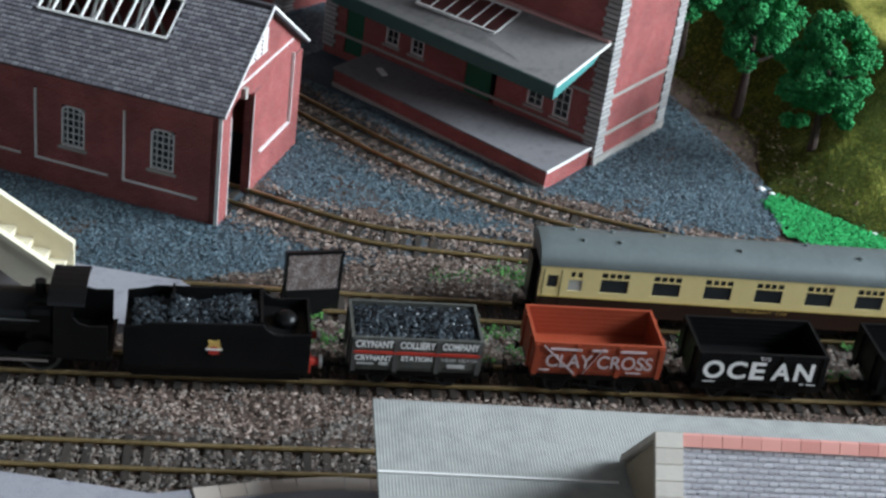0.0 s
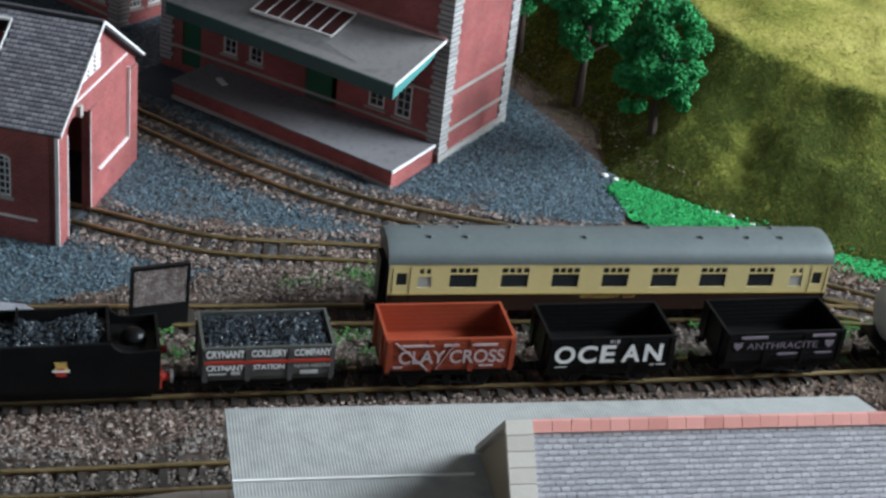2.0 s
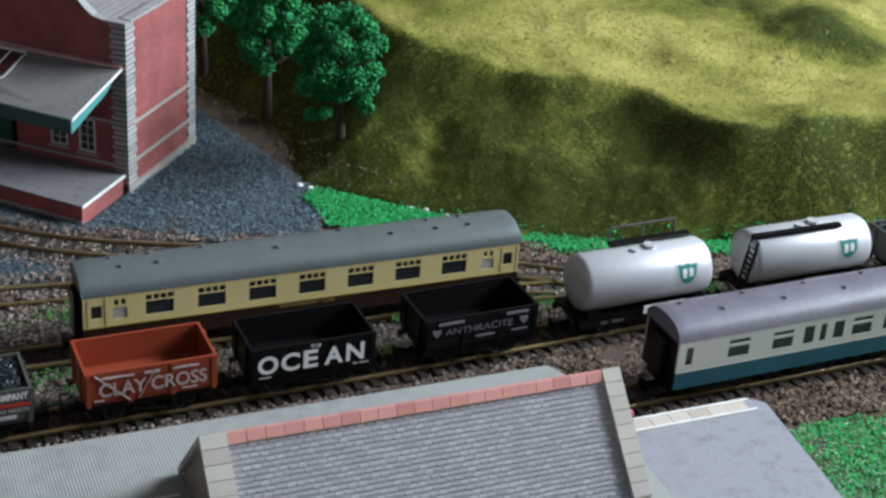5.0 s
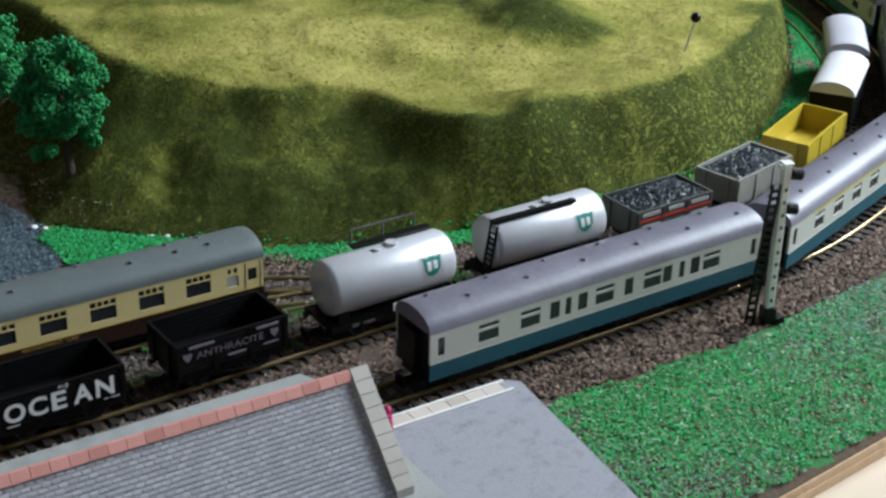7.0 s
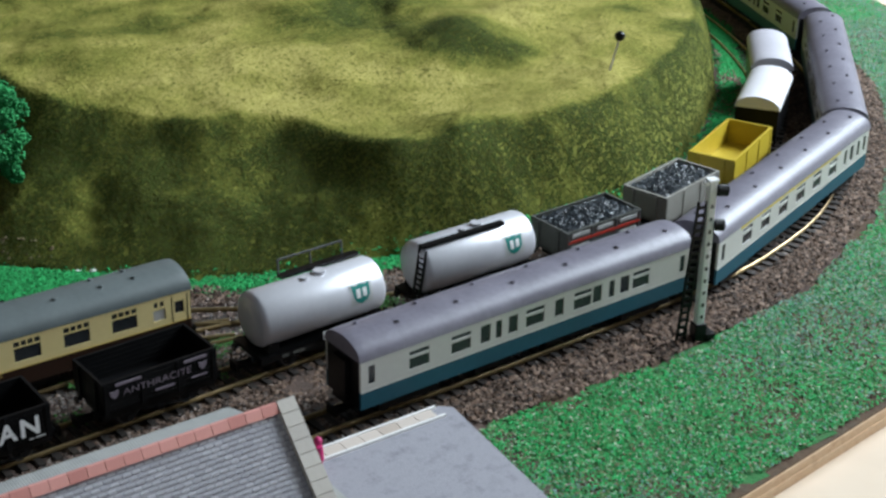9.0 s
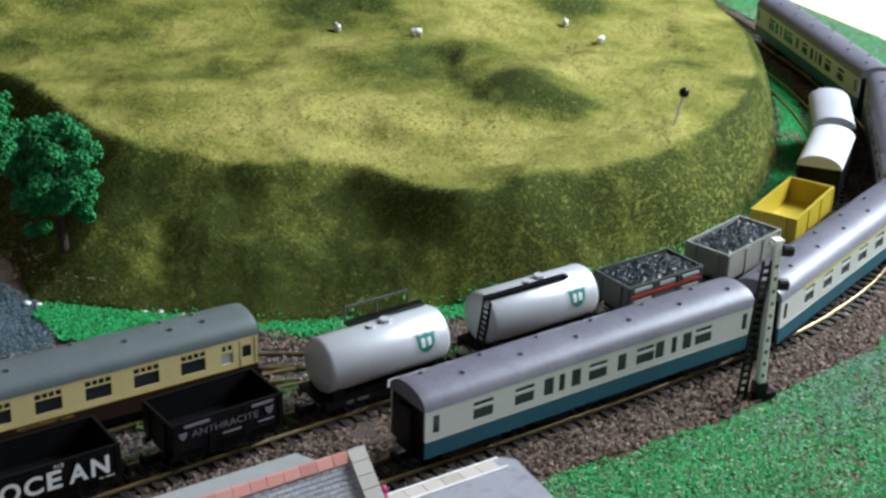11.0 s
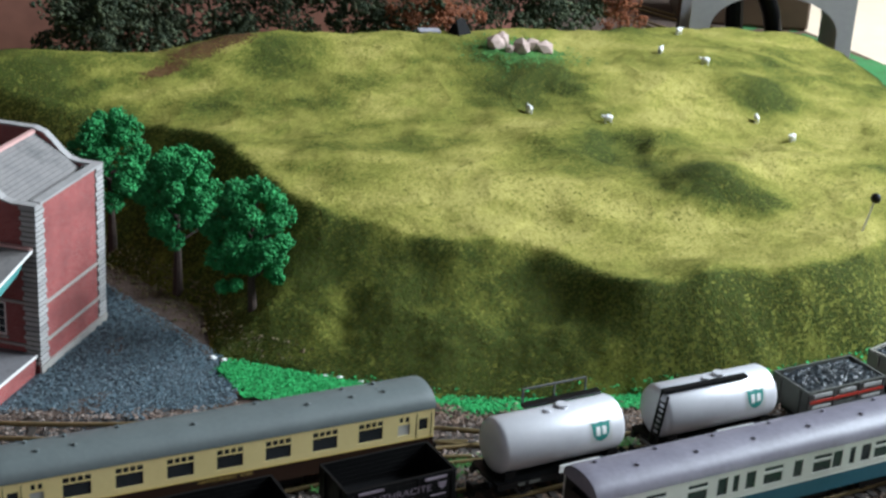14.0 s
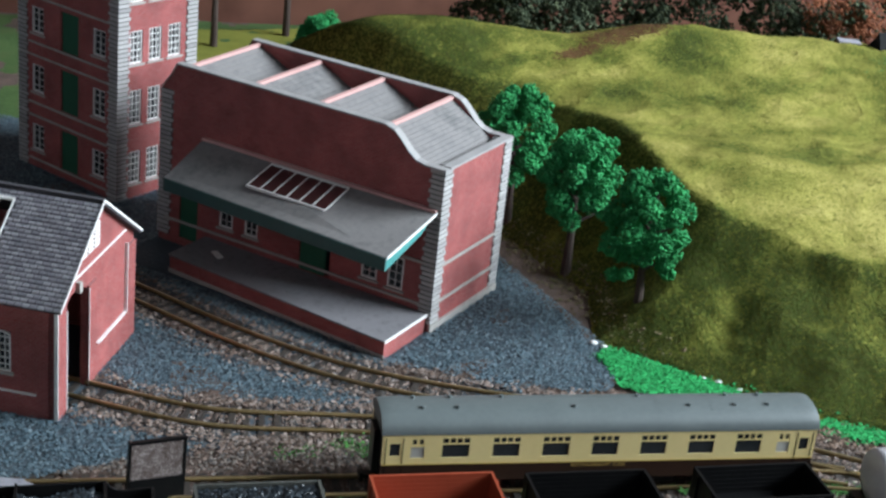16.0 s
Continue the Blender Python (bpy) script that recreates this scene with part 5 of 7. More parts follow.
bars(clay, [(-0.0090, 0.0158, 0.0085, 0.0006), (0.0, 0.0158, 0.0042, 0.0006), (0.0090, 0.0158, 0.0070, 0.0006), (-0.0140, 0.0092, 0.0026, 0.0004), (0.0100, 0.0092, 0.0040, 0.0003)], "pale_letter", WW, "illegible faded lettering")

ocean = open_wagon(chord("track_B", -0.0098, 0.036), "black open wagon with bold white lettering, empty", 0.0360, WW, 0.0168, "black_body")
for i, (ch, x, w) in enumerate((("O", -0.0134, 0.0058), ("C", -0.0070, 0.0053), ("E", -0.0012, 0.0042), ("A", 0.0055, 0.0055), ("N", 0.0118, 0.0053))):
    side_text(ocean, ch, x, 0.0119, w, 0.0056, "white", WW, bold=0.03)
side_text(ocean, "918", 0.0002, 0.0158, 0.0028, 0.0013, "white", WW)
bars(ocean, [(-0.0140, 0.0079, 0.0034, 0.0003), (0.0120, 0.0079, 0.0012, 0.0003), (0.0146, 0.0079, 0.0026, 0.0003)], "grey_letter", WW, "illegible small white lettering")

anth = open_wagon(chord("track_B", 0.0400, 0.036), "black open wagon with dull lettering, empty", 0.0358, WW, 0.0168, "black_body")
side_text(anth, "ANTHRACITE", -0.0012, 0.0128, 0.0214, 0.0021, "dull_letter", WW)
bars(anth, [(-0.0100, 0.0155, 0.0080, 0.0008), (0.0110, 0.0155, 0.0070, 0.0008), (0.0010, 0.0098, 0.0060, 0.0006), (0.0120, 0.0098, 0.0050, 0.0004)], "dull_letter", WW, "illegible dull lettering")
for x in (-0.0145, 0.0132):
    mark = Solid().prism([(x, 0.0114), (x + 0.0012, 0.0126), (x + 0.0013, 0.0139), (x, 0.0136), (x - 0.0013, 0.0139), (x - 0.0012, 0.0126)], -WW / 2 - 0.0004, -WW / 2 - 0.0001, "y")
    part("emblem", mark, "dull_letter", anth, "small pale shield mark")


def tank_wagon(m, label, ladder):
    """A silver tank on a black frame, with walkway and shield marks."""
    w = thing("tank_wagon", m, label, "tank wagon", "goods train wagons")
    L, R, zc = 0.0470, 0.0088, 0.0160
    part("frame", solid((-L / 2, L / 2, -0.0080, 0.0080, 0.0058, 0.0068), (-L / 2, L / 2, -0.0082, -0.0074, 0.0048, 0.0068), (-L / 2, L / 2, 0.0074, 0.0082, 0.0048, 0.0068)), "black", w)
    s = Solid()
    n, ring = 40, []
    prof = [(-0.0222, 0.2), (-0.0221, 0.80), (-0.0214, 0.93), (-0.0202, 1.0), (0.0202, 1.0), (0.0214, 0.93), (0.0221, 0.80), (0.0222, 0.2)]
    vs = [(x, R * k * math.cos(2 * math.pi * i / n), zc + R * k * math.sin(2 * math.pi * i / n)) for x, k in prof for i in range(n)]
    fs = [(j * n + i, j * n + (i + 1) % n, (j + 1) * n + (i + 1) % n, (j + 1) * n + i) for j in range(len(prof) - 1) for i in range(n)]
    fs += [tuple(range(n)), tuple(range((len(prof) - 1) * n, len(prof) * n))]
    s.add(vs, fs)
    tank = part("tank", s, "silver", w, "silver painted tank barrel", smooth=True)
    for x in (-0.0185, 0.0185):
        part("saddle", solid((x - 0.0018, x + 0.0018, -0.0070, 0.0070, 0.0066, 0.0100)), "black", w)
    part("filler_cap", Solid().tube((0.0025, 0, zc + R - 0.0006), (0.0025, 0, zc + R + 0.0009), 0.0019, 12), "silver", w)
    part("filler_cap", Solid().tube((-0.0035, -0.001, zc + R - 0.0006), (-0.0035, -0.001, zc + R + 0.0006), 0.0011, 12), "silver", w)
    # shield on a pale square, wrapped on the barrel
    for nm, pts, mat, off in (("shield_panel", [(-0.0040, -0.0034), (0.0040, -0.0034), (0.0040, 0.0036), (-0.0040, 0.0036)], "silver_pale", 1.008),
                              ("shield", [(0.0, -0.0031), (0.0018, -0.0022), (0.0029, -0.0006), (0.0031, 0.0014), (0.0033, 0.0032), (0.0016, 0.0028), (0.0, 0.0033), (-0.0016, 0.0028), (-0.0033, 0.0032), (-0.0031, 0.0014), (-0.0029, -0.0006), (-0.0018, -0.0022)], "shield", 1.016),
                              ("shield_mark", [(-0.0019, -0.0011), (-0.0004, -0.0011), (-0.0004, 0.0018), (-0.0019, 0.0018)], "white", 1.024),
                              ("shield_mark", [(0.0004, -0.0008), (0.0019, -0.0008), (0.0019, 0.0018), (0.0004, 0.0018)], "white", 1.024)):
        out = Solid()
        a0 = math.radians(-164)
        def wrap(p, k):
            a = math.radians(180 - 14) - p[1] / R
            return (0.0122 + p[0], R * k * math.cos(a), zc + R * k * math.sin(a))
        m_ = len(pts)
        dense = []
        for p, q_ in zip(pts, pts[1:] + pts[:1]):
            dense += [(p[0] + (q_[0] - p[0]) * t / 5, p[1] + (q_[1] - p[1]) * t / 5) for t in range(5)]
        cen = (sum(p[0] for p in pts) / m_, sum(p[1] for p in pts) / m_)
        d = len(dense)
        rings = [[(cen[0] + (p[0] - cen[0]) * k, cen[1] + (p[1] - cen[1]) * k) for p in dense] for k in (1.0, 0.66, 0.33)]
        v = [wrap(p, off) for rg in rings for p in rg] + [wrap(cen, off)]
        f = [(j * d + i, j * d + (i + 1) % d, (j + 1) * d + (i + 1) % d, (j + 1) * d + i) for j in range(2) for i in range(d)] + [(2 * d + i, 2 * d + (i + 1) % d, 3 * d) for i in range(d)]
        out.add(v, f)
        part(nm, out, mat, tank, smooth=True)
    part("name_board", solid((-0.0020, 0.0125, -0.0088, -0.0084, 0.0068, 0.0094)), "white", w, "plain white side board")
    part("side_lettering", solid((-0.0165, -0.0140, -0.00835, -0.0082, 0.0052, 0.0062), (-0.0125, -0.0085, -0.00835, -0.0082, 0.0052, 0.0062)), "grey_wagon", w, "illegible pale markings")
    if ladder:
        walk_ = Solid().box(-0.0218, 0.0110, -0.0046, -0.0022, zc + R * 0.93, zc + R * 0.93 + 0.0009)
        part("walkway", walk_, "black", w, "dark walkway along the tank top")
        lad = Solid()
        for y in (-0.0062, -0.0028):
            lad.tube((-0.0216, y, zc + R * 0.93), (-0.0244, y, 0.0068), 0.00045, 5)
        for i in range(8):
            z = 0.0085 + i * 0.0018
            x = -0.0244 + (z - 0.0068) / (zc + R * 0.93 - 0.0068) * 0.0028
            lad.box(x - 0.0003, x + 0.0003, -0.0062, -0.0028, z, z + 0.0004)
        part("ladder", lad, "black", w)
    else:
        part("walkway", solid((-0.0090, 0.0190, 0.0030, 0.0055, zc + R * 0.97, zc + R * 0.97 + 0.0010)), "black", w, "dark walkway along the tank top")
        rail_ = Solid()
        for x in (-0.0085, 0.0030, 0.0145):
            rail_.tube((x, 0.0055, zc + R * 0.92), (x, 0.0058, zc + R + 0.0050), 0.00038, 5)
        rail_.tube((-0.0085, 0.0058, zc + R + 0.0050), (0.0145, 0.0058, zc + R + 0.0050), 0.00038, 5)
        part("handrail", rail_, "dark_iron", w)
    underframe(w, L, 0.0170, 0.0066, (-0.0125, 0.0125))
    wheels(w, (-0.0125, 0.0125))
    return w


M["silver_pale"] = material("pale_grey_decal", [(0.58, 0.57, 0.56), (0.66, 0.65, 0.64)], 120, 0.5, 0.2, bump=0)
tank_wagon(chord("track_B", 0.0970, 0.047), "silver tank wagon with a teal shield and a rear handrail", False)
tank_wagon(chord("track_B", 0.1570, 0.047), "silver tank wagon with a teal shield and an end ladder", True)
w5 = open_wagon(chord("track_B", 0.2075, 0.034), "grey coal wagon with a red band, heaped with coal", 0.0345, WW, 0.0166, "grey_wagon", load=5)
bars(w5, [(0.0, 0.0128, 0.0330, 0.0009)], "red", WW, "red painted band", "band", off=0.00035)
bars(w5, [(-0.0110, 0.0150, 0.0080, 0.0012), (0.0, 0.0150, 0.0070, 0.0012), (0.0110, 0.0150, 0.0080, 0.0012), (-0.0110, 0.0108, 0.0080, 0.0009), (0.0110, 0.0108, 0.0080, 0.0009)], "grey_letter", WW, "illegible white lettering")

M["pale_wagon"] = material("light_grey_wagon_plastic", [(0.24, 0.225, 0.195), (0.33, 0.315, 0.28)], 110, 0.5, bump=0.12)
open_wagon(chord("track_B", 0.2530, 0.034), "light grey wagon filled level with coal", 0.0345, WW, 0.0172, "pale_wagon", load=7)
open_wagon(chord("track_B", 0.2995, 0.040), "bright yellow open wagon, empty", 0.0410, WW, 0.0172, "yellow", planks=1)


def van(m, label, roof):
    """A covered van with a white curved roof."""
    v = thing("covered_van", m, label, "van", "goods train wagons")
    L, W = 0.0400, 0.0170
    part("body", solid((-L / 2, L / 2, -W / 2, W / 2, 0.0068, 0.0200)), "black_body", v)
    arc = [((W / 2 + 0.0006) * math.cos(a), 0.0196 + 0.0050 * math.sin(a)) for a in np.linspace(0, math.pi, 13)]
    part("roof", Solid().prism(arc, -L / 2 - 0.0006, L / 2 + 0.0006, "x"), roof, v, "plain white curved roof", smooth=True)
    underframe(v, L, W, 0.0068, (-0.011, 0.011))
    wheels(v, (-0.011, 0.011))


M["dull_roof"] = material("dull_lilac_white_van_roof", [(0.44, 0.42, 0.46), (0.54, 0.52, 0.56)], 60, 0.45, bump=0.05)
van(chord("track_B", 0.3420, 0.040), "dark covered van with a bright white roof", "white_roof")
van(chord("track_B", 0.3815, 0.040), "dark covered van with a dull white roof", "dull_roof")


def coach(m, label, L, upper, lower, roof, windows, doors=(), stripe=None, W=0.0176, group="", vents=(), name="coach", toplights=True):
    """A bogie coach: lower panel, window band with real openings, curved roof with vents, ends and bogies. The sides are at -y and +y."""
    c = thing(name, m, label, "railway coach", group)
    zb, zm, ze, zt = 0.0052, 0.0108, 0.0205, 0.0262
    for s in (-1, 1):
        y0, y1 = (-W / 2, -W / 2 + 0.0008) if s < 0 else (W / 2 - 0.0008, W / 2)
        side = new("side")
        side.parent, side.empty_display_size = c, 0.005
        part("lower_panel", solid((-L / 2, L / 2, y0, y1, zb, zm)), lower, side)
        cells = sorted([(x - w / 2, x + w / 2, z0, z1) for x, w, z0, z1 in windows])
        band = Solid()
        yy0, yy1 = y0, y1
        band.panel("y", yy0, yy1, (-L / 2, L / 2), (zm, ze), [(a, b, z0, z1) for a, b, z0, z1 in cells])
        part("window_band", band, upper, side)
        yg = y0 + 0.0003 if s < 0 else y1 - 0.0005
        for a, b, z0, z1 in cells:
            part("pane", solid((a, b, yg, yg + 0.0002, z0, z1)), "frosted" if toplights and 0.0035 < b - a < 0.0045 else "glass", side)
            if b - a > 0.0055 and not toplights:
                part("ventilator_frame", solid((a, b, y0 - 0.0001 if s < 0 else y1 - 0.0004, y0 + 0.0004 if s < 0 else y1 + 0.0001, z1 - 0.0022, z1 - 0.0014)), upper, side)
            elif b - a > 0.0055:
                fr = solid((a, b, y0 - 0.0001 if s < 0 else y1 - 0.0004, y0 + 0.0004 if s < 0 else y1 + 0.0001, z1 - 0.0020, z1 - 0.0017))
                for k in range(1, 4):
                    xx = a + (b - a) * k / 4
                    fr.box(xx - 0.0002, xx + 0.0002, y0 - 0.0001 if s < 0 else y1 - 0.0004, y0 + 0.0004 if s < 0 else y1 + 0.0001, z1 - 0.0018, z1)
                part("ventilator_frame", fr, upper, side)
        trim = solid((-L / 2, L / 2, y0 - 0.00012 if s < 0 else y1 - 0.0002, y0 + 0.0002 if s < 0 else y1 + 0.00012, zm - 0.0002, zm + 0.0001))
        part("waist_line", trim, "gold" if toplights else "bg_upper", side)
        if stripe:
            part("stripe", solid((stripe[0], stripe[1], y0 - 0.0001 if s < 0 else y1 - 0.0002, y0 + 0.0002 if s < 0 else y1 + 0.0001, ze - 0.0011, ze - 0.0004)), "yellow", side, "thin yellow stripe above the windows")
        if doors:
            for x in doors:
                part("door_line", solid((x - 0.0001, x + 0.0001, y0 - 0.0001 if s < 0 else y1 - 0.0002, y0 + 0.0002 if s < 0 else y1 + 0.0001, zb + 0.0005, ze - 0.001)), "dark", side)
    for s in (-1, 1):
        e = Solid().prism([(-W / 2 + 0.0008, zb), (W / 2 - 0.0008, zb), (W / 2 - 0.0008, ze), (0.0, zt - 0.001), (-W / 2 + 0.0008, ze)], s * L / 2 - 0.0008 * (s > 0), s * L / 2 + 0.0008 * (s < 0), "x")
        e.box(min(s * L / 2, s * (L / 2 + 0.0016)), max(s * L / 2, s * (L / 2 + 0.0016)), -0.0032, 0.0032, zb, 0.0190)
        part("end", e, "black", c, "black coach end with gangway")
    n = 14
    arc = [((W / 2 + 0.0002) * math.cos(a), ze + (zt - ze) * math.sin(a) ** 0.85) for a in np.linspace(0, math.pi, n)]
    v, f = [], []
    secs = [(-L / 2 - 0.0004, 0.93), (-L / 2 + 0.0012, 0.985), (-L / 2 + 0.0035, 1.0), (L / 2 - 0.0035, 1.0), (L / 2 - 0.0012, 0.985), (L / 2 + 0.0004, 0.93)]
    for x, k in secs:
        v += [(x, y, ze + (z - ze) * k) for y, z in arc]
    f = [(j * n + i, j * n + i + 1, (j + 1) * n + i + 1, (j + 1) * n + i) for j in range(len(secs) - 1) for i in range(n - 1)]
    f += [tuple(range(n)), tuple(range((len(secs) - 1) * n, len(secs) * n))] + [((j + 1) * n - 1, j * n, (j + 1) * n, (j + 2) * n - 1) for j in range(len(secs) - 1)]
    rf = part("roof", Solid().add(v, f), roof, c, smooth=True)
    for x, y in vents:
        zv = ze + (zt - ze) * math.sqrt(max(0, 1 - (2 * y / W) ** 2)) ** 0.85
        part("roof_vent", Solid().tube((x, y, zv - 0.0003), (x, y, zv + 0.0007), 0.0008, 8, 0.0006), roof, rf)
    ribs = Solid()
    for i in range(1, 8):
        x = -L / 2 + L * i / 8
        for (ya, za), (yb, zb_) in zip(arc[1:-1], arc[2:-1]):
            ribs.add([(x - 0.00012, ya, za + 0.00004), (x + 0.00012, ya, za + 0.00004), (x + 0.00012, yb, zb_ + 0.00004), (x - 0.00012, yb, zb_ + 0.00004)], [(0, 1, 2, 3)])
    part("roof_seam", ribs, roof, rf)
    part("underframe", solid((-L / 2 + 0.002, L / 2 - 0.002, -W / 2 + 0.0016, W / 2 - 0.0016, 0.0042, 0.0051), (-0.022, -0.008, -0.0066, 0.0066, 0.0018, 0.0042), (0.006, 0.024, -0.0066, 0.0066, 0.0020, 0.0042)), "black", c)
    # dark block in place of the coach's unlit inside
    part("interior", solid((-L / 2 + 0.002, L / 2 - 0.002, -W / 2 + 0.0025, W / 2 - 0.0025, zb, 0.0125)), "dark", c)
    for s in (-1, 1):
        bg = new("bogie")
        bg.parent, bg.empty_display_size = c, 0.005
        bg.location = (s * (L / 2 - 0.0175), 0, 0)
        part("bogie_frame", solid((-0.0105, 0.0105, -0.0074, -0.0066, 0.0020, 0.0042), (-0.0105, 0.0105, 0.0066, 0.0074, 0.0020, 0.0042), (-0.0015, 0.0015, -0.0074, 0.0074, 0.0030, 0.0044)), "black", bg)
        for x in (-0.0070, 0.0070):
            part("wheelset", Solid().tube((x, -0.0056, 0.0030), (x, -0.0042, 0.0030), 0.0030, 16).tube((x, 0.0042, 0.0030), (x, 0.0056, 0.0030), 0.0030, 16).tube((x, -0.0042, 0.0030), (x, 0.0042, 0.0030), 0.0006, 6), "black", bg)
        part("coupling", solid((min(s * 0.012, s * 0.022), max(s * 0.012, s * 0.022), -0.0012, 0.0012, 0.0016, 0.0028), (min(s * 0.0210, s * 0.022), max(s * 0.0210, s * 0.022), -0.0022, 0.0022, 0.0012, 0.0040)), "black", bg)
    return c


CL = 0.1330
M["frosted"] = material("frosted_pale_glazing", [(0.40, 0.38, 0.36), (0.52, 0.50, 0.47)], 60, 0.4, bump=0)
big = [(-0.0450 + i * 0.0150, 0.0080, 0.0128, 0.0192) for i in range(7)]
ends = [(-0.0628, 0.0030, 0.0136, 0.0176), (-0.0562, 0.0040, 0.0128, 0.0164), (-0.0572, 0.0012, 0.0172, 0.0190), (-0.0552, 0.0012, 0.0172, 0.0190), (0.0562, 0.0040, 0.0128, 0.0164), (0.0552, 0.0012, 0.0172, 0.0190), (0.0572, 0.0012, 0.0172, 0.0190), (0.0628, 0.0030, 0.0136, 0.0176)]
vents = [(-0.0545, -0.0028), (-0.0565, 0.0030), (-0.0440, -0.0028), (-0.0455, 0.0030), (-0.0300, 0.0030), (-0.0090, -0.0028), (0.0120, 0.0030), (0.0265, -0.0028), (0.0400, 0.0030), (0.0410, -0.0028), (0.0505, 0.0030), (0.0515, -0.0028)]
rest = coach(pose(0.0, 0.0090, 0, 0, 0, 0.0), "cream and chocolate restaurant coach with grey roof", CL, "cream", "choc", "coach_roof", big + ends, (-0.0655, -0.0605, 0.0605, 0.0655), vents=vents)
lettering("lettering", "RESTAURANT  CAR", 0.0168, 0.0011, "gold", rest, pose(-0.0014, -0.0088 - 0.0002, 0.0098, 90, 0, 0))

# the passenger train on the outer line
M["bg_upper"] = material("pale_grey_coach_paint", [(0.451, 0.440, 0.403), (0.525, 0.512, 0.471)], 60, 0.4, bump=0.05)
M["bg_lower"] = material("dark_teal_blue_coach_paint", [(0.012, 0.07, 0.10), (0.02, 0.095, 0.13)], 60, 0.4, bump=0.05)
svents = [(-0.058 + 0.0105 * i, 0.0030 * (-1) ** i) for i in range(12)]
PL, PG = 0.1285, 0.0048  # coach length and the gap between coaches
SLIDE = 0.0071
mixed = [(-0.0605, 0.0022), (-0.0440, SLIDE), (-0.0290, SLIDE), (-0.0200, 0.0036), (-0.0150, 0.0022), (-0.0095, 0.0036), (-0.0010, SLIDE), (0.0085, 0.0034), (0.0180, SLIDE), (0.0240, 0.0036), (0.0300, 0.0022), (0.0355, 0.0038), (0.0425, SLIDE), (0.0607, 0.0022)]
first = [(-0.0605, 0.0024)] + [(-0.0425 + i * 0.0145, SLIDE) for i in range(6)] + [(0.0420, 0.0024), (0.0480, 0.0034), (0.0545, 0.0024), (0.0605, 0.0024)]
open_ = [(-0.0605, 0.0024)] + [(-0.0455 + i * 0.0130, SLIDE) for i in range(8)] + [(0.0605, 0.0024)]
qA, hA = LINES["track_A"][1]
arc_at = int(np.argmin(abs(qA[:, 0] - 0.0865))) * 0.003 + PL / 2
for k, (wins, stripe, label) in enumerate(((mixed, None, "pale grey and teal-blue buffet coach with dull silver roof"), (first, (-0.0480, 0.0360), "pale grey and teal-blue coach with a yellow stripe"),
                                           (open_, None, "pale grey and teal-blue coach with eight side windows"), (mixed, None, "pale grey and teal-blue buffet coach with dull silver roof"))):
    i = round((arc_at + k * (PL + PG)) / 0.003)
    j = round(PL * 0.36 / 0.003)
    a, b = qA[i - j], qA[i + j]
    m = (a + b) / 2
    coach(pose(m[0], m[1], 0, 0, 0, math.degrees(math.atan2(b[1] - a[1], b[0] - a[0]))), label, PL, "bg_upper", "bg_lower", "silver_roof", [(x, w, 0.0128, 0.0186) for x, w in wins],
          stripe=stripe, vents=svents, group="passenger train", toplights=False)

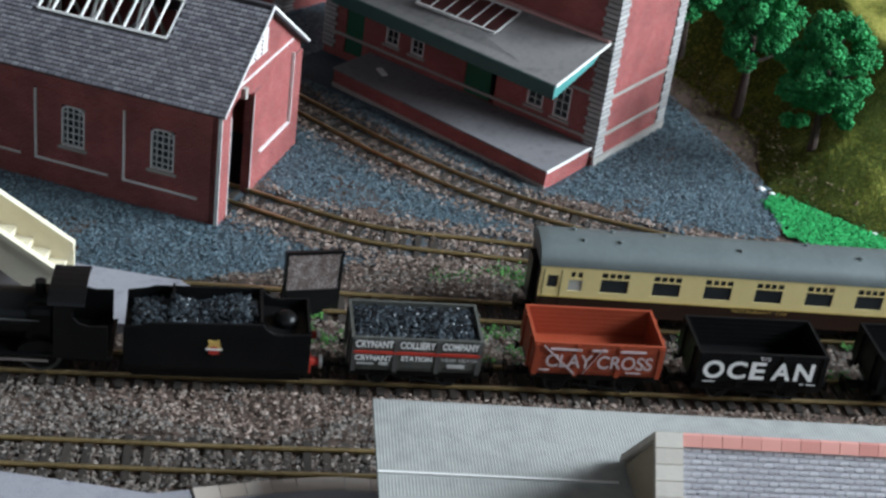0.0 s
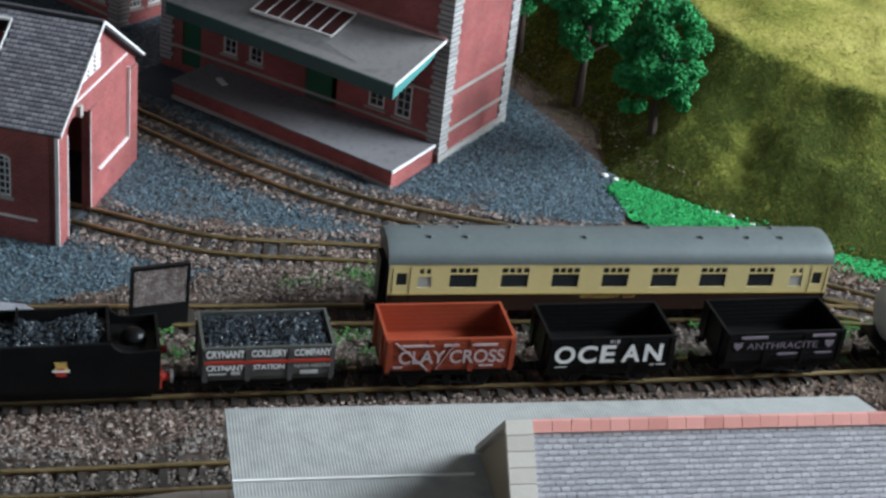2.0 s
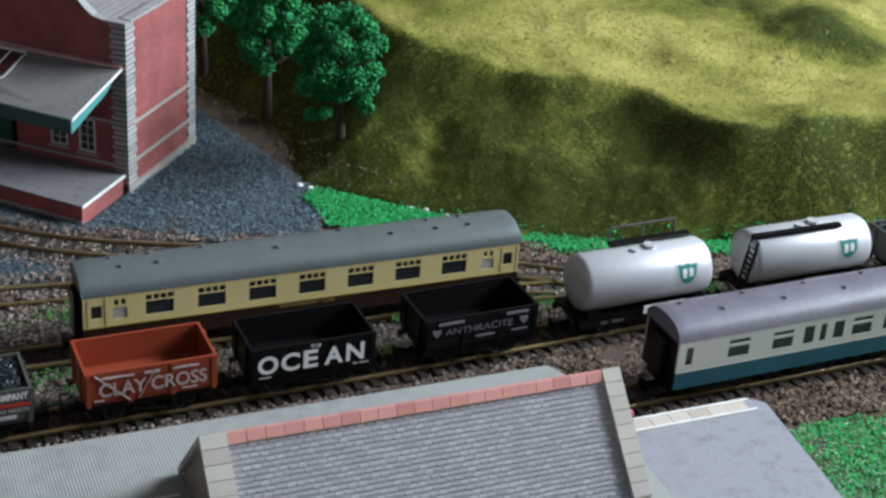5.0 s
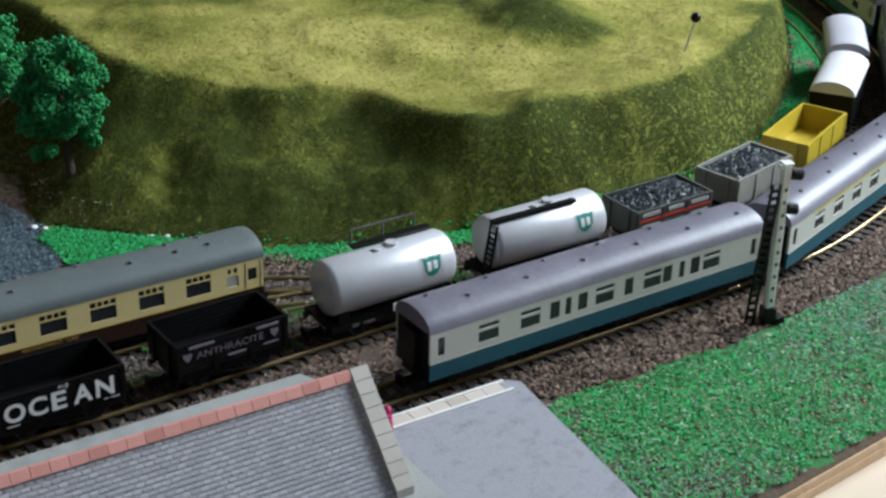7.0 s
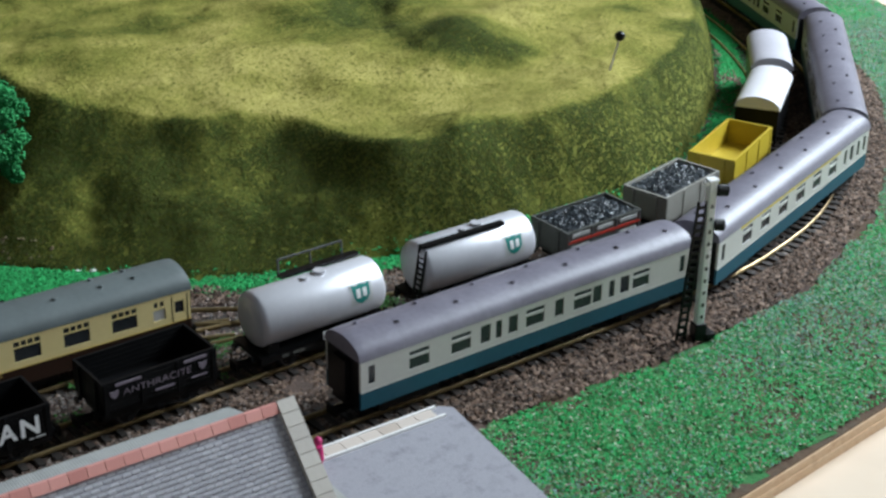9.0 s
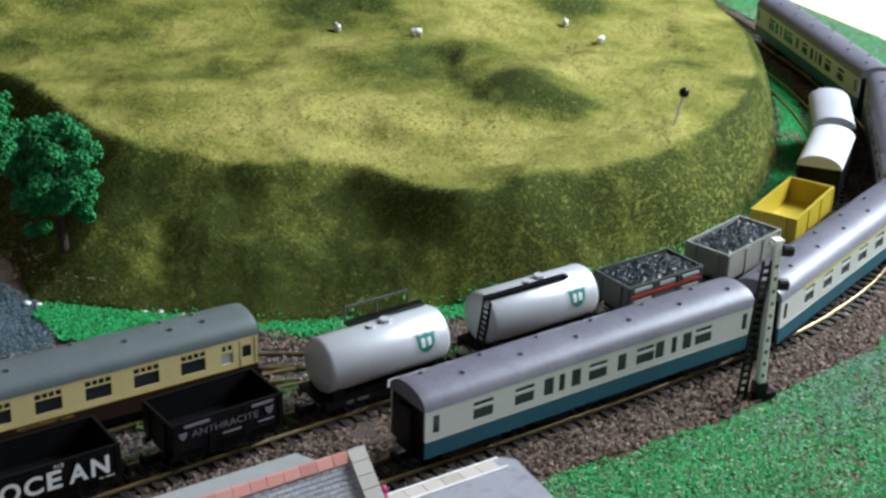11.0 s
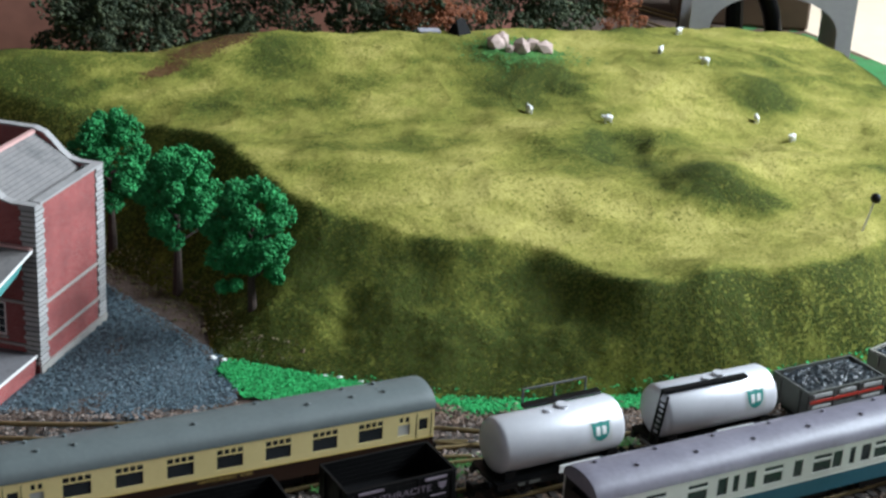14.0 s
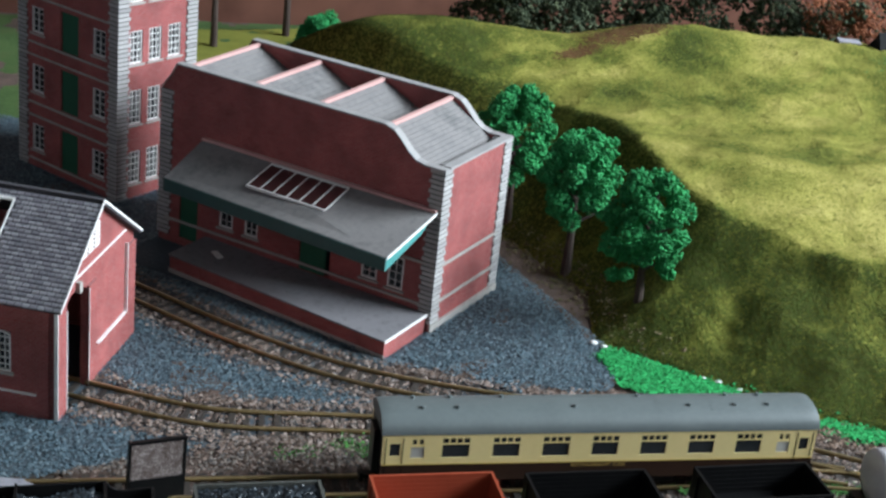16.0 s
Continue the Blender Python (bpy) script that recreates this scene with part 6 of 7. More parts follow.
# ---------------------------------------------------------------- steam engine and tender
def tender(m):
    t = thing("tender", m, "black tender with a coal load and small crest", "tender", "goods train wagons")
    L, W = 0.0470, 0.0180
    part("tank", solid((-L / 2, L / 2, -W / 2 + 0.0008, W / 2 - 0.0008, 0.0048, 0.0138)), "black_body", t)
    side = [(-L / 2, 0.0048), (L / 2, 0.0048), (L / 2, 0.0166), (0.0165, 0.0160), (0.0140, 0.0163), (0.0122, 0.0174), (0.0112, 0.0190), (-0.0165, 0.0184), (-0.0185, 0.0176), (-L / 2, 0.0168)]
    for y in (-W / 2, W / 2 - 0.0008):
        part("tank_side", Solid().prism(side, y, y + 0.0008, "y"), "black_body", t, bevel=0.0002)
    part("bunker_end", solid((0.0104, 0.0112, -W / 2 + 0.0008, W / 2 - 0.0008, 0.0138, 0.0194)), "black_body", t)
    part("bunker_front", solid((-0.0120, -0.0113, 0.0010, W / 2 - 0.0008, 0.0138, 0.0196)), "black_body", t)
    part("rear_rim", solid((L / 2 - 0.0008, L / 2, -W / 2 + 0.0008, W / 2 - 0.0008, 0.0138, 0.0170)), "black_body", t)
    part("filler_dome", Solid().ball((0.0172, 0.001, 0.0142), 0.0034, 14, 8, (1, 1, 0.8)), "black", t, smooth=True)
    crest = Solid()
    crest.prism([(-0.0027, 0.0115), (0.0009, 0.0115), (0.0004, 0.0132), (0.0005, 0.0141), (-0.0006, 0.0137), (-0.0026, 0.0140), (-0.0022, 0.0128)], -W / 2 - 0.0002, -W / 2, "y")
    part("crest", crest, "gold", t, "small gold crest shape")
    part("crest_band", solid((-0.0030, 0.0012, -W / 2 - 0.0003, -W / 2 - 0.0001, 0.0110, 0.0116)), "white", t)
    part("crest_wheel", Solid().tube((-0.0009, -W / 2 - 0.00025, 0.0109), (-0.0009, -W / 2, 0.0109), 0.0013, 14), "red", t, "red round part of the crest")
    part("crest_foot", solid((-0.0022, 0.0004, -W / 2 - 0.0003, -W / 2 - 0.0001, 0.0099, 0.0110)), "red", t)
    for y in (-0.0062, 0.0062):
        b = part("buffer", Solid().tube((L / 2, y, 0.0068), (L / 2 + 0.0026, y, 0.0068), 0.0014, 12, 0.0010), "red", t, "red buffer with steel head")
        part("buffer_head", Solid().tube((L / 2 + 0.0026, y, 0.0068), (L / 2 + 0.0034, y, 0.0068), 0.0018, 14), "steel", b)
    part("buffer_beam", solid((L / 2, L / 2 + 0.0005, -W / 2 + 0.0005, W / 2 - 0.0005, 0.0045, 0.0086)), "red", t)
    part("footplate", solid((-L / 2, L / 2, -W / 2 + 0.0002, W / 2 - 0.0002, 0.0040, 0.0047), (-L / 2 + 0.002, L / 2 - 0.002, -0.0075, -0.0067, 0.0014, 0.0040), (-L / 2 + 0.002, L / 2 - 0.002, 0.0067, 0.0075, 0.0014, 0.0040)), "black", t)
    part("coupling", solid((L / 2 + 0.0003, L / 2 + 0.006, -0.0012, 0.0012, 0.0018, 0.0030), (L / 2 + 0.0052, L / 2 + 0.006, -0.0022, 0.0022, 0.0012, 0.0044)), "black", t)
    wheels(t, (-0.0150, 0.0, 0.0150), 0.0035)
    r = np.random.default_rng(31)
    n = 2200
    xy = np.stack([-0.0215 + r.random(n) * 0.0316, (r.random(n) - 0.5) * (W - 0.0030)], 1)
    z = 0.0150 + 0.0026 * (1 - (2 * xy[:, 1] / W) ** 2) + 0.0010 * np.sin(xy[:, 0] * 300) - 0.0016 * (xy[:, 0] < -0.012) + r.normal(0, 0.0003, n)
    grains("coal_load", xy, z, (0.0003, 0.0008), "coal", "heaped black coal lumps in the tender", "coal", r, 0.9).matrix_world = m
    part("coal_bed", solid((-0.0220, 0.0103, -W / 2 + 0.0009, W / 2 - 0.0009, 0.0139, 0.0146)), "dark", t)


def steam_engine(m):
    e = thing("steam_engine", m, "black six-coupled steam engine with a dull finish", "locomotive", "goods train wagons")
    W = 0.0180
    part("footplate", solid((-0.040, 0.028, -W / 2, W / 2, 0.0072, 0.0080)), "black", e)
    part("boiler", Solid().tube((-0.040, 0, 0.0158), (0.012, 0, 0.0158), 0.0068, 28), "black", e, smooth=True)
    part("smokebox_door", Solid().tube((-0.0412, 0, 0.0158), (-0.040, 0, 0.0158), 0.0058, 24), "black", e)
    part("firebox", solid((0.006, 0.0145, -0.0068, 0.0068, 0.0080, 0.0215)), "black", e, bevel=0.002)
    part("chimney", Solid().tube((-0.0345, 0, 0.0220), (-0.0345, 0, 0.0285), 0.0020, 16, 0.0025), "black", e)
    part("dome", Solid().ball((-0.014, 0, 0.0222), 0.0034, 14, 8, (1, 1, 1.1)), "black", e, smooth=True)
    part("safety_valve", Solid().tube((0.0095, 0, 0.0215), (0.0095, 0, 0.0262), 0.0014, 12), "black", e)
    cab = new("cab")
    cab.parent, cab.empty_display_size = e, 0.005
    for y in (-W / 2, W / 2 - 0.0008):
        part("cab_side", Solid().prism([(0.0135, 0.0080), (0.0268, 0.0080), (0.0268, 0.0183), (0.0222, 0.0180), (0.0198, 0.0188), (0.0184, 0.0206), (0.0184, 0.0228), (0.0198, 0.0250), (0.0135, 0.0250)], y, y + 0.0008, "y"), "black", cab)
    part("cab_front", solid((0.0135, 0.0143, -W / 2 + 0.0008, W / 2 - 0.0008, 0.0080, 0.0252)), "black", cab)
    arc = [((W / 2 + 0.0004) * math.cos(a), 0.0248 + 0.0024 * math.sin(a)) for a in np.linspace(0, math.pi, 11)]
    inner = [((W / 2 - 0.0003) * math.cos(a), 0.0244 + 0.0021 * math.sin(a)) for a in np.linspace(math.pi, 0, 11)]
    roof = Solid().prism(arc + inner, 0.0122, 0.0212, "x")
    part("cab_roof", roof, "black", cab)
    for x in (-0.026, -0.008, 0.010):
        for s in (-1, 1):
            spl = Solid().prism([(x + 0.0055 * math.cos(a), 0.0078 + 0.0042 * math.sin(a)) for a in np.linspace(0, math.pi, 9)], s * (W / 2 - 0.003), s * (W / 2 - 0.0008), "y")
            part("splasher", spl, "black", e)
    wheels(e, (-0.026, -0.008, 0.010), 0.0055)
    part("coupling_rod", solid((-0.028, 0.012, -0.0074, -0.0068, 0.0044, 0.0053)), "steel", e, "steel coupling rod")
    for s in (-1, 1):
        part("handrail", Solid().tube((-0.036, s * 0.0070, 0.0178), (0.010, s * 0.0070, 0.0178), 0.00028, 6), "dark_iron", e, "thin grey boiler handrail")
        part("spectacle_rim", Solid().tube((0.0147, s * 0.0048, 0.0212), (0.0150, s * 0.0048, 0.0212), 0.0019, 16), "dark_iron", cab, "round cab window rim")
    for x in (-0.030, -0.019, -0.004):
        part("boiler_band", Solid().tube((x - 0.0003, 0, 0.0158), (x + 0.0003, 0, 0.0158), 0.00695, 28), "dark_iron", e)
    part("backhead", Solid().tube((0.0143, 0, 0.0145), (0.0156, 0, 0.0145), 0.0058, 20), "dark_iron", cab, "round grey boiler backhead")
    part("frames", solid((-0.040, 0.027, -0.0032, 0.0032, 0.0022, 0.0071)), "black", e)


tender(chord("track_B", -0.1535, 0.047))
steam_engine(chord("track_B", -0.2085, 0.060) @ Matrix.Diagonal((1, 1, 0.9, 1)))

# leaning black board behind the tender
brd = thing("lineside_hoarding", pose(-0.1298, 0.0020, G, -6, 4, 18) @ Matrix.Diagonal((0.84, 1, 1.0, 1)), "black panelled hoarding leaning beside the track", "hoarding")
# pale specks put a reflection into the brown board's colour
part("board", Solid().prism([(-0.0095, 0.0), (0.0095, 0.0), (0.0095, 0.0195), (-0.0095, 0.0195)], -0.0005, 0.0005, "y"), "mottled_brown", brd)
part("lower_board", solid((-0.0092, 0.0092, -0.0009, -0.0005, 0.0, 0.0085)), "black", brd)
part("board_rim", solid((-0.0100, -0.0092, -0.0008, 0.0008, 0, 0.0200), (0.0092, 0.0100, -0.0008, 0.0008, 0, 0.0200), (-0.0092, 0.0092, -0.0008, 0.0008, 0.0192, 0.0200)), "black", brd)

# grey ramp and cream footbridge stair
tagged(part("paved_ramp", Solid().prism([(-0.30, 0.020), (-0.1978, 0.0175), (-0.1660, 0.0115), (-0.1600, 0.0060), (-0.1700, -0.0125), (-0.30, -0.010)][::-1], G, 0.0012, "z"), "paving"), "grey paved ramp beside the track", "pavement", kind="structure")
fb = thing("footbridge_stair", pose(-0.1968, 0.0062, 0.0012, 0, 0, 170), "cream plastic footbridge stair", "footbridge")
M["cream_plastic"] = material("cream_plastic", [(0.70, 0.63, 0.46), (0.80, 0.73, 0.56)], 90, 0.5, bump=0.06)
FR, FH, FW = 0.075, 0.046, 0.0160
for y in (-FW / 2, FW / 2 - 0.0010):
    part("stair_side", Solid().prism([(0.0, 0.0), (0.006, 0.0), (FR, FH - 0.002), (FR, FH + 0.0075), (0.002, 0.0085), (0.0, 0.0075)], y, y + 0.0010, "y"), "cream_plastic", fb)
    part("stair_handrail", Solid().prism([(0.0, 0.0072), (FR, FH + 0.0062), (FR, FH + 0.0080), (0.0, 0.0090)], y - 0.0005, y + 0.0015, "y"), "cream_plastic", fb)
for i in range(16):
    x = 0.002 + i * FR / 16
    part("tread", solid((x, x + FR / 16 + 0.0006, -FW / 2 + 0.0010, FW / 2 - 0.0010, i * FH / 16 + 0.0010, i * FH / 16 + 0.0030)), "cream_plastic", fb)
part("support", solid((FR - 0.004, FR, -FW / 2, FW / 2, 0, FH)), "cream_plastic", fb)

# signal beside the outer line
sg = thing("semaphore_post", pose(0.2021, -0.0801, G, 0, 0, -14), "white lattice signal post with black ladder and lamp", "signal")
H = 0.0545
part("post", Solid().prism([(-0.0013, -0.0013), (0.0013, -0.0013), (0.0013, 0.0013), (-0.0013, 0.0013)], 0.004, H, "z"), "white", sg, "white post", bevel=0.0003)
part("post_holes", solid(*[(-0.0005, 0.0005, -0.00142, -0.0012, 0.008 + i * 0.0042, 0.0092 + i * 0.0042) for i in range(10)]), "grey_wagon", sg)
part("post_base", solid((-0.0020, 0.0020, -0.0020, 0.0020, 0, 0.0060)), "black", sg, bevel=0.0003)
part("point_motor", solid((0.0020, 0.0052, -0.0022, 0.0022, 0, 0.0022)), "black", sg)
lad = Solid()
for x in (-0.0078, -0.0050):
    lad.tube((x + 0.0002, 0, 0.0), (x + 0.0038, 0, 0.0480), 0.0005, 5)
for i in range(18):
    f = (i + 1) / 19
    lad.box(-0.0076 + 0.0036 * f, -0.0050 + 0.0036 * f, -0.0004, 0.0004, f * 0.048, f * 0.048 + 0.0009)
part("ladder", lad, "black", sg, "black ladder")
part("lamp", Solid().tube((0.0014, -0.0006, 0.0515), (0.0048, -0.0010, 0.0510), 0.0019, 12).tube((0.0014, -0.0006, 0.0400), (0.0046, -0.0010, 0.0395), 0.0019, 12), "black", sg, "black signal lamps")
part("finial", solid((-0.0016, 0.0016, -0.0016, 0.0016, H, H + 0.0006), (-0.0026, 0.0, -0.0008, 0.0008, H - 0.0012, H)), "white", sg)

# ---------------------------------------------------------------- trees
def clump_mesh(name, centres, radii, per, size, mat, seed, parent=None):
    """Foliage as many small tilted flakes gathered in clumps."""
    r = np.random.default_rng(seed)
    n = len(centres) * per
    c = np.repeat(np.array(centres), per, axis=0)
    rad = np.repeat(np.array(radii), per)
    d = r.standard_normal((n, 3))
    d /= np.linalg.norm(d, axis=1)[:, None]
    p = c + d * (rad * (0.55 + 0.5 * r.random(n)))[:, None]
    s = size * (0.6 + 0.9 * r.random(n))
    shape = OCTA[None] * (0.6 + 0.8 * r.random((n, 6, 1))) + 0.3 * r.standard_normal((n, 6, 3))
    v = shape * s[:, None, None] + p[:, None]
    f = (OCTA_F[None] + 6 * np.arange(n)[:, None, None]).reshape(-1, 3)
    ob = new(name, from_arrays(name, v.reshape(-1, 3), f, mat))
    if parent:
        ob.parent = parent
    return ob


def tree(x, y, z, h, seed, label, w=0.0155, bare=0.30, drooping=()):
    """A tapered trunk with limbs, and a crown of leafy clumps with gaps between them."""
    r = np.random.default_rng(seed)
    t = thing("tree", pose(x, y, z), label, "tree", "trees behind the goods shed")
    s = Solid()
    lean = r.normal(0, 0.0012, 2)
    top = Vector((lean[0], lean[1], h * 0.55))
    s.tube((0, 0, -0.001), (lean[0] * 0.5, lean[1] * 0.5, h * bare), 0.0022, 9, 0.0014)
    s.tube((lean[0] * 0.5, lean[1] * 0.5, h * bare), top, 0.0014, 8, 0.0008)
    limbs = []
    for i in range(9):
        a = i * 2.4 + r.random()
        z0 = h * (bare + 0.05 + 0.045 * i)
        e = Vector((math.cos(a) * w * (0.45 + 0.3 * r.random()), math.sin(a) * w * (0.45 + 0.3 * r.random()), z0 + h * 0.10))
        s.tube((lean[0] * 0.6, lean[1] * 0.6, z0), e, 0.0007, 6, 0.0003)
        limbs.append(e)
    part("trunk", s, "trunk", t)
    cs, rs = [], []
    turn = r.random() * 6.28
    for i in range(34):
        f = (i + 0.5) / 34
        zz = h * (bare + 0.13 + (0.82 - bare) * f)
        wide = w * math.sin(math.pi * (0.20 + 0.70 * f)) ** 0.75
        a = turn + i * 2.399 + r.normal(0, 0.25)
        k = (0.62 + 0.30 * r.random()) * wide
        cs.append((lean[0] + math.cos(a) * k, lean[1] + math.sin(a) * k, zz + r.normal(0, 0.0012)))
        rs.append(0.0030 + 0.0018 * r.random())
    for i in range(14):
        f = r.random()
        a = r.random() * 6.28
        cs.append((lean[0] + math.cos(a) * w * 0.35, lean[1] + math.sin(a) * w * 0.35, h * (bare + 0.16 + (0.78 - bare) * f)))
        rs.append(0.0036)
    for a, k, zz in drooping:
        cs += [(math.cos(a) * w * k, math.sin(a) * w * k, h * zz), (math.cos(a + 0.3) * w * k * 0.75, math.sin(a + 0.3) * w * k * 0.75, h * (zz + 0.02))]
        rs += [0.0026, 0.0024]
    clump_mesh("crown", cs, rs, 190, 0.00056, "leaf", seed + 1, t)


tree(0.0474, 0.1120, 0.000, 0.0605, 41, "bright green model tree with clumped foliage on dark trunk", drooping=((3.3, 0.80, 0.34), (5.9, 0.55, 0.36)))
tree(0.0325, 0.1560, 0.000, 0.0580, 43, "bright green model tree with clumped foliage on dark trunk")
tree(0.0190, 0.2004, 0.000, 0.0605, 47, "bright green model tree with clumped foliage on dark trunk")
tree(-0.0870, 0.450, -0.002, 0.088, 53, "tall green model tree with a bare dark trunk", 0.024, 0.42)
tree(-0.0450, 0.476, -0.002, 0.092, 57, "tall green model tree leaning by the backboard", 0.020, 0.50)
tree(-0.0370, 0.371, 0.014, 0.024, 59, "small bright green bush-like tree on the hill's shoulder", 0.012, 0.02)

# ---------------------------------------------------------------- things on the hill
def sheep(x, y, turn, k=0.62):
    s = thing("sheep", pose(x, y, G + float(hill_height(np.array([x]), np.array([y]))[0]) - 0.0002, 0, 0, turn), "tiny white plastic sheep grazing on the hill", "sheep figurine", "sheep on the hill")
    b = Solid().ball((0, 0, 0.0042 * k), 0.0030 * k, 12, 8, (1.25, 0.75, 0.8)).ball((0.0043 * k, 0, 0.0054 * k), 0.0013 * k, 8, 6, (1.2, 0.8, 0.9))
    for lx in (-0.0022, 0.0022):
        for ly in (-0.0010, 0.0010):
            b.tube((lx * k, ly * k, 0), (lx * k, ly * k, 0.0030 * k), 0.0005 * k, 6)
    part("body", b, "sheep", s, smooth=True)


for x, y, a in ((0.2126, 0.2050, 80), (0.2411, 0.1831, 170), (0.3187, 0.1754, 60), (0.3209, 0.1510, 200), (0.3305, 0.2356, 150), (0.3166, 0.2554, 40), (0.3510, 0.2894, 20)):
    sheep(x, y, a)
rng = np.random.default_rng(61)
for i, (x, y, r) in enumerate(((0.2250, 0.2680, 0.0060), (0.2330, 0.2740, 0.0055), (0.2375, 0.2605, 0.0062), (0.2470, 0.2655, 0.0055), (0.2555, 0.2630, 0.0060), (0.2300, 0.2610, 0.0035))):
    z = G + float(hill_height(np.array([x]), np.array([y]))[0])
    bm = bmesh.new()
    bmesh.ops.create_icosphere(bm, subdivisions=1, radius=r * 0.9)
    for v in bm.verts:
        k = 1 + 0.35 * noise.noise(v.co * 160 + Vector((i * 7.1, 0, 0))) + 0.12 * noise.noise(v.co * 500)
        v.co = Vector((v.co.x * k, v.co.y * k * 0.8, v.co.z * k * 0.85))
    me = bpy.data.meshes.new("boulder")
    bm.to_mesh(me)
    bm.free()
    me.materials.append(M["rock"])
    tagged(new("boulder", me), "pinkish grey rough boulder on the hilltop", "boulder", "boulders on the hill").matrix_world = pose(0.241 + (x - 0.241) * 0.82, y, z + r * 0.5, 0, 0, i * 50)
pz = G + float(hill_height(np.array([0.2763]), np.array([0.0509]))[0])
pin = thing("ball_headed_pin", pose(0.2763, 0.0509, pz - 0.002), "steel pin with a black ball head stuck in the hill", "pin")
part("shaft", Solid().tube((0, 0, 0), (0.0076, 0.0030, 0.0137), 0.00030, 8), "steel", pin)
part("head", Solid().ball((0.0078, 0.0031, 0.0142), 0.0021, 16, 10), "black", pin, "glossy black ball head", smooth=True)
for x, y, mat, lab in ((0.205, 0.296, "paving", "tiny grey picnic blanket on the hill"), (0.220, 0.292, "dark", "tiny dark tent with an orange flap on the hill")):
    z = G + float(hill_height(np.array([x]), np.array([y]))[0])
    if mat == "dark":
        tn = thing("tent", pose(x, y, z, 0, 0, 25), lab, "tent")
        part("tent_cloth", Solid().add([(-0.005, -0.004, 0), (0.005, -0.004, 0), (0.005, 0.004, 0), (-0.005, 0.004, 0), (-0.003, 0, 0.0075), (0.003, 0, 0.0075)], [(3, 2, 1, 0), (0, 1, 5, 4), (2, 3, 4, 5), (1, 2, 5), (3, 0, 4)]), "dark", tn)
        part("flap", Solid().add([(0.0005, -0.0042, 0.0005), (0.0035, -0.0042, 0.0005), (0.0020, -0.0022, 0.0040), (0.0005, -0.0039, 0.0005), (0.0035, -0.0039, 0.0005), (0.0020, -0.0019, 0.0040)], [(0, 1, 2), (5, 4, 3), (0, 3, 4, 1), (1, 4, 5, 2), (2, 5, 3, 0)]), "orange", tn, "orange flap") if "orange" in M else None
    else:
        tagged(part("picnic_blanket", solid((-0.0055, 0.0055, -0.0035, 0.0035, 0, 0.0012)), "paving", bevel=0.0004), lab, "blanket").matrix_world = pose(x, y, z, 0, 0, -15)

# ---------------------------------------------------------------- behind the hill
def bush(x, y, z, r, h, mat, seed, label):
    g = np.random.default_rng(seed)
    cs = [(x + g.normal(0, r * 0.5), y + g.normal(0, r * 0.3), z + h * g.random() ** 0.8) for _ in range(34)]
    ob = clump_mesh("bush", cs, [r * (0.16 + 0.2 * g.random()) for _ in cs], 80, r * 0.028, mat, seed + 1)
    tagged(ob, label, "bush", "bushes behind the hill")


rb = np.random.default_rng(71)
for i, (x, h) in enumerate(((0.062, 0.042), (0.088, 0.046), (0.114, 0.050), (0.170, 0.060), (0.200, 0.062), (0.230, 0.066), (0.298, 0.058), (0.325, 0.060), (0.352, 0.055))):
    bush(x, 0.395 + 0.02 * rb.random(), 0.02, 0.034, h, "bush", 80 + 2 * i, "dark grey-green lichen bush behind the hill")
bush(0.245, 0.375, 0.035, 0.022, 0.030, "rust_bush", 120, "rust-red lichen bush behind the hill")
bush(0.385, 0.400, 0.02, 0.022, 0.045, "rust_bush", 124, "rust-red lichen bush behind the hill")
M["orange"] = material("orange_cloth", [(0.6, 0.2, 0.05), (0.7, 0.28, 0.08)], 200, 0.8, bump=0)
tagged(part("backboard", solid((-0.90, 0.40, 0.500, 0.508, -0.0026, 0.30)), "backboard"), "dark red-brown stained wooden backboard", "backboard", kind="structure")

# grey arched portal over the tracks
pt = thing("bridge_portal", pose(0.4925, 0.3845, G, 0, 0, -29) @ Matrix.Diagonal((1, 1, 0.93, 1)), "grey card bridge portal with an arched opening", "bridge")
arch = [(-0.040, 0.0), (-0.040, 0.024)] + [(0.040 * math.cos(a), 0.024 + 0.024 * math.sin(a)) for a in np.linspace(math.pi, 0, 17)] + [(0.040, 0.0)]
outer = [(-0.053, 0.0), (-0.053, 0.072)] + [(0.051 * math.cos(a) - 0.001, 0.072) for a in np.linspace(math.pi, 0, 17)] + [(0.050, 0.0)]
n = len(arch)
for nm, y0, y1 in (("portal_face", 0.0, 0.004), ("rear_face", 0.050, 0.054)):
    v = [(x, y, z) for y in (y0, y1) for ring in (arch, outer) for x, z in ring]
    f = []
    for k in range(n - 1):
        f += [(k, k + 1, n + k + 1, n + k), (2 * n + k, 3 * n + k, 3 * n + k + 1, 2 * n + k + 1), (k, 2 * n + k, 2 * n + k + 1, k + 1), (n + k, n + k + 1, 3 * n + k + 1, 3 * n + k)]
    f += [(0, n, 3 * n, 2 * n), (n - 1, 3 * n - 1, 4 * n - 1, 2 * n - 1)]
    part(nm, Solid().add(v, f), "portal", pt)
lin = Solid()
for p, q_ in zip(arch, arch[1:]):
    lin.add([(p[0], 0.004, p[1]), (q_[0], 0.004, q_[1]), (q_[0], 0.050, q_[1]), (p[0], 0.050, p[1])], [(0, 1, 2, 3)])
part("arch_lining", lin, "portal", pt)
cup = thing("wooden_box", pose(0.553, 0.492, G, 0, 0, -29), "dark brown wooden box on the board beyond the bridge", "box")
M["brown_wood"] = material("dark_brown_wood", [(0.05, 0.028, 0.016), (0.09, 0.05, 0.028)], 14, 0.5, bump=0.1)
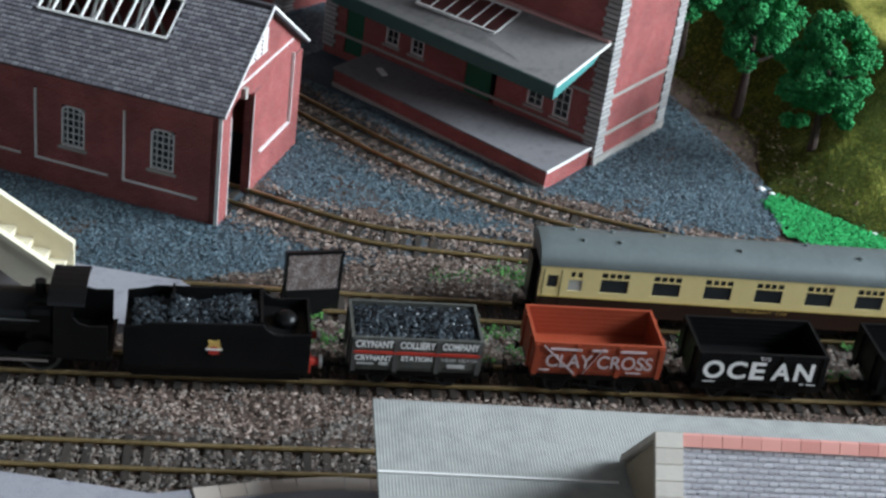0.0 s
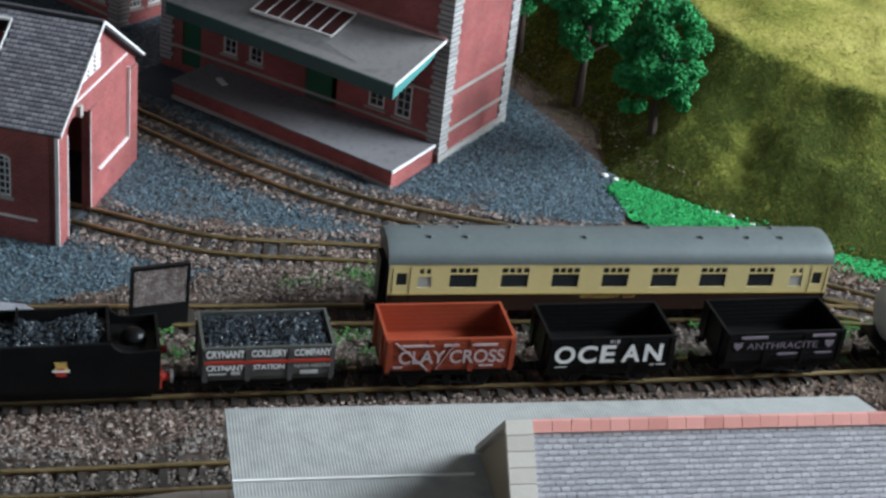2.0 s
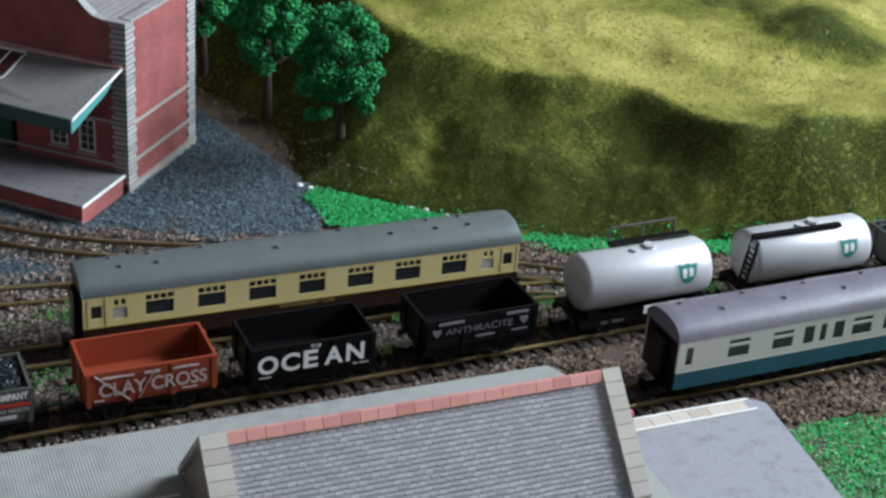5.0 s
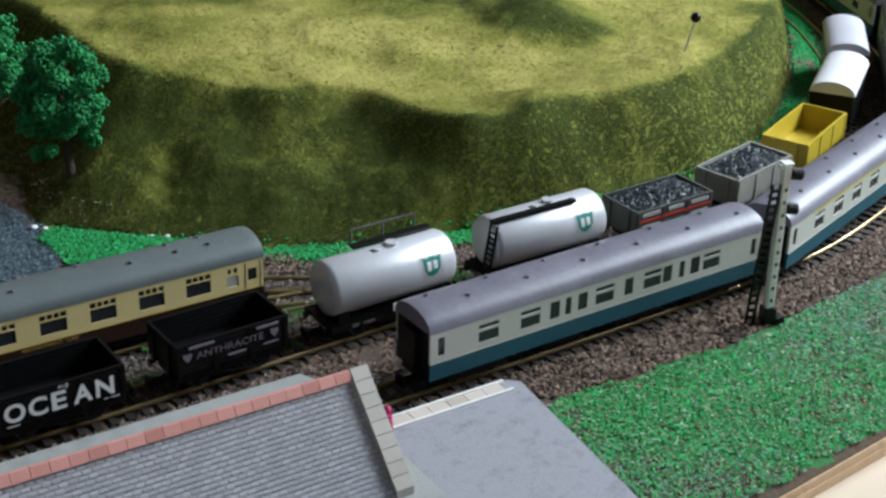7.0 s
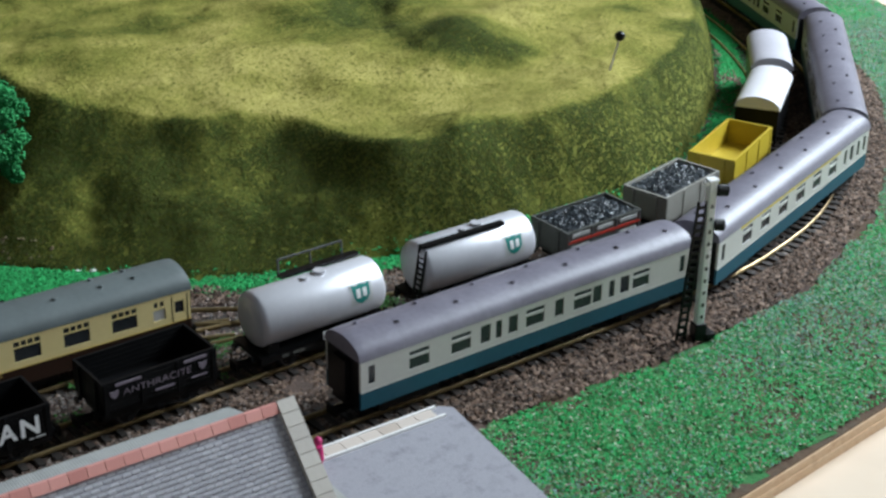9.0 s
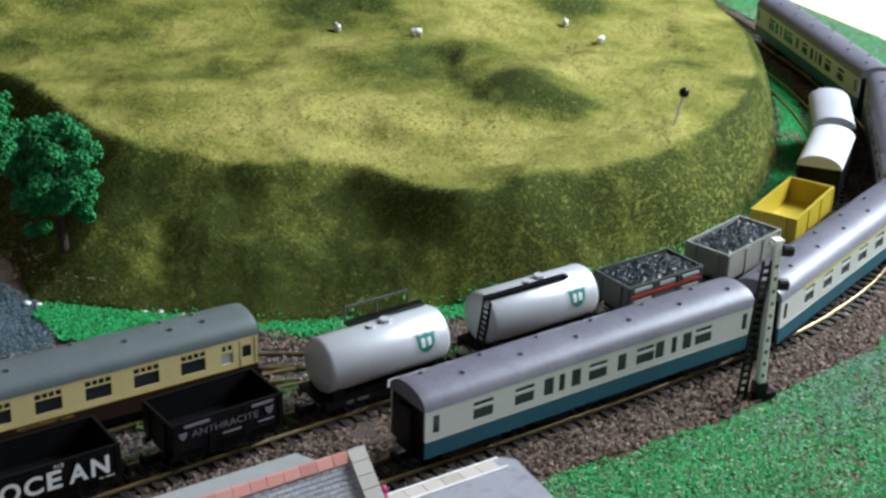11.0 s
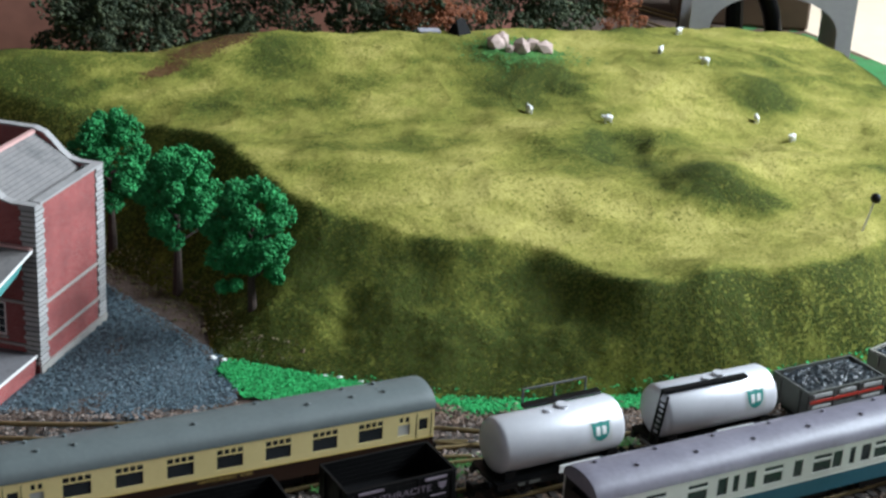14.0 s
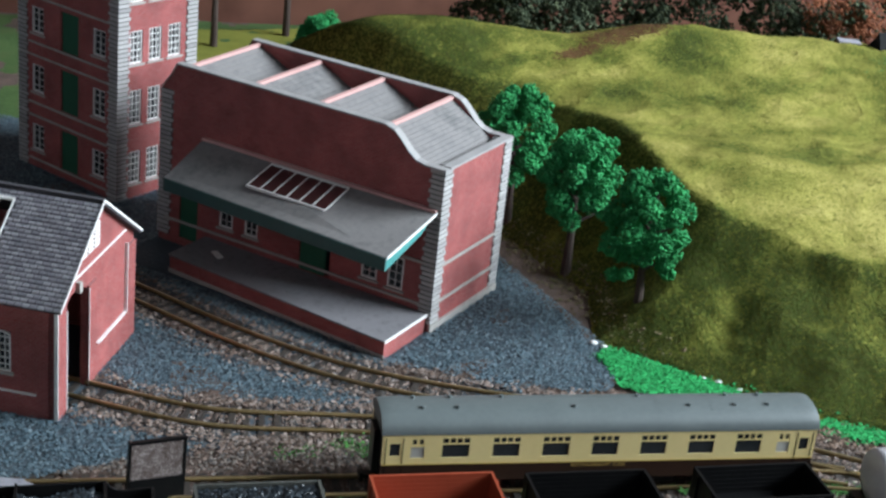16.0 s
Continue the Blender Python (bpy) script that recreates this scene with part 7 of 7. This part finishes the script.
part("box_body", solid((-0.050, 0.042, -0.02, 0.04, 0.0, 0.085)), "brown_wood", cup, bevel=0.002)
stand = thing("tubular_stand", pose(0.5050, 0.4460, G, 0, 0, -29), "black curved tubular stand beyond the bridge", "stand")
def swept(points, r, n=10):
    """A tube of one skin along a bent line."""
    p = np.array(points)
    d = np.gradient(p, axis=0)
    v, f = [], []
    for c, w in zip(p, d):
        w = Vector(w).normalized()
        a = w.cross(Vector((0, 1, 0))).normalized()
        b = w.cross(a)
        v += [tuple(Vector(c) + r * (math.cos(2 * math.pi * i / n) * a + math.sin(2 * math.pi * i / n) * b)) for i in range(n)]
    for j in range(len(p) - 1):
        f += [(j * n + i, j * n + (i + 1) % n, (j + 1) * n + (i + 1) % n, (j + 1) * n + i) for i in range(n)]
    return Solid().add(v, f + [tuple(range(n))[::-1], tuple(range((len(p) - 1) * n, len(p) * n))])


leg = swept([(0.030 * math.cos(a), 0.0, 0.046 * math.sin(a)) for a in np.linspace(0.02, math.pi - 0.02, 15)], 0.006)
part("centre_leg", Solid().tube((0.0, 0, 0.044), (0.004, 0, 0.0), 0.006, 10), "black", stand)
part("bent_leg", leg, "black", stand, smooth=True)

# ---------------------------------------------------------------- loose grains and fibres
def line_distance(xy, q):
    """Distance of points to a track's centre line."""
    best = np.full(len(xy), 9.0)
    for k in range(0, len(xy), 4000):
        c = xy[k:k + 4000]
        best[k:k + 4000] = np.sqrt(np.maximum(0, (c ** 2).sum(1)[:, None] + (q ** 2).sum(1) - 2 * c @ q.T).min(1))
    return best


DIST = lambda xy: {n: line_distance(xy, LINES[n][1][0]) for n in LINES}
HOUSES = []
for ob in scene.objects:
    if ob.name in ("engine_shed", "goods_shed", "warehouse_tower"):
        w, l, x0 = {"engine_shed": (0.064, 0.176, 0.0), "goods_shed": (0.0495, 0.1235, -0.025), "warehouse_tower": (0.041, 0.061, 0.0)}[ob.name]
        HOUSES.append([tuple((ob.matrix_world @ Vector(p))[:2]) for p in ((x0, 0, 0), (w, 0, 0), (w, l, 0), (x0, l, 0))])


def clear(xy, d, keep=None):
    """Grains that lie on no rail and in no building."""
    ok = np.ones(len(xy), bool)
    for v in d.values():
        ok &= abs(v - RAIL) > 0.0009
    for h in HOUSES:
        ok &= ~inside(h, xy[:, 0], xy[:, 1])
    return ok


def sprinkle(rng, poly, spacing, limit=None):
    xs, ys = [p[0] for p in poly], [p[1] for p in poly]
    n = int((max(xs) - min(xs)) * (max(ys) - min(ys)) / spacing ** 2)
    xy = np.stack([rng.uniform(min(xs), max(xs), n), rng.uniform(min(ys), max(ys), n)], 1)
    return xy[inside(poly, xy[:, 0], xy[:, 1])]


rg = np.random.default_rng(101)
# yard chippings
near_yard = [(max(x, -0.31), y) for x, y in YARD]
xy = sprinkle(rg, near_yard, 0.00068)
d = DIST(xy)
wob = 0.0045 * fbm(xy[:, 0], xy[:, 1], 500, 30)
ok = clear(xy, d) & (d["track_D"] > 0.0125 + wob) & (d["track_E"] > 0.0125 + wob)
xy = xy[ok]
grains("yard_chippings", xy, G + 0.0006 + 0.00025 * fbm(xy[:, 0], xy[:, 1], 300, 31), (0.00024, 0.00052), "chip", "blue-grey glinting stone chippings in the yard", "gravel", rg)
# ballast of the two curved sidings
for nm in ("track_D", "track_E"):
    q = LINES[nm][1][0]
    q = q[(q[:, 0] > -0.31) & (q[:, 0] < 0.12)]
    n = 34000
    base = q[rg.integers(0, len(q), n)] + rg.uniform(-0.0160, 0.0160, (n, 2))
    d = DIST(base)
    ok = clear(base, d) & (d[nm] < 0.0145 + 0.0035 * rg.standard_normal(n))
    base, dd = base[ok], d[nm][ok]
    z = np.where(dd < 0.0095, G + 0.00015 + 0.0004 * fbm(base[:, 0], base[:, 1], 700, 35), G + 0.0009 - 0.08 * np.clip(dd - 0.0095, 0, 0.01)) + rg.normal(0, 0.00028, len(dd))
    grains("siding_ballast", base, z, (0.00028, 0.00078), "ballast_stone", "pinkish brown ballast lumps along a siding", "ballast", rg)
# ballast between and beside the main lines
MAIN = [(-0.31, -0.082), (0.112, -0.079), (0.119, -0.083), (0.19, -0.084), (0.262, -0.074), (0.33, -0.044), (0.392, 0.002), (0.437, 0.047), (0.472, 0.102), (0.502, 0.2), (0.50, 0.30), (0.46, 0.30), (0.44, 0.17),
        (0.408, 0.120), (0.364, 0.072), (0.311, 0.034), (0.26, 0.012), (0.204, 0.010), (0.15, 0.020), (0.11, 0.030), (0.07, 0.045), (0.03, 0.062), (-0.02, 0.060), (-0.06, 0.050), (-0.10, 0.036), (-0.128, 0.028), (-0.165, 0.016), (-0.31, 0.012)]
xy = sprinkle(rg, MAIN, 0.00074)
d = DIST(xy)
ok = clear(xy, d)
low = np.minimum.reduce([d[n] for n in d])
xy, low = xy[ok], low[ok]
dA = d["track_A"][ok]
z = np.where(low < 0.0095, G - 0.0003 + 0.0006 * ((dA[:] < 0.0095) & (xy[:, 0] < 0.06)) + 0.0003 * fbm(xy[:, 0], xy[:, 1], 600, 39), G + 0.0007 + 0.0009 * fbm(xy[:, 0], xy[:, 1], 350, 33)) + rg.normal(0, 0.0002, len(xy))
grey = (fbm(xy[:, 0], xy[:, 1], 120, 34) + 3.0 * np.clip(-0.03 - xy[:, 0], 0, 0.2) - 60 * np.clip(dA - 0.011, 0, 0.012) + 0.15 > 0.25) & (xy[:, 0] < 0.10) | ((dA < 0.0085) & (rg.random(len(xy)) < 0.75)) | (d["track_C"][ok] < 0.02) & (rg.random(len(xy)) < 0.5)
red = ~grey & (xy[:, 0] + 0.03 * rg.standard_normal(len(xy)) > 0.045)
brown = ~grey & ~red
grains("brown_ballast", xy[brown], z[brown], (0.00024, 0.00066), "ballast_stone", "brown coarse ballast lumps between the main lines", "ballast", rg)
grains("red_ballast", xy[red], z[red], (0.00028, 0.00092), "ballast_red", "dark red-brown ballast lumps by the junction", "ballast", rg)
grains("grey_ballast", xy[grey], z[grey], (0.00026, 0.00075), "ballast_dark", "dirty grey-brown ballast round the sleepers", "ballast", rg)
# turf
near_lawn = [(0.1035, -0.1525), (0.1085, -0.0865), (0.119, -0.0825), (0.19, -0.0845), (0.262, -0.0745), (0.33, -0.0445), (0.392, 0.0015), (0.437, 0.0465), (0.472, 0.1015), (0.502, 0.2), (0.530, 0.32), (0.569, 0.32), (0.5442, 0.13), (0.4893, 0.0), (0.4000, -0.1172)]
xy = sprinkle(rg, near_lawn, 0.00060)
edge = edge_distance(near_lawn, xy[:, 0], xy[:, 1])
xy = xy[edge > 0.0028 * (fbm(xy[:, 0], xy[:, 1], 600, 36) + 0.2)]
worn = 0.42 * fbm(xy[:, 0], xy[:, 1], 130, 45) + 9.0 * np.clip(xy[:, 0] - 0.20, 0, 0.06) - 0.10 + 0.25 * rg.standard_normal(len(xy)) > 0.30
for nm, pick, mt, lab in (("lawn_turf", ~worn, "turf_grain", "bright green scattered turf on the board's border"), ("worn_turf", worn, "bare_grain", "thin brown and teal scatter in the turf")):
    grains(nm, xy[pick], G + 0.0003 + 0.0003 * fbm(xy[pick, 0], xy[pick, 1], 400, 37), (0.00024, 0.00056), mt, lab, "grass", rg)
# bright green strip along the hill's foot, and stray tufts between the tracks
foot = np.array([(0.030, 0.092), (0.045, 0.075), (0.062, 0.064), (0.080, 0.046), (0.105, 0.032), (0.140, 0.022), (0.180, 0.014), (0.215, 0.0085), (0.262, 0.0115), (0.313, 0.033), (0.366, 0.070), (0.410, 0.116), (0.444, 0.166), (0.466, 0.25)])
q, h = smooth_line(foot, 0.002)
n = 26000
i = rg.integers(0, len(q), n)
xy = q[i] + np.stack([-np.sin(h[i]), np.cos(h[i])], 1) * rg.normal(-0.001, 0.0026, n)[:, None] + rg.normal(0, 0.001, (n, 2))
zz = np.maximum(hill_height(xy[:, 0], xy[:, 1]), 0.0006)
xy, zz = xy[zz < 0.0065], zz[zz < 0.0065]
grains("hill_foot_turf", xy, G + zz + 0.0004, (0.0003, 0.0008), "bright_turf", "bright green clumped turf along the hill's foot", "grass", rg)
patch = [(0.026, 0.088), (0.036, 0.092), (0.060, 0.071), (0.076, 0.052), (0.066, 0.046), (0.040, 0.058), (0.028, 0.066)]
xy = sprinkle(rg, patch, 0.00060)
grains("turf_patch", xy, G + 0.0008 + 0.0004 * fbm(xy[:, 0], xy[:, 1], 400, 38), (0.0004, 0.0009), "bright_turf", "bright green turf patch behind the coach", "grass", rg)
n = 26
tuft = np.stack([rg.uniform(-0.13, 0.20, n), rg.uniform(-0.012, 0.002, n)], 1)
xy = np.repeat(tuft, 45, axis=0) + rg.normal(0, 0.0017, (len(tuft) * 45, 2))
d = DIST(xy)
xy = xy[clear(xy, d)]
grains("stray_tufts", xy, G + 0.0010 + rg.random(len(xy)) * 0.0008, (0.0003, 0.0006), "moss", "stray green tufts between the tracks", "grass", rg)
n = 70
tuft = np.stack([rg.uniform(-0.16, 0.20, n), rg.uniform(-0.018, 0.003, n)], 1)
xy = np.repeat(tuft, 40, axis=0) + rg.normal(0, 0.0020, (len(tuft) * 40, 2))
d = DIST(xy)
xy = xy[clear(xy, d)]
grains("moss_tufts", xy, G + 0.0008 + rg.random(len(xy)) * 0.0006, (0.0003, 0.0006), "moss", "dull green moss between the tracks", "grass", rg)
n = 16
tuft = np.stack([rg.uniform(-0.09, 0.0, n), rg.uniform(0.022, 0.040, n)], 1)
xy = np.repeat(tuft, 30, axis=0) + rg.normal(0, 0.0022, (len(tuft) * 30, 2))
d = DIST(xy)
xy = xy[clear(xy, d)]
grains("yard_moss", xy, G + 0.0009 + rg.random(len(xy)) * 0.0005, (0.0003, 0.0006), "moss", "dull green moss by the sidings", "grass", rg)
# brown scatter under the trees
earth = [(0.034, 0.092), (0.060, 0.078), (0.075, 0.11), (0.060, 0.17), (0.035, 0.24), (0.0, 0.27), (-0.02, 0.24), (0.006, 0.19), (0.022, 0.135)]
xy = sprinkle(rg, earth, 0.0009)
xy = xy[edge_distance(earth, xy[:, 0], xy[:, 1]) > 0.022 * rg.random(len(xy))]
zz = np.maximum(hill_height(xy[:, 0], xy[:, 1]), 0.0004)
xy, zz = xy[zz < 0.007], zz[zz < 0.007]
grains("earth_scatter", xy, G + zz + 0.0001, (0.0003, 0.0009), "earth_grain", "brown and olive leaf litter under the trees", "earth", rg)
# white rubble where gravel meets turf
for k, (x, y) in enumerate(((0.0305, 0.0955), (0.0275, 0.0990), (0.0600, 0.0715), (0.0640, 0.0690), (0.0700, 0.0640))):
    bm = bmesh.new()
    bmesh.ops.create_icosphere(bm, subdivisions=2, radius=0.0014)
    for v in bm.verts:
        v.co *= 1 + 0.5 * noise.noise(v.co * 500 + Vector((k * 3.3, 0, 0)))
        v.co.z *= 0.55
    me = bpy.data.meshes.new("plaster_lump")
    bm.to_mesh(me)
    bm.free()
    me.materials.append(M["sheep"])
    tagged(new("plaster_lump", me), "small white plaster lump at the gravel's edge", "rubble", "plaster lumps").matrix_world = pose(x, y, G + 0.0006, 0, 0, k * 40)


def fibres(name, xy, mat, label, length, seed):
    """Short flock fibres standing on the hill's surface."""
    r = np.random.default_rng(seed)
    n = len(xy)
    z = G + hill_height(xy[:, 0], xy[:, 1])
    e = 0.002
    nx = -(hill_height(xy[:, 0] + e, xy[:, 1]) - hill_height(xy[:, 0] - e, xy[:, 1])) / (2 * e)
    ny = -(hill_height(xy[:, 0], xy[:, 1] + e) - hill_height(xy[:, 0], xy[:, 1] - e)) / (2 * e)
    up = np.stack([nx, ny, np.ones(n)], 1)
    up /= np.linalg.norm(up, axis=1)[:, None]
    side = r.standard_normal((n, 3))
    side -= (side * up).sum(1)[:, None] * up
    side /= np.linalg.norm(side, axis=1)[:, None]
    ln = (length * (0.5 + 0.7 * r.random(n)))[:, None]
    w = (0.00050 + 0.00040 * r.random(n))[:, None]
    base = np.stack([xy[:, 0], xy[:, 1], z], 1) + 0.00022 * up
    fall = np.cross(up, side)
    tip = base + up * ln * 0.10 + fall * ln * r.uniform(0.5, 1.1, (n, 1))
    v = np.stack([base - side * w, base + side * w, tip], 1).reshape(-1, 3)
    ob = new(name, from_arrays(name, v, np.arange(3 * n).reshape(n, 3), mat))
    return tagged(ob, label, "grass", kind="stuff")


rf = np.random.default_rng(131)
xy = sprinkle(rf, FOOT, 0.00056)
hh = hill_height(xy[:, 0], xy[:, 1])
keep = (hh > 0.0005) & (xy[:, 1] < 0.40)
xy, hh = xy[keep], hh[keep]
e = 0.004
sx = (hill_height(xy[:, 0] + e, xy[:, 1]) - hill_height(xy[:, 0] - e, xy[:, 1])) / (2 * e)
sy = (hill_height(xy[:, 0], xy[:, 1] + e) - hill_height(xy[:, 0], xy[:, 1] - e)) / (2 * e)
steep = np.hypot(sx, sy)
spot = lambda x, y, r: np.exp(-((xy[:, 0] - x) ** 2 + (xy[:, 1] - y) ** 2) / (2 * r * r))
# turf tone: greener flock on slopes, with their shade put into it too
tone_and_shade = 0.69 - 0.52 * np.clip(steep, 0, 0.75) - 0.22 * np.clip((steep - 0.25) / 0.3, 0, 1) - 1.6 * np.clip(0.17 - xy[:, 0], 0, 0.11) * np.clip((0.25 - xy[:, 1]) / 0.06, 0.5, 1) + 0.24 * fbm(xy[:, 0], xy[:, 1], 110, 41) + 0.20 * fbm(xy[:, 0], xy[:, 1] * 1.8, 240, 44) + (0.05 + 0.26 * np.clip(steep, 0, 0.8)) * fbm(xy[:, 0], xy[:, 1], 420, 42) + 0.075 * rf.standard_normal(len(xy))
# turf patches; hollows darker and swells lighter, their shading put into the tone
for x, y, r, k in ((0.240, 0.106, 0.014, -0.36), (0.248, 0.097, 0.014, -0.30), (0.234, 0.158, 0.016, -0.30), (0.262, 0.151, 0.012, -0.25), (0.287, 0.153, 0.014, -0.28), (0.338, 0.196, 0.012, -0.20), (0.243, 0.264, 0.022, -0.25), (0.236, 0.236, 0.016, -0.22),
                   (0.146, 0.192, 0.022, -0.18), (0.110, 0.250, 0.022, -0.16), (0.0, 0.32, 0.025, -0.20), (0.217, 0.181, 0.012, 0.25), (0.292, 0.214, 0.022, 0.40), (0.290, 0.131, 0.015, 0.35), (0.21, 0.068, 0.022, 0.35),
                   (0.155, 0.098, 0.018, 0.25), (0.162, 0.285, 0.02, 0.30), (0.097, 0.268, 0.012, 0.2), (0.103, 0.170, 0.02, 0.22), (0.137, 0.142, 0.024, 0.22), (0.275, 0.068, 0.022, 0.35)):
    tone_and_shade += k * spot(x, y, r)
oval = lambda x, y, a, b: np.exp(-((xy[:, 0] - x) / a) ** 2 - ((xy[:, 1] - y - 0.32 * (xy[:, 0] - x)) / b) ** 2)
heather = np.maximum(oval(0.100, 0.299, 0.034, 0.011), 0.9 * oval(0.066, 0.281, 0.015, 0.006)) + 0.20 * fbm(xy[:, 0], xy[:, 1], 500, 43) + 0.10 * rf.standard_normal(len(xy)) > 0.52
bands = (("yellow_flock", 0.86, 9.0, "flock_yellow", "yellow-green flock fibres on the level turf and light-painted swells"), ("light_flock", 0.66, 0.86, "flock_light", "light olive flock fibres on the hill"),
         ("olive_flock", 0.46, 0.66, "flock_mid", "olive flock fibres on the hill"), ("green_flock", 0.26, 0.46, "flock_green", "green flock fibres on the hill slopes, slope shade in their colour"),
         ("dark_flock", -9.0, 0.26, "flock_dark", "dark green flock fibres carrying the shade of steep slopes and hollows"))
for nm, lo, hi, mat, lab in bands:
    fibres(nm, xy[(tone_and_shade > lo) & (tone_and_shade <= hi) & ~heather], mat, lab, 0.0012, len(nm) + int(10 * abs(hi)))
fibres("heather", xy[heather], "flock_brown", "brown heather patches on the hilltop", 0.0015, 7)
# turf round the boulders
n = 2600
ring = np.stack([rf.normal(0.2405, 0.0125, n), rf.normal(0.2640, 0.0085, n)], 1)
grains("boulder_turf", ring, G + hill_height(ring[:, 0], ring[:, 1]) + 0.0003, (0.0003, 0.0008), "moss", "green turf round the boulders", "grass", rf)

# ---------------------------------------------------------------- sleepers
rng = np.random.default_rng(20)
for name, (t, (q, h)) in LINES.items():
    d = np.arange(0, len(q) * 0.003 - 0.003, 0.0048)
    for s in d:
        i = int(s / 0.003)
        x, y = q[i] + (q[min(i + 1, len(q) - 1)] - q[i]) * (s / 0.003 - i)
        if not (-0.32 < x < 0.56 and y < 0.42):
            continue
        ob = new("sleeper", SLEEPER)
        ob.parent = t
        ob.matrix_local = pose(x, y, rng.normal(0, 0.00008), 0, 0, math.degrees(h[i]) + rng.normal(0, 1.2))
